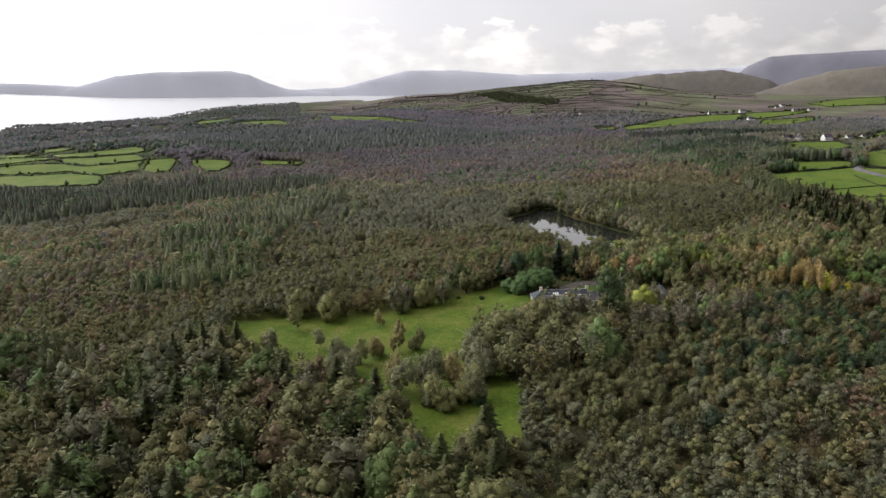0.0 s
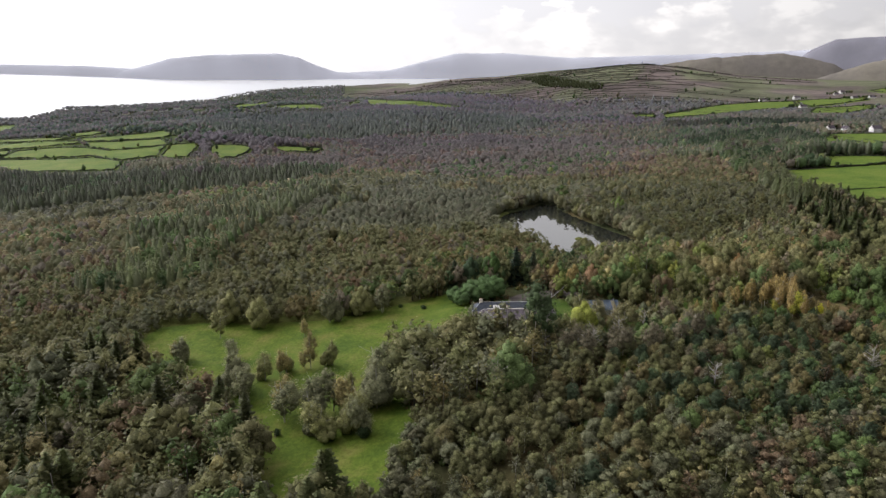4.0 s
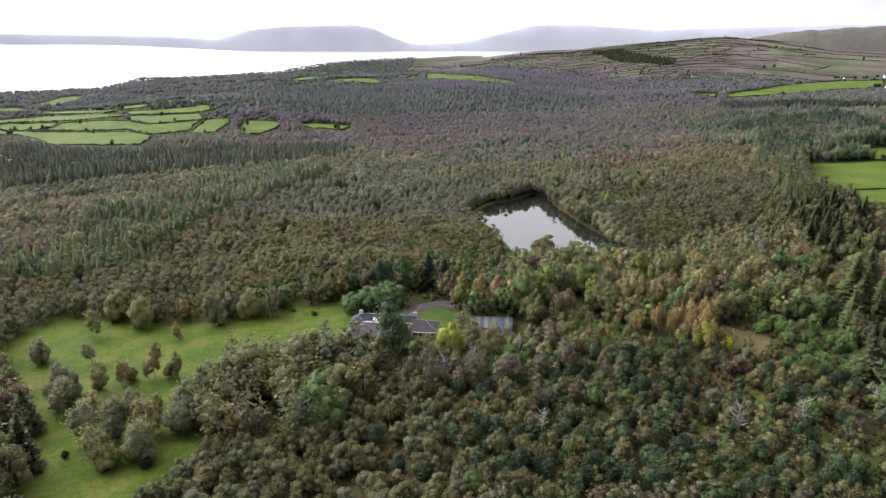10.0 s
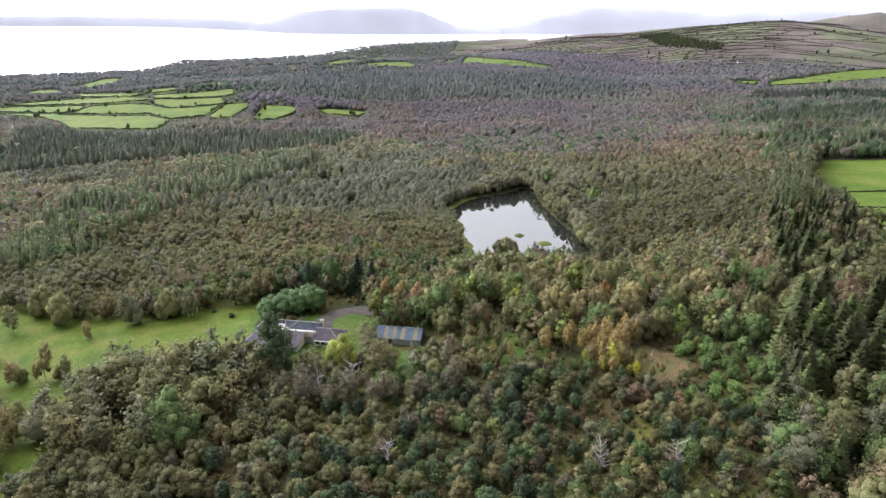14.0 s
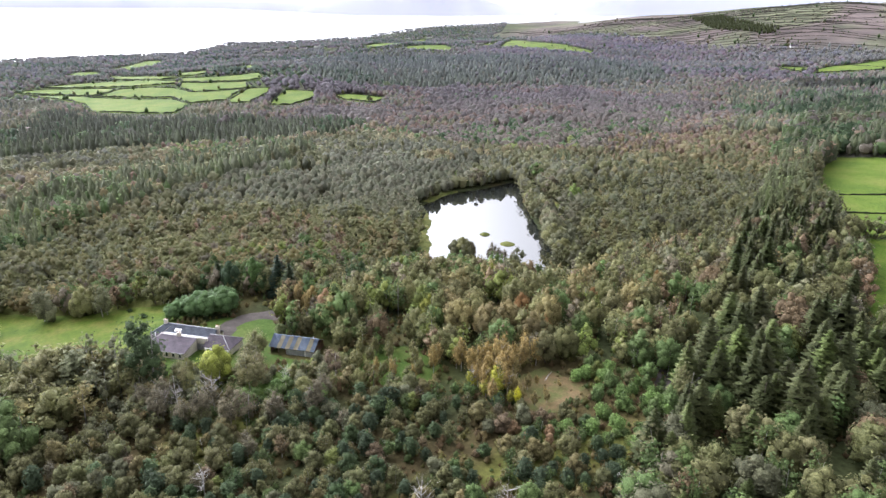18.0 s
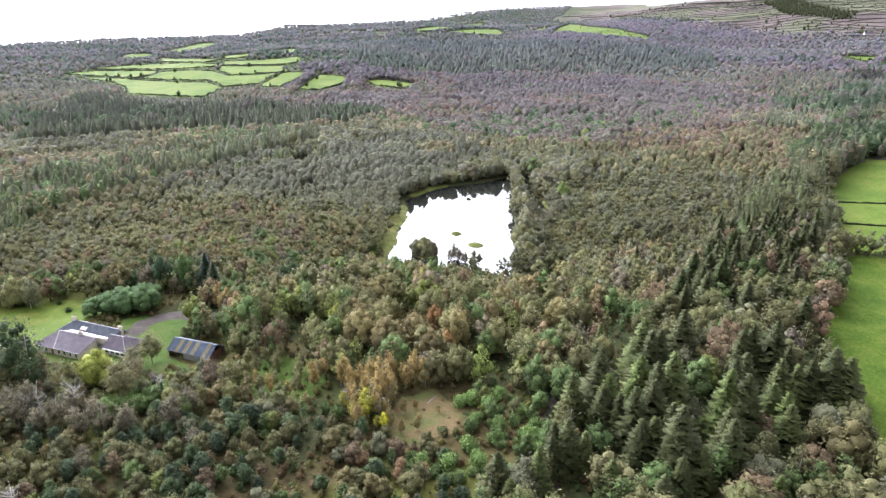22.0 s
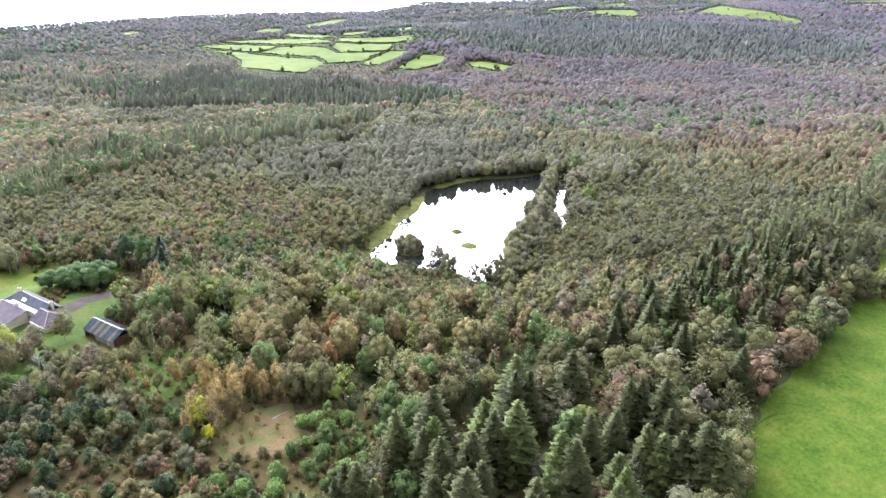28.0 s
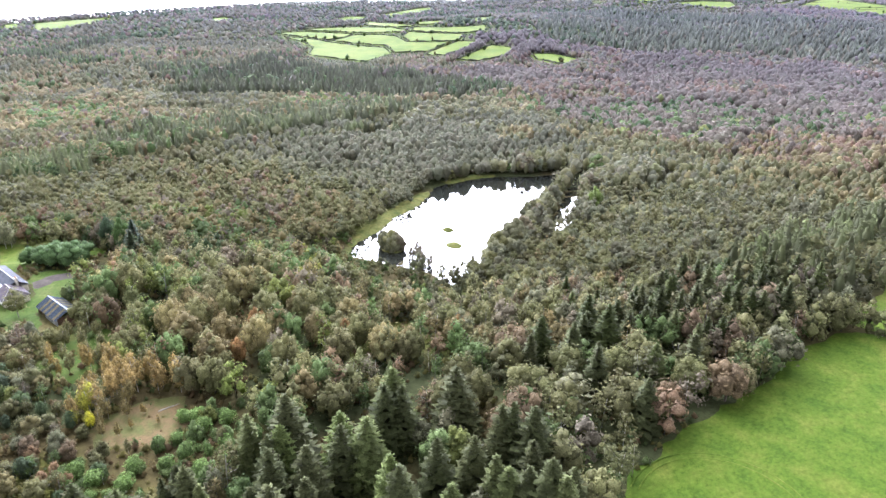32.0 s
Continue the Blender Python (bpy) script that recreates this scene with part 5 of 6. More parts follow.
def window(parent, u, v, z, w, h, side, bars=1):
    """A sash window standing 3 cm proud of a wall that faces -v (side -1) or +v (side 1)."""
    y0, y1 = sorted((v, v + side * 0.06))
    fr = part("window", boxes((u, u + w, y0, y1, z, z + 0.08), (u, u + w, y0, y1, z + h - 0.08, z + h), (u, u + 0.08, y0, y1, z + 0.08, z + h - 0.08), (u + w - 0.08, u + w, y0, y1, z + 0.08, z + h - 0.08)), WHITE, parent, "white painted window frame")
    step_u = (w - 0.16) / (bars + 1)
    for i in range(bars + 1):
        g0, g1 = sorted((v + side * 0.01, v + side * 0.03))
        part("pane", boxes((u + 0.08 + i * step_u + 0.02, u + 0.08 + (i + 1) * step_u - 0.02, g0, g1, z + 0.08, z + h - 0.08)), GLASS, fr)
    part("sill", boxes((u - 0.08, u + w + 0.08, *sorted((v, v + side * 0.14)), z - 0.09, z)), STONE, fr)


def chimney(parent, u, v, z0, z1, w=1.3, d=0.8, pots=2):
    c = part("chimney", boxes((u - w / 2, u + w / 2, v - d / 2, v + d / 2, z0, z1), (u - w / 2 - 0.08, u + w / 2 + 0.08, v - d / 2 - 0.08, v + d / 2 + 0.08, z1, z1 + 0.16)), RENDER_WALL, parent, "cream rendered chimney stack")
    for i in range(pots):
        bm = bmesh.new()
        bmesh.ops.create_cone(bm, cap_ends=True, segments=10, radius1=0.15, radius2=0.11, depth=0.5)
        bmesh.ops.translate(bm, verts=bm.verts, vec=(u - w / 2 + (i + 0.5) * w / pots, v, z1 + 0.4))
        part("pot", bm, CLAY, c, "terracotta chimney pot")


def build_house():
    house = tagged(new("house"), "long single-storey cream house with grey slate hipped roofs", "house")
    house.matrix_world = pose(*HOUSE_AT, 0, 0, HOUSE_TURN)
    wh = 2.75
    for u0, u1, v0, v1 in ((1.5, 21, 0.5, 8.2), (0.5, 25, 11, 19), (1.52, 6.5, 8.2, 11), (25, 34.5, 7, 16)):
        part("wall", boxes((u0, u1, v0, v1, -0.6, wh)), RENDER_WALL, house)
        part("plinth", boxes((u0 - 0.04, u1 + 0.04, v0 - 0.04, v1 + 0.04, -0.6, 0.25)), STONE, house, "grey stone plinth")
    front = [[(1.0, 0.05, wh), (21.5, 0.05, wh), (21.5, 8.1, wh + 2.1), (4.6, 8.1, wh + 2.1)], [(1.0, 8.6, wh), (1.0, 0.05, wh), (4.6, 8.1, wh + 2.1)]]
    for (spec, mat) in ((None, SLATE), ((0.5, 25, 11, 19, wh, 2.9), SLATE_BLUE), ((25, 34.5, 7, 16, wh, 2.6), SLATE)):
        planes, a, b = hip_roof(*spec, left=spec[0] < 20, right=spec[0] != 0.5) if spec else (front, (4.6, 8.1, wh + 2.1), (21.5, 8.1, wh + 2.1))
        for p in planes:
            roof = part("roof", prism([(x, y, z + 0.12) for x, y, z in p], 0.14), mat, house, "grey slate roof slope")
            # slate courses
            e0, e1 = Vector(p[0]), Vector(p[1])
            top = Vector(p[-1])
            tip = Vector(p[2])
            for i in range(1, 9):
                f = i / 9
                q0, q1 = e0.lerp(top, f), e1.lerp(tip, f)
                n = (e1 - e0).cross(top - e0).normalized()
                s = (top - e0).normalized() * 0.05
                bm = bmesh.new()
                o = n * 0.14 if n.z > 0 else n * -0.14
                lift = Vector((0, 0, 0.005))
                bm.faces.new([bm.verts.new(c) for c in (q0 + o + lift, q1 + o + lift, q1 + o + lift + (tip - e1).normalized() * 0.06 + Vector((0, 0, 0.02)), q0 + o + lift + s + Vector((0, 0, 0.02)))])
                bmesh.ops.solidify(bm, geom=bm.faces[:], thickness=0.03)
                part("slate_course", bm, mat, roof)
        for q0, q1 in [(a, b)]:
            part("ridge", boxes((q0[0], q1[0], q0[1] - 0.1, q0[1] + 0.1, q0[2] + 0.06, q0[2] + 0.2)), LEAD, house, "pale ridge tiles")
    # hip lines of the front range, pale mortar
    for p, q in (((1.0, 0.05, wh), (4.6, 8.1, wh + 2.1)), ((10.0, 0.05, wh), (4.6, 8.1, wh + 2.1)), ((0.05, 10.55, wh), (4.5, 15, wh + 2.9)), ((34.95, 6.55, wh), (29.75, 11.5, wh + 2.6)), ((34.95, 16.45, wh), (29.75, 11.5, wh + 2.6))):
        v, f = limb([np.array(p) + (0, 0, 0.16), np.array(q) + (0, 0, 0.16)], [0.09, 0.09], 6)
        bm = bmesh.new()
        vs = [bm.verts.new(c) for c in v]
        for fc in f:
            bm.faces.new([vs[i] for i in fc])
        part("hip_tile", bm, LEAD, house, "pale mortared hip tiles")
    # end wall of the front range under its roof
    bm = bmesh.new()
    ends = [[bm.verts.new((u, v, z)) for v, z in ((0.5, wh - 0.02), (8.2, wh - 0.02), (8.2, wh + 2.05), (7.9, wh + 2.05))] for u in (20.8, 21.02)]
    bm.faces.new(ends[0][::-1])
    bm.faces.new(ends[1])
    for i in range(4):
        j = (i + 1) % 4
        bm.faces.new((ends[0][i], ends[0][j], ends[1][j], ends[1][i]))
    part("gable", bm, RENDER_WALL, house, "cream rendered end wall")
    # pale flat roof of the valley between the ranges
    part("valley_roof", boxes((6.5, 25.2, 8.9, 11, 0, wh + 1.5)), LEAD, house, "pale flat lead roof between the ranges")
    part("parapet", boxes((6.4, 25.3, 8.62, 8.9, wh, wh + 2.2)), RENDER_WALL, house, "cream rendered parapet wall")
    for u, v, top in ((4.2, 15, 6.9), (14.3, 8.15, 6.1), (25.4, 15.2, 6.8)):
        chimney(house, u, v, wh, top)
    for u in (2.4, 5.4, 11.2, 13.6, 16.2, 18.8):
        window(house, u, 0.5, 0.85, 1.15, 1.5, -1)
    for u in (25.4, 27.7, 30.0, 32.3):
        window(house, u, 7, 0.8, 1.9, 1.6, -1, 2)
    part("veranda_roof", prism([(25.2, 6.2, wh - 0.25), (34.9, 6.2, wh - 0.25), (34.9, 6.95, wh - 0.1), (25.2, 6.95, wh - 0.1)], 0.1), WHITE, house, "white edge board over the sunroom windows")
    # rooflights on the back range's near slope
    for i in range(3):
        u = 9.2 + i * 0.95
        part("rooflight", prism([(u, 12.3, wh + 1.4), (u + 0.75, 12.3, wh + 1.4), (u + 0.75, 13.4, wh + 2.18), (u, 13.4, wh + 2.18)], 0.1), WHITE, house, "pale roof window")
    part("door", boxes((8.3, 9.3, 0.44, 0.497, 0.1, 2.15)), PLANK, house, "dark wooden door")
    gutters = part("gutter", boxes((1.0, 21.5, -0.1, 0.03, wh - 0.05, wh + 0.07)), LEAD, house, "grey eaves gutter")
    return gutters


def build_shed():
    shed = tagged(new("barn"), "timber barn with blue sheet roof and tan rooflight strips", "barn")
    shed.matrix_world = pose(*SHED_AT, 0, 0, SHED_TURN)
    L, W, eave, top = 16.5, 9.0, 2.6, 5.1
    part("wall", boxes((6.0, 16.5, 0.2, 0.35, -0.5, eave)), GREY_PLANK, shed, "grey upright boards")
    part("wall", boxes((0, 0.15, 0.35, W - 0.2, -0.5, eave + 0.5)), PLANK, shed)
    part("wall", boxes((L - 0.15, L, 0.35, W - 0.2, -0.5, eave + 0.5)), PLANK, shed)
    part("wall", boxes((0, L, W - 0.35, W - 0.2, -0.5, eave)), PLANK, shed)
    part("inner_wall", boxes((5.85, 6.0, 0.35, W - 0.35, -0.5, eave)), PLANK, shed)
    for u in np.arange(6.2, 16.2, 0.62):
        part("board", boxes((u, u + 0.5, 0.14, 0.197, -0.3, eave - 0.1)), WHITE if 13.0 < u < 15.5 and int(u * 3) % 2 else GREY_PLANK, shed)
    for u in (0.0, 2.9, 5.8):
        part("post", boxes((u, u + 0.2, 0.15, 0.35, -0.5, eave)), PLANK, shed)
    n = 11
    for i in range(n):
        u0, u1 = -0.4 + i * (L + 0.8) / n, -0.4 + (i + 1) * (L + 0.8) / n
        mat = TAN_SHEET if i in (2, 4, 6, 9) else BLUE_SHEET
        for side in (0, 1):
            bm = bmesh.new()
            rows = []
            for j in range(13):
                u = u0 + (u1 - u0) * j / 12
                c = 0.035 * math.cos(j * math.pi)
                v_e, v_r = (-0.4, W / 2) if not side else (W + 0.4, W / 2)
                rows.append((bm.verts.new((u, v_e, eave - 0.15 + c)), bm.verts.new((u, v_r, top + c))))
            for r0, r1 in zip(rows, rows[1:]):
                bm.faces.new((r0[0], r1[0], r1[1], r0[1]) if not side else (r0[1], r1[1], r1[0], r0[0]))
            bmesh.ops.solidify(bm, geom=bm.faces[:], thickness=0.02)
            part("roof_sheet", bm, mat, shed, "tan weathered rooflight sheet" if mat == TAN_SHEET else "blue ribbed roof sheet")
    part("ridge_cap", boxes((-0.4, L + 0.4, W / 2 - 0.2, W / 2 + 0.2, top + 0.0, top + 0.1)), BLUE_SHEET, shed)
    bm = bmesh.new()
    bmesh.ops.create_cone(bm, cap_ends=True, segments=10, radius1=0.14, radius2=0.14, depth=1.1)
    bmesh.ops.translate(bm, verts=bm.verts, vec=(L - 1.5, W / 2 - 0.5, top + 0.4))
    part("flue", bm, LEAD, shed, "short grey metal flue")


build_house()
build_shed()


# ---- single trees, shrubs and banks ----
def place(kind, x, y, high, shade, label, wide=1.0, name=None, variant=None, group="", detail=4):
    """One fully leaved tree of its own."""
    v = RNG.integers(0, 5) if variant is None else variant
    ob = tree_thing(kind, np.array(shade) * 1.2, int(v), detail)
    if name:
        ob.name = name
    tagged(ob, label, group=group or "single trees")
    ob.matrix_world = pose(x, y, float(height(x, y)) - 0.1, 0, 0, RNG.uniform(0, 360))
    ob.scale = (high * wide, high * wide, high)
    return ob


def bare_tree(x, y, high, label="leafless grey tree with pale branching limbs"):
    rng = np.random.default_rng(int(x * 7 + y))
    base = new("bare_tree")
    v, q = bare_limbs(rng)
    limbs = new("crown", mesh_of("crown", v, q, [PALE_BARK], smooth=True))
    v, q = trunk_of(rng, 0.55, 0.02, 2)
    stem = new("trunk", mesh_of("trunk", v, q, [BARK], smooth=True))
    limbs.parent = stem.parent = base
    tagged(base, label, "tree", "bare trees")
    base.matrix_world = pose(x, y, float(height(x, y)) - 0.1, 0, 0, RNG.uniform(0, 360))
    base.scale = (high, high, high)


# meadow trees
for x, y, h, k in ((-69, 265, 6.5, "birch"), (-71, 267, 5.5, "birch"), (-24, 255, 6.0, "birch"), (-26, 256, 5.0, "birch"), (-16, 259, 8.5, "birch"), (-63, 291, 7.5, "birch"), (-49, 269, 6.0, "birch"), (-8, 260, 6.5, "birch"), (-20, 307, 9.5, "birch"),
                   (-27, 291, 5.0, "birch"), (-50, 302, 9.0, "willow"), (-66, 308, 8.5, "willow"), (-38, 242, 9.5, "birch"), (-33, 232, 8.0, "birch"), (-14, 219, 9.5, "birch"), (-5, 218, 8.5, "birch"),
                   (0, 226, 9.0, "birch"), (3, 229, 8.0, "birch"), (10, 214, 8.5, "birch"), (14, 227, 10, "birch"), (11, 244, 9.5, "birch"), (-17, 225, 8, "birch"), (-30, 249, 7, "birch"), (-6, 224, 9, "birch"), (6, 224, 8.5, "birch"), (11, 211, 8, "birch"), (0, 208, 8, "birch"), (-3, 213, 7, "birch"), (2, 318, 9.0, "birch"), (-8, 316, 8.0, "willow"), (-36, 240, 8, "willow")):
    shade = TINTS[RNG.choice((0, 1, 1, 0, 2))] * RNG.uniform(1.0, 1.3)
    words = {"birch": "slender birch standing in the open meadow", "willow": "bushy willow on the meadow edge"}[k]
    place(k, x, y, h * 1.7, shade, words, RNG.uniform(1.0, 1.5), group="meadow trees")
    for _ in range(RNG.integers(0, 3)):
        w = RNG.uniform(0, 2 * math.pi)
        place(RNG.choice(("birch", "willow")), x + math.cos(w) * 2.2, y + math.sin(w) * 2.2, h * RNG.uniform(0.6, 1.3), shade * RNG.uniform(0.85, 1.15), "smaller tree of a clump in the meadow", RNG.uniform(1.0, 1.5), group="meadow trees")
for x, y, h, w in ((13, 209, 4.2, 1.0), (-14, 211, 2.6, 0.9), (20, 319, 2.2, 1.3), (9, 323, 1.8, 1.2), (-5, 216, 1.6, 1.0), (27, 210, 2.4, 1.0)):
    place("shrub", x, y, h, (0.035, 0.055, 0.024), "dark low evergreen bush in the grass", w, group="dark bushes")
# garden trees
place("birch", 70, 269, 27, (0.055, 0.08, 0.036), "tall ragged dark pine with a bare trunk", 1.15, "pine_tree")
place("oak", 86, 280, 14.5, (0.18, 0.2, 0.042), "round lime-green maple beside the house", 1.15, "maple_tree")
place("birch", 101, 276, 15, (0.125, 0.118, 0.055), "broad fading tree with thin autumn leaves", 1.5, "ash_tree")
place("birch", 87, 300, 12.5, (0.125, 0.125, 0.055), "soft green birch between house and barn", 1.5)
place("pine", 110, 283, 6.0, (0.035, 0.06, 0.035), "narrow dark cypress in the garden", 0.35, "cypress_tree")
place("willow", 85, 318, 6.0, (0.11, 0.13, 0.055), "pale green willow by the drive", 1.2)
place("willow", 112, 298, 6.5, (0.11, 0.12, 0.07), "grey willow bush beside the barn", 1.1)
place("willow", 106, 294, 4.5, (0.11, 0.13, 0.06), "bushy willow beside the barn", 1.0)
place("birch", 121, 293, 10.5, (0.14, 0.11, 0.075), "pinkish fading birch near the barn", 1.3)
for x, y in ((123, 307), (127, 311), (130, 314)):
    place("birch", x, y, 8.0, (0.13, 0.125, 0.055), "small narrow birch in a row", 0.95, group="birches in a row")
for x, y, h in ((133, 298, 5), (140, 297, 5.5), (146, 297, 5), (150, 305, 8), (158, 309, 8.5), (162, 307, 7.5), (168, 305, 7), (170, 316, 8.5), (176, 321, 8), (166, 312, 8), (180, 320, 7)):
    place("birch", x, y, h * 1.5, np.array((0.27, 0.205, 0.08)) * RNG.uniform(0.85, 1.15), "golden birch at the edge of the clearing", 0.8, group="golden birches")
for x, y, h in ((170, 297, 11), (172, 303, 12.5), (168, 306, 11), (174, 308, 13), (176, 315, 12), (173, 293, 10), (175, 299, 11.5), (166, 301, 10.5), (180, 320, 11)):
    place("birch", x, y, h, np.array((0.275, 0.205, 0.085)) * RNG.uniform(0.8, 1.1), "tall golden birch beside the clearing", 0.8, group="golden birches")
place("birch", 180, 295, 6.5, (0.42, 0.40, 0.04), "bright yellow-green sapling in the clearing", 0.9)
place("birch", 174, 297, 10.5, (0.26, 0.26, 0.04), "bright yellow-green young tree in the clearing", 1.25)
for x, y, h in ((178, 300, 8), (181, 297, 7), (185, 296, 5.5), (176, 306, 9), (181, 304, 6.5), (188, 299, 5)):
    place("birch", x, y, h, np.array((0.2, 0.165, 0.07)) * RNG.uniform(0.8, 1.15), "thin golden birch standing in the clearing", 0.95, group="golden birches")
for x, y, h in ((171, 311, 13), (164, 309, 11), (170, 316, 10), (156, 310, 10.5), (175, 317, 9), (149, 311, 9), (183, 308, 4), (187, 303, 3.5), (190, 309, 3)):
    place("birch", x, y, h, np.array((0.25, 0.19, 0.075)) * RNG.uniform(0.85, 1.1), "slender golden birch at the clearing's edge", 1.0, group="golden birches")
for x, y, h in ((170, 296, 7), (165, 300, 6.5), (175, 292, 6), (178, 295, 5)):
    place("birch", x, y, h, np.array((0.24, 0.235, 0.045)) * RNG.uniform(0.85, 1.1), "yellow-green young tree beside the clearing", 1.2, group="yellow saplings")
for x, y, h in ((183, 280, 5), (192, 282, 4.5), (188, 277, 5), (193, 279, 4), (125, 286, 6), (198, 284, 4)):
    place("willow", x, y, h, np.array((0.19, 0.125, 0.07)) * RNG.uniform(0.85, 1.1), "rusty bush in the scrub below the clearing", 1.1, group="rusty bushes")
for x, y in ((128, 304), (133, 308), (138, 301), (143, 306), (131, 297), (146, 300), (126, 298), (140, 312), (136, 296), (149, 308)):
    place("birch", x, y, RNG.uniform(6.5, 8.5), np.array((0.14, 0.135, 0.06)) * RNG.uniform(0.8, 1.2), "young birch standing in the small glade", 1.0, group="birches in a row")
for x, y, h, k in ((62, 276, 11, "birch"), (78, 275, 12, "birch"), (92, 284, 8, "willow"), (96, 280, 7.5, "birch"), (109, 288, 6, "willow"), (114, 284, 7, "willow"), (119, 288, 8, "birch"), (98, 270, 8, "birch"), (106, 266, 9, "willow"), (112, 272, 8, "birch"), (118, 279, 8.5, "willow"),
                   (125, 285, 8, "birch"), (131, 289, 7.5, "willow"), (72, 283, 6, "willow"), (83, 271, 9, "willow"), (90, 266, 9, "birch"), (101, 284, 4, "shrub"), (116, 292, 4, "shrub"), (124, 278, 8, "willow")):
    place(k, x, y, h, (TINTS[RNG.choice((0, 1, 5, 1))]) * RNG.uniform(0.9, 1.2), {"willow": "small willow at the garden's edge", "birch": "thin fading birch at the garden's edge", "shrub": "bright green garden bush"}[k], 1.1, group="garden trees")
for x, y in [(84, 255), (93, 255), (97, 258), (106, 259), (76, 258), (110, 262), (95, 264), (81, 261), (118, 264), (125, 271), (125, 279)]:
    place("birch", x, y, RNG.uniform(9, 12.5), np.array((0.13, 0.115, 0.075)) * RNG.uniform(0.85, 1.2), "tall thin grey-brown tree below the garden", 1.25, group="garden trees")
place("birch", 92, 288, 13.5, (0.12, 0.115, 0.06), "tall thinning birch before the barn", 1.35, group="garden trees")
place("birch", 98, 283, 12, (0.125, 0.11, 0.06), "tall thinning birch before the barn", 1.2, group="garden trees")
for x, y, h in ((96, 265, 9.5), (87, 260, 8.5), (109, 283, 6.5), (84, 257, 7.5), (176, 299, 6), (70, 262, 6), (190, 247, 8), (172, 240, 8.5), (165, 300, 6), (210, 330, 7.5), (214, 262, 6.5), (277, 372, 6.5), (120, 230, 7)):
    bare_tree(x, y, h * 1.35)
# rhododendron bank behind the house
for x, y, h, w in ((37, 317, 4.6, 1.2), (41, 321, 5.6, 1.2), (46, 325, 6.4, 1.15), (51, 330, 6.8, 1.15), (47, 334, 6.6, 1.15), (34, 326, 4.6, 1.2), (42, 328, 6.0, 1.2)):
    place("oak", x, y, h * 1.75, (0.06, 0.1, 0.036), "glossy green rhododendron bank behind the house", w * 1.35, "rhododendron", group="rhododendrons")
for x, y, h, s in ((40, 350, 13, (0.035, 0.055, 0.028)), (50, 352, 14, (0.05, 0.085, 0.025)), (62, 353, 14.5, (0.035, 0.055, 0.035)), (70, 349, 13, (0.045, 0.06, 0.03)), (32, 352, 11, (0.045, 0.065, 0.03))):
    place("oak" if x in (40, 50) else "spruce", x, y, h * 1.3, s, "tall dark tree sheltering the house", 0.8 if x in (40, 50) else 1.25, "shelter_tree", group="shelter trees")
for x, y, h, s in ((88, 336, 10, (0.17, 0.13, 0.05)), (96, 333, 10.5, (0.18, 0.115, 0.065)), (104, 328, 8.5, (0.15, 0.19, 0.035)), (80, 342, 10, (0.16, 0.12, 0.05)), (112, 322, 8.5, (0.11, 0.115, 0.05)), (94, 344, 10, (0.13, 0.14, 0.045)), (118, 330, 8.5, (0.1, 0.11, 0.045))):
    place("oak", x, y, h * 1.3, s, "autumn-coloured broad tree behind the barn", 0.85, group="autumn trees")
# willows on the pond's spits and shore
islets = ((110, 496, 3.0), (127, 484, 4.6), (109, 459, 6.0))
for x, y, h, w in ((109, 459, 8.6, 1.0), (112, 461, 7.6, 1.0), (106, 457, 7.4, 1.0), (111, 456, 7.6, 0.9), (152, 489, 8, 1.1), (150, 498, 8, 1.1), (147, 506, 8.4, 1.1), (156, 482, 7, 1.1), (145, 515, 8, 1.0), (146, 519, 6.3, 1.1), (143, 526, 7.0, 1.1), (139, 533, 7.2, 1.0), (136, 540, 7.4, 1.0),
                   (133, 546, 7.4, 1.0), (130, 553, 7.2, 1.0), (126, 558, 6.8, 1.0), (121, 568, 6.2, 1.0), (118, 577, 5.5, 1.0), (112, 590, 5, 1.0), (107, 603, 5, 1.0), (148, 575, 5.5, 1.2), (160, 476, 6, 1.2), (157, 492, 6.2, 1.1), (153, 503, 6, 1.1), (150, 511, 6, 1.1)):
    place("willow", x, y, h * (1.75 if y > 470 else 1.45), (TINTS[RNG.choice((0, 1, 4))] * 0.85 + (0.016, 0.014, 0.006)) * RNG.uniform(0.85, 1.1), "bushy grey willow on the bank of the pond", w * 1.3, group="pond willows")
for x, y, h, w in ((150, 570, 17, 0.8), (146, 578, 13, 0.8), (80, 628, 9, 1.0), (52, 612, 8, 1.0), (64, 640, 8.5, 0.9), (102, 646, 9, 0.9)):
    place("oak", x, y, h, np.array((0.13, 0.175, 0.05)) * RNG.uniform(0.85, 1.2), "round green alder beside the pond", w, group="pond alders")
for x, y, h in ((126, 461, 10), (129, 459, 9), (132, 458, 8.5), (136, 458, 7.5), (124, 458, 8)):
    place("birch", x, y, h, (0.14, 0.122, 0.085), "thin grey leafless alder at the water's edge", 1.15, "alder_tree", group="pond alders")
for x, y, h in ((99, 411, 10), (106, 409, 11), (112, 409, 10), (119, 407, 10.5), (128, 401, 11), (139, 395, 10), (147, 383, 10), (157, 373, 10), (134, 340, 10), (141, 331, 9)):
    place("oak", x, y, h * RNG.uniform(1.1, 1.3), np.array((0.185, 0.195, 0.045)) * RNG.uniform(0.75, 1.05), "yellow-green sycamore among greyer trees", 0.8, "sycamore_tree", group="sycamores")
for x, y, h in ((167, 353, 12), (190, 372, 11), (211, 402, 11), (178, 340, 10), (150, 345, 10)):
    place("oak", x, y, h, np.array((0.2, 0.118, 0.05)) * RNG.uniform(0.85, 1.1), "rusty oak in full autumn colour", 0.85, group="rusty oaks")
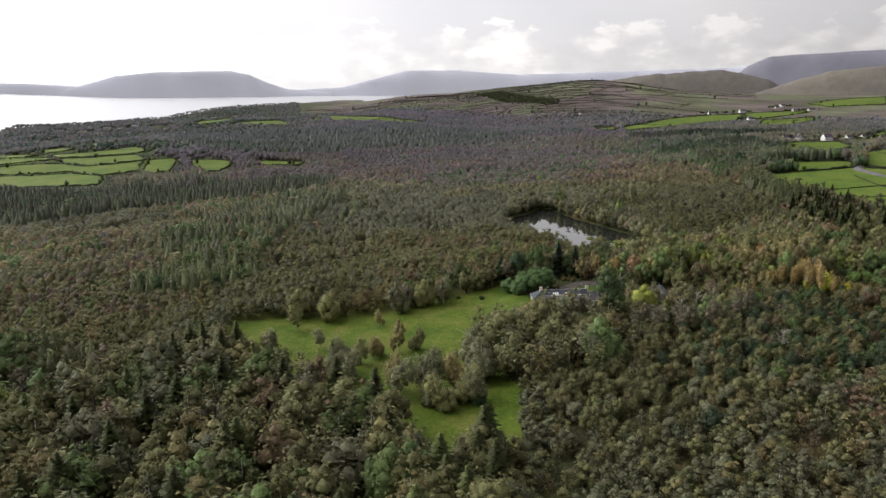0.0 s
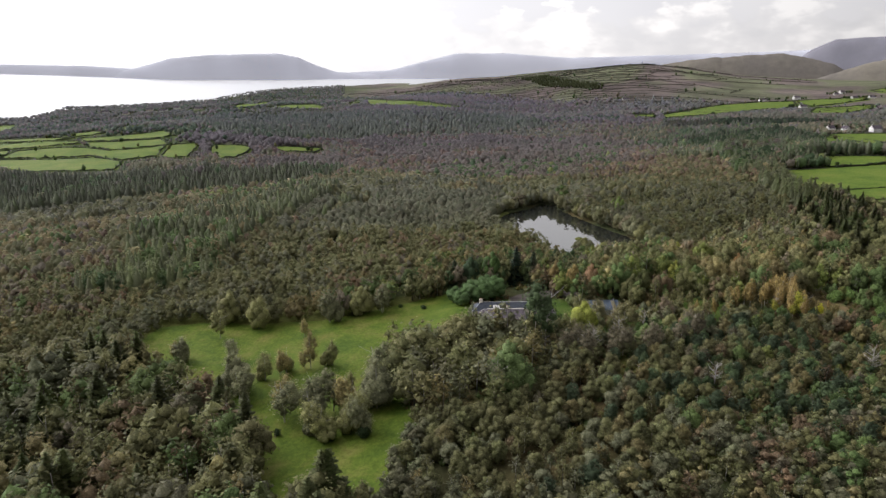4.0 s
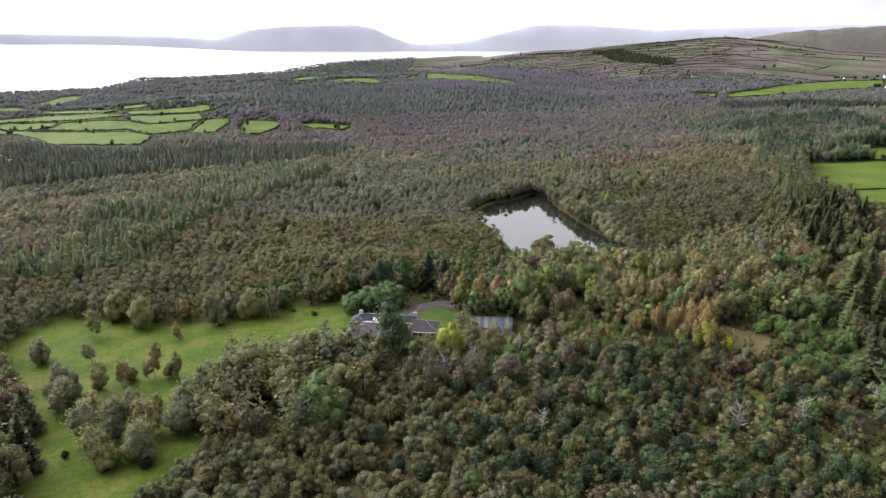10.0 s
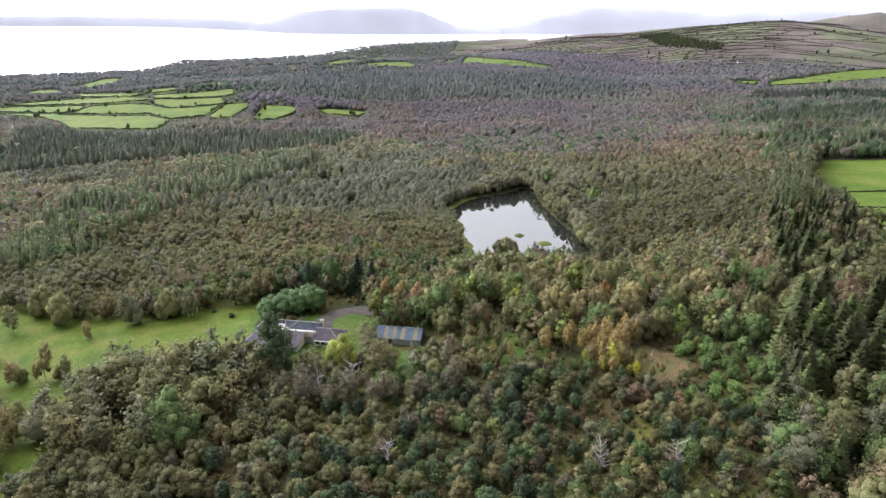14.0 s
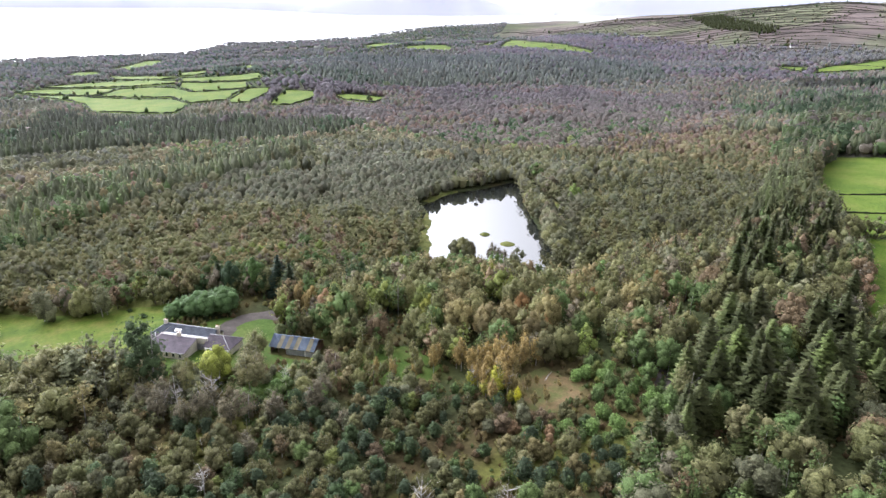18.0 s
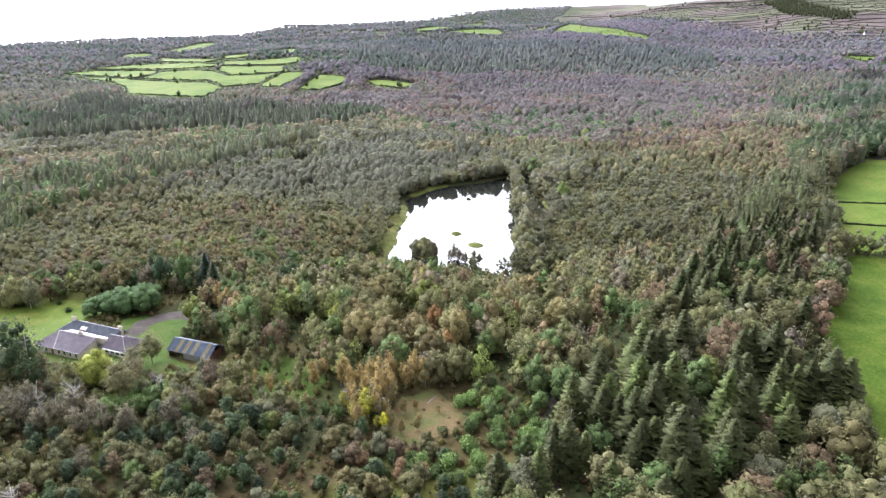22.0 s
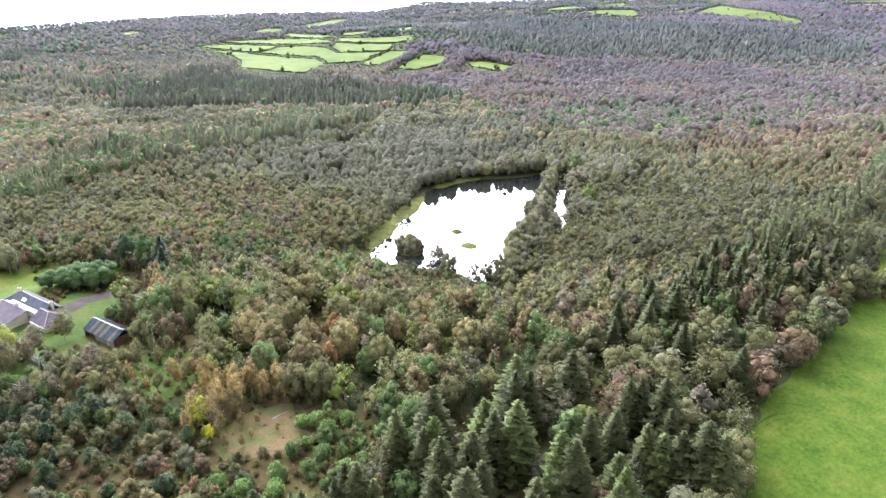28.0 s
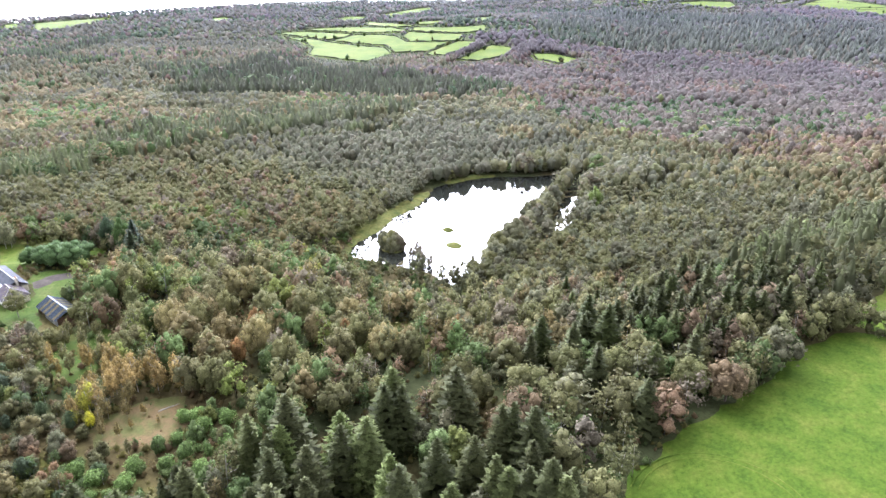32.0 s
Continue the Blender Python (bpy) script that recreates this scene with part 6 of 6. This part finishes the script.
patch("reed_bank", [(96, 445), (88, 447), (80, 458), (77, 470), (71, 478), (67, 492), (64, 502), (58, 520), (57, 530), (60, 526), (67, 516), (72, 508), (78, 486), (87, 470), (92, 453)], REED, "yellow-green reed bank along the pond", "reeds", lift=0.5, cell=1.2, wobble=2.2)
patch("reed_bank", [(50, 550), (50, 566), (57, 580), (62, 584), (62, 577), (57, 566), (55, 552)], REED, "grassy reed bank at the pond's far end", "reeds", lift=0.5, cell=1.4, wobble=1.2)
patch("reed_bank", [(136, 578), (150, 562), (160, 535), (154, 532), (147, 556), (135, 576)], REED, "reeds along the narrow arm of the pond", "reeds", lift=0.5, cell=1.4, wobble=1.2)


def islet(x, y, r):
    n, rings = 20, 5
    v, f = [], []
    for j in range(rings):
        s = j / (rings - 1)
        for i in range(n):
            a = i / n * 2 * math.pi
            k = r * (1 - s) * (0.85 + 0.3 * float(value_noise(math.cos(a) * 2 + x, math.sin(a) * 2 + y, 1.0, 3)))
            v.append((x + math.cos(a) * k * 1.2, y + math.sin(a) * k, POND_Z - 0.3 + 1.7 * math.sin(s * math.pi / 2)))
    for j in range(rings - 1):
        for i in range(n):
            f.append((j * n + i, j * n + (i + 1) % n, (j + 1) * n + (i + 1) % n, (j + 1) * n + i))
    tagged(new("islet", mesh_of("islet", v, f, [REED], smooth=True)), "small round tussock island in the pond", "island", "pond islets")


for spot in islets:
    islet(*spot)
place("shrub", 126, 485, 3.2, (0.1, 0.12, 0.04), "low green bush on the pond's islet", 1.0, group="islet bushes")

# fallen pale log in the clearing
bm = bmesh.new()
v, q = limb([(0, 0, 0.15), (2.5, 0.3, 0.2), (6, 0.2, 0.35)], [0.17, 0.14, 0.05], 8)
vs = [bm.verts.new(c) for c in v]
for fc in q:
    bm.faces.new([vs[i] for i in fc])
log = part("fallen_log", bm, PALE_BARK)
log.matrix_world = pose(185, 311, float(height(185, 311)) + 0.25, 0, 0, 80)
tagged(log, "pale barkless log fallen on the bare clearing", "log")
patch("forest_track", [(215, 332), (220, 330), (224, 318), (227, 306), (230, 290), (226, 290), (222, 305), (219, 317)], GRAVEL, "grey forest track under the trees", "track", lift=0.3, cell=1.5, wobble=0.4)


# ---- hedges, far woods and far houses ----
def hedgerow(name, outlines, gap, tall, label, detail=3, share=0.8, tints=(1, 5, 7)):
    xs, ys = [], []
    for o in outlines:
        for (x0, y0), (x1, y1) in zip(o, o[1:]):
            n = max(1, int(math.hypot(x1 - x0, y1 - y0) / gap))
            t = np.arange(n) / n
            xs.append(x0 + (x1 - x0) * t + RNG.normal(size=n) * gap * 0.12)
            ys.append(y0 + (y1 - y0) * t + RNG.normal(size=n) * gap * 0.15)
    x, y = np.concatenate(xs), np.concatenate(ys)
    k = RNG.uniform(size=len(x)) < share
    x, y = x[k], y[k]
    big = np.where(RNG.uniform(size=len(x)) < 0.06, 2.0, 1.0)
    scatter(name, "willow", detail, x, y, RNG.uniform(tall[0], tall[1], len(x)) * big, TINTS[RNG.choice(tints, len(x))] * RNG.uniform(0.8, 1.2, (len(x), 1)), label, np.full(len(x), 1.6))


def hedge_bank(name, outlines, wide, tall, tint, label, stride=9.0):
    """Unbroken uneven hedge banks along lines in plan, one mesh."""
    V, Q, C, n = [], [], [], 0
    for o in outlines:
        P = np.array(o, float)
        seg = np.hypot(*np.diff(P, axis=0).T)
        run = np.r_[0, np.cumsum(seg)]
        s = np.linspace(0, run[-1], max(3, int(run[-1] / stride)))
        x, y = np.interp(s, run, P[:, 0]), np.interp(s, run, P[:, 1])
        x, y = x + RNG.normal(size=len(s)) * wide * 0.25, y + RNG.normal(size=len(s)) * wide * 0.25
        tx, ty = np.gradient(x), np.gradient(y)
        m = np.hypot(tx, ty) + 1e-9
        nx, ny = -ty / m, tx / m
        h = tall * RNG.uniform(0.45, 1.3, len(s)) * np.where(RNG.uniform(size=len(s)) < 0.12, 0.15, 1.0)
        z = height(x, y) + 0.6
        for k, up in ((-1.0, -1.2), (-0.75, 0.7), (0.0, 1.0), (0.75, 0.7), (1.0, -1.2)):
            w = wide * 0.5 * k * RNG.uniform(0.7, 1.2, len(s))
            V.append(np.stack([x + nx * w, y + ny * w, z + np.where(up > 0, h * up, up)], 1))
        i = n + np.arange(5 * len(s)).reshape(5, len(s))
        Q.append(np.stack([i[:-1, :-1], i[:-1, 1:], i[1:, 1:], i[1:, :-1]], -1).reshape(-1, 4))
        n += 5 * len(s)
    V = np.concatenate(V)
    C = np.array(tint) * RNG.uniform(0.75, 1.25, (len(V), 1))
    tagged(new(name, mesh_of(name, V, np.concatenate(Q), [LOW_CONTRAST_LEAF], tint=C, smooth=True)), label, "hedges", kind="stuff")


DARK_HEDGE = (0.055, 0.066, 0.04)
hedge_bank("west_hedge_bank", [f + f[:1] for f in WEST_FIELDS + SHORE_FIELDS[:6]], 2.6, 1.9, DARK_HEDGE, "dark hedge banks round the small west fields", 5.0)
hedge_bank("hill_hedge_bank", [f + f[:1] for f in MOOR_FIELDS[:4] + SHORE_FIELDS[6:]], 6.0, 3.5, DARK_HEDGE, "hedge banks round the far hill fields")
hedge_bank("east_hedge_bank", [f + f[:1] for f in EAST_FIELDS], 4.0, 2.4, DARK_HEDGE, "hedge banks round the eastern fields", 7.0)
strips = []
for f in EAST_FIELDS[:3] + EAST_FIELDS[4:5] + EAST_FIELDS[7:8]:
    c = np.array(f, float)
    for t in (0.33, 0.66):
        p, q = c[0] + (c[1] - c[0]) * t, c[-2] + (c[-3] - c[-2]) * t
        strips.append([tuple(p), tuple((p + q) / 2 + (4, -3)), tuple(q)])
hedge_bank("field_wall", strips, 2.5, 1.6, DARK_HEDGE, "dark stone walls and hedges dividing the eastern fields", 7.0)
hedgerow("west_hedgerow", [f + f[:1] for f in WEST_FIELDS + SHORE_FIELDS[:6]], 11, (2.0, 4.4), "bushy trees in the hedges of the west fields", 3, 0.6, (1, 7, 7))
hedgerow("moor_hedgerow", [f + f[:1] for f in MOOR_FIELDS[:4] + SHORE_FIELDS[6:]], 14, (3, 5), "trees in the hedges of the far hill fields")
hedgerow("east_hedgerow", [f + f[:1] for f in EAST_FIELDS], 8, (1.8, 4.6), "trees in the hedges of the eastern fields", 3, 0.7, (1, 7, 7))
hedgerow("wood_edge", [[(280, 312), (281, 405), (285, 430), (291, 462), (294, 500)]], 4.5, (3.5, 6.5), "low boughs and bushes along the pasture's edge", 1, 0.9, (1, 5, 7, 7))
hedge_bank("pasture_wall", [[(303, 552), (400, 575), (530, 600)], [(302, 600), (400, 628), (530, 655)], [(400, 527), (408, 575), (402, 628), (420, 700)]], 0.9, 0.7, DARK_HEDGE, "low overgrown wall across the pasture", 3.0)
hedgerow("field_hedge", [[(300, 505), (420, 527), (540, 548)]], 2.2, (1.4, 2.6), "low thorn hedge between two pastures", 1, 0.9)
lines = []
for i in range(26):
    d0 = 1990 + i * 56 + RNG.uniform(-14, 14)
    a0, a1 = -10 + RNG.uniform(-1, 9), 15 + RNG.uniform(-12, 10)
    lines.append([(math.sin(math.radians(a)) * (d0 + a * 26), math.cos(math.radians(a)) * (d0 + a * 26 + 12 * math.sin(a * 1.3 + i))) for a in np.linspace(a0, a1, 12)])
for i in range(22):
    d0, a0 = 1960 + i * 52 + RNG.uniform(-16, 16), RNG.uniform(2, 9)
    lines.append([(math.sin(math.radians(a)) * (d0 - (a - 8) * 14), math.cos(math.radians(a)) * (d0 - (a - 8) * 14 + 16 * math.sin(a * 0.9 + i))) for a in np.linspace(a0, a0 + RNG.uniform(5, 13), 10)])
for i in range(12):
    a, d0 = RNG.uniform(-7, 21), RNG.uniform(2000, 2900)
    lines.append([(math.sin(math.radians(a + k * 0.9)) * (d0 + k * 150), math.cos(math.radians(a + k * 0.9)) * (d0 + k * 150)) for k in (0, 0.5, 1.0)])
hedge_bank("moor_wall_bank", lines, 3.2, 1.2, (0.07, 0.064, 0.054), "dark overgrown walls along and down the moor", 12.0)
hedgerow("moor_wall_scrub", lines, 24, (3.5, 7), "scattered thorn trees along the old moor walls", 3, 0.6, (4, 7, 7))
gx, gy = [a.ravel() for a in np.meshgrid(np.arange(140, 420, 11), np.arange(2330, 3000, 12))]
s = inside([(151, 2978), (244, 2966), (412, 2425), (380, 2345), (249, 2531)], gx, gy)
scatter("moor_plantation", "spruce", 3, gx[s] + RNG.normal(size=s.sum()) * 3, gy[s] + RNG.normal(size=s.sum()) * 3, RNG.uniform(10, 14, s.sum()), TINTS[np.full(s.sum(), 8)] * 0.55, "dark conifer plantation on the moor", np.full(s.sum(), 2.2))


def far_house(x, y, turn, length, width, wall, roof, storeys=1):
    """A small far house: walls with gables, roof slabs, windows, a chimney."""
    h = tagged(new("far_house"), "small pale far-off house with a dark roof", "house", "far houses")
    h.matrix_world = pose(x, y, float(height(x, y)) + 0.4, 0, 0, turn)
    eave = 2.6 * storeys + 0.4
    top = eave + width * 0.42
    bm = prism([(0, 0, eave), (length, 0, eave), (length, width, eave), (0, width, eave)], eave + 2.5)
    for u in (0, length):
        bm.faces.new([bm.verts.new(c) for c in ((u, 0, eave), (u, width, eave), (u, width / 2, top))])
    part("wall", bm, wall, h)
    for a, b in ((-0.4, width / 2), (width + 0.4, width / 2)):
        pts = [(-0.3, a, eave - 0.2), (length + 0.3, a, eave - 0.2), (length + 0.3, b, top + 0.1), (-0.3, b, top + 0.1)]
        part("roof", prism(pts if a < 0 else pts[::-1], 0.2), roof, h)
    for s in range(storeys):
        for u in np.arange(1.2, length - 1.5, 2.8):
            part("window", boxes((u, u + 1.1, -0.04, 0.0, 0.9 + s * 2.6, 2.2 + s * 2.6)), GLASS, h)
    part("chimney", boxes((0.5, 1.4, width / 2 - 0.4, width / 2 + 0.4, top - 0.5, top + 1.2)), wall, h)


for x, y, turn, l, w, st in HOUSES:
    far_house(x, y, turn, l, w, RENDER_WALL if (x * 7 + l) % 3 == 0 else WHITE, SLATE, st)
patch("road", [(626, 1050), (620, 1030), (560, 925), (492, 829), (448, 746), (440, 690), (446, 688), (455, 745), (499, 826), (567, 920), (628, 1028), (634, 1048)], TARMAC, "narrow grey country road between fields", "road", lift=1.6, cell=4.0, wobble=0.3)

# bracken and brambles on open ground
gx, gy = [a.ravel() for a in np.meshgrid(np.arange(20, 292, 2.9), np.arange(190, 420, 2.9))]
gx, gy = gx + RNG.uniform(-1, 1, gx.size), gy + RNG.uniform(-1, 1, gy.size)
k = (value_noise(gx, gy, 9, 33) > 0.25) & (RNG.uniform(size=gx.size) < 0.85)
for poly in (LAWN_EDGE, GARDEN, GARDEN_SOUTH, DRIVE, FIELD_NEAR):
    k &= ~inside(poly, gx, gy)
k &= (gy > 235 + 0.9 * (gx - 200)) & (away([(43, 296), (80, 300)], gx, gy, False) > 14) & (away([(88, 308), (104, 310)], gx, gy, False) > 8)
k &= ~((inside(CLEARING, gx, gy) | inside(GLADE, gx, gy)) & (RNG.uniform(size=gx.size) < 0.5))
gx, gy = gx[k], gy[k]
shade = np.array(((0.15, 0.105, 0.055), (0.16, 0.15, 0.05), (0.10, 0.14, 0.05), (0.17, 0.135, 0.06)))[RNG.integers(0, 4, gx.size)]
scatter("bracken", "shrub", 3, gx, gy, RNG.uniform(0.8, 2.6, gx.size) * np.where(inside(CLEARING, gx, gy), 0.4, 1.0), shade * RNG.uniform(0.7, 1.1, (gx.size, 1)), "rusty bracken and green bramble between the trees", np.full(gx.size, 1.25))
patch("front_grass", [(38, 292), (44, 281), (60, 280), (78, 283), (92, 271), (108, 273), (113, 286), (107, 298), (98, 304), (86, 304), (80, 304), (70, 300), (56, 296), (44, 293)], GARDEN_GRASS, "garden grass along the house front", "lawn", lift=0.22, cell=1.5, wobble=0.8)
hedgerow("pond_thicket", [[(50, 556), (50, 580), (74, 606), (90, 634), (112, 629), (124, 602), (140, 581), (161, 540)], [(48, 562), (46, 588), (72, 614), (88, 642), (116, 636)]], 3.0, (4, 8), "dense willow thicket round the pond's far end", 1, 0.95, (0, 1, 4, 5))

# shrubs and small trees round the south garden
for x, y, h, k, shade in ((84, 270, 6, "willow", (0.13, 0.14, 0.07)), (88, 272, 7, "birch", (0.15, 0.13, 0.075)), (84, 278, 5, "willow", (0.14, 0.16, 0.06)), (92, 268, 5.5, "willow", (0.12, 0.13, 0.08)), (104, 270, 5, "willow", (0.13, 0.14, 0.085)),
                          (110, 275, 5, "shrub", (0.11, 0.17, 0.05)), (107, 281, 4, "shrub", (0.10, 0.16, 0.05)), (80, 272, 11, "birch", (0.15, 0.14, 0.07)), (60, 271, 13, "birch", (0.15, 0.14, 0.075)), (53, 270, 13, "birch", (0.16, 0.15, 0.08)), (47, 272, 12, "birch", (0.15, 0.14, 0.08)), (74, 276, 10.5, "birch", (0.14, 0.14, 0.07)), (66, 274, 12, "birch", (0.15, 0.135, 0.075)), (100, 289, 4.5, "willow", (0.13, 0.13, 0.08)), (99, 268, 7, "birch", (0.16, 0.14, 0.085))):
    place(k, x, y, h, shade, {"willow": "small willow at the garden's edge", "birch": "thin fading birch at the garden's edge", "shrub": "bright green garden bush"}[k], 1.15, group="garden trees")

# low rounded willows between the wood and the near end of the pond
gx, gy = [a.ravel() for a in np.meshgrid(np.arange(62, 190, 4.6), np.arange(385, 470, 4.6))]
gx, gy = gx + RNG.uniform(-1.3, 1.3, gx.size), gy + RNG.uniform(-1.3, 1.3, gy.size)
k = ~inside(POND, gx, gy) & (away(POND, gx, gy) > 3.5) & (RNG.uniform(size=gx.size) < 0.8) & (gy < 470 - 0.1 * gx)
gx, gy = gx[k], gy[k]
shade = TINTS[RNG.choice((0, 1, 1, 2, 5, 6), gx.size)] * RNG.uniform(0.85, 1.2, (gx.size, 1))
scatter("pond_willow_scrub", "willow", 5, gx, gy, RNG.uniform(3.2, 6.0, gx.size), shade, "low rounded willow scrub before the pond", np.full(gx.size, 1.5))

# bright brambles and sallows beside the clearing
for i in range(34):
    x, y = 194 + RNG.uniform(0, 30), 281 + RNG.uniform(0, 46)
    if not inside(CLEARING, np.array([x]), np.array([y]))[0]:
        place("shrub", x, y, RNG.uniform(2.6, 5.0), np.array((0.115, 0.175, 0.052)) * RNG.uniform(0.7, 1.2), "bright green bramble thicket by the clearing", 1.0, "bramble_bush", group="brambles", detail=0)


def ribbon(name, points, width, mat, label, category, lift=0.27):
    """A narrow worn strip on the ground along a curved line."""
    P = np.array(points, float)
    run = np.r_[0, np.cumsum(np.hypot(*np.diff(P, axis=0).T))]
    s = np.linspace(0, run[-1], int(run[-1] / 1.2))
    x, y = np.interp(s, run, P[:, 0]), np.interp(s, run, P[:, 1])
    for _ in range(6):
        x[1:-1], y[1:-1] = (x[:-2] + 2 * x[1:-1] + x[2:]) / 4, (y[:-2] + 2 * y[1:-1] + y[2:]) / 4
    tx, ty = np.gradient(x), np.gradient(y)
    m = np.hypot(tx, ty)
    wob = width * RNG.uniform(0.7, 1.2, len(s))
    rows = [np.stack([x - ty / m * w, y + tx / m * w, height(x - ty / m * w, y + tx / m * w) + lift + (0.1 if k == 1 else 0.0)], 1) for k, w in enumerate((-wob / 2, wob * 0, wob / 2))]
    V = np.concatenate(rows)
    i = np.arange(len(V)).reshape(3, len(s))
    Q = np.stack([i[:-1, :-1], i[:-1, 1:], i[1:, 1:], i[1:, :-1]], -1).reshape(-1, 4)
    tagged(new(name, mesh_of(name, V, Q, [mat], smooth=True)), label, category, kind="structure")


ARC = (312, 388, 19, 0.7, 3.5)      # centre, radius, from and to
for off in (0.0, 1.9):
    arc = [(ARC[0] + (ARC[2] + off) * math.cos(a), ARC[1] + (ARC[2] + off) * math.sin(a)) for a in np.linspace(ARC[3], ARC[4], 30)]
    ribbon("wheel_track", arc, 0.4, LAWN, "faint curved wheel mark in the pasture", "track")

# trees sheltering the far houses, and single trees in the far fields
hx, hy = [], []
for x, y, t, l, w, st in HOUSES:
    a, r = RNG.uniform(0, 2 * math.pi, 9), RNG.uniform(16, 34, 9)
    hx.append(x + l / 2 + np.cos(a) * r)
    hy.append(y + np.abs(np.sin(a)) * r * 0.8 + 8)
for f in WEST_FIELDS + EAST_FIELDS:
    q = np.array(f, float)
    k = RNG.integers(0, len(q), 2)
    m = q.mean(0) + (q[k] - q.mean(0)) * RNG.uniform(0.6, 0.95, (2, 1))
    hx.append(m[:, 0])
    hy.append(m[:, 1])
hx, hy = np.concatenate(hx), np.concatenate(hy)
scatter("shelter_trees", "oak", 2, hx, hy, RNG.uniform(5, 9, hx.size), TINTS[RNG.choice((1, 5, 7, 7), hx.size)] * RNG.uniform(0.6, 0.9, (hx.size, 1)), "round dark trees beside far houses and in the fields", np.full(hx.size, 1.4))
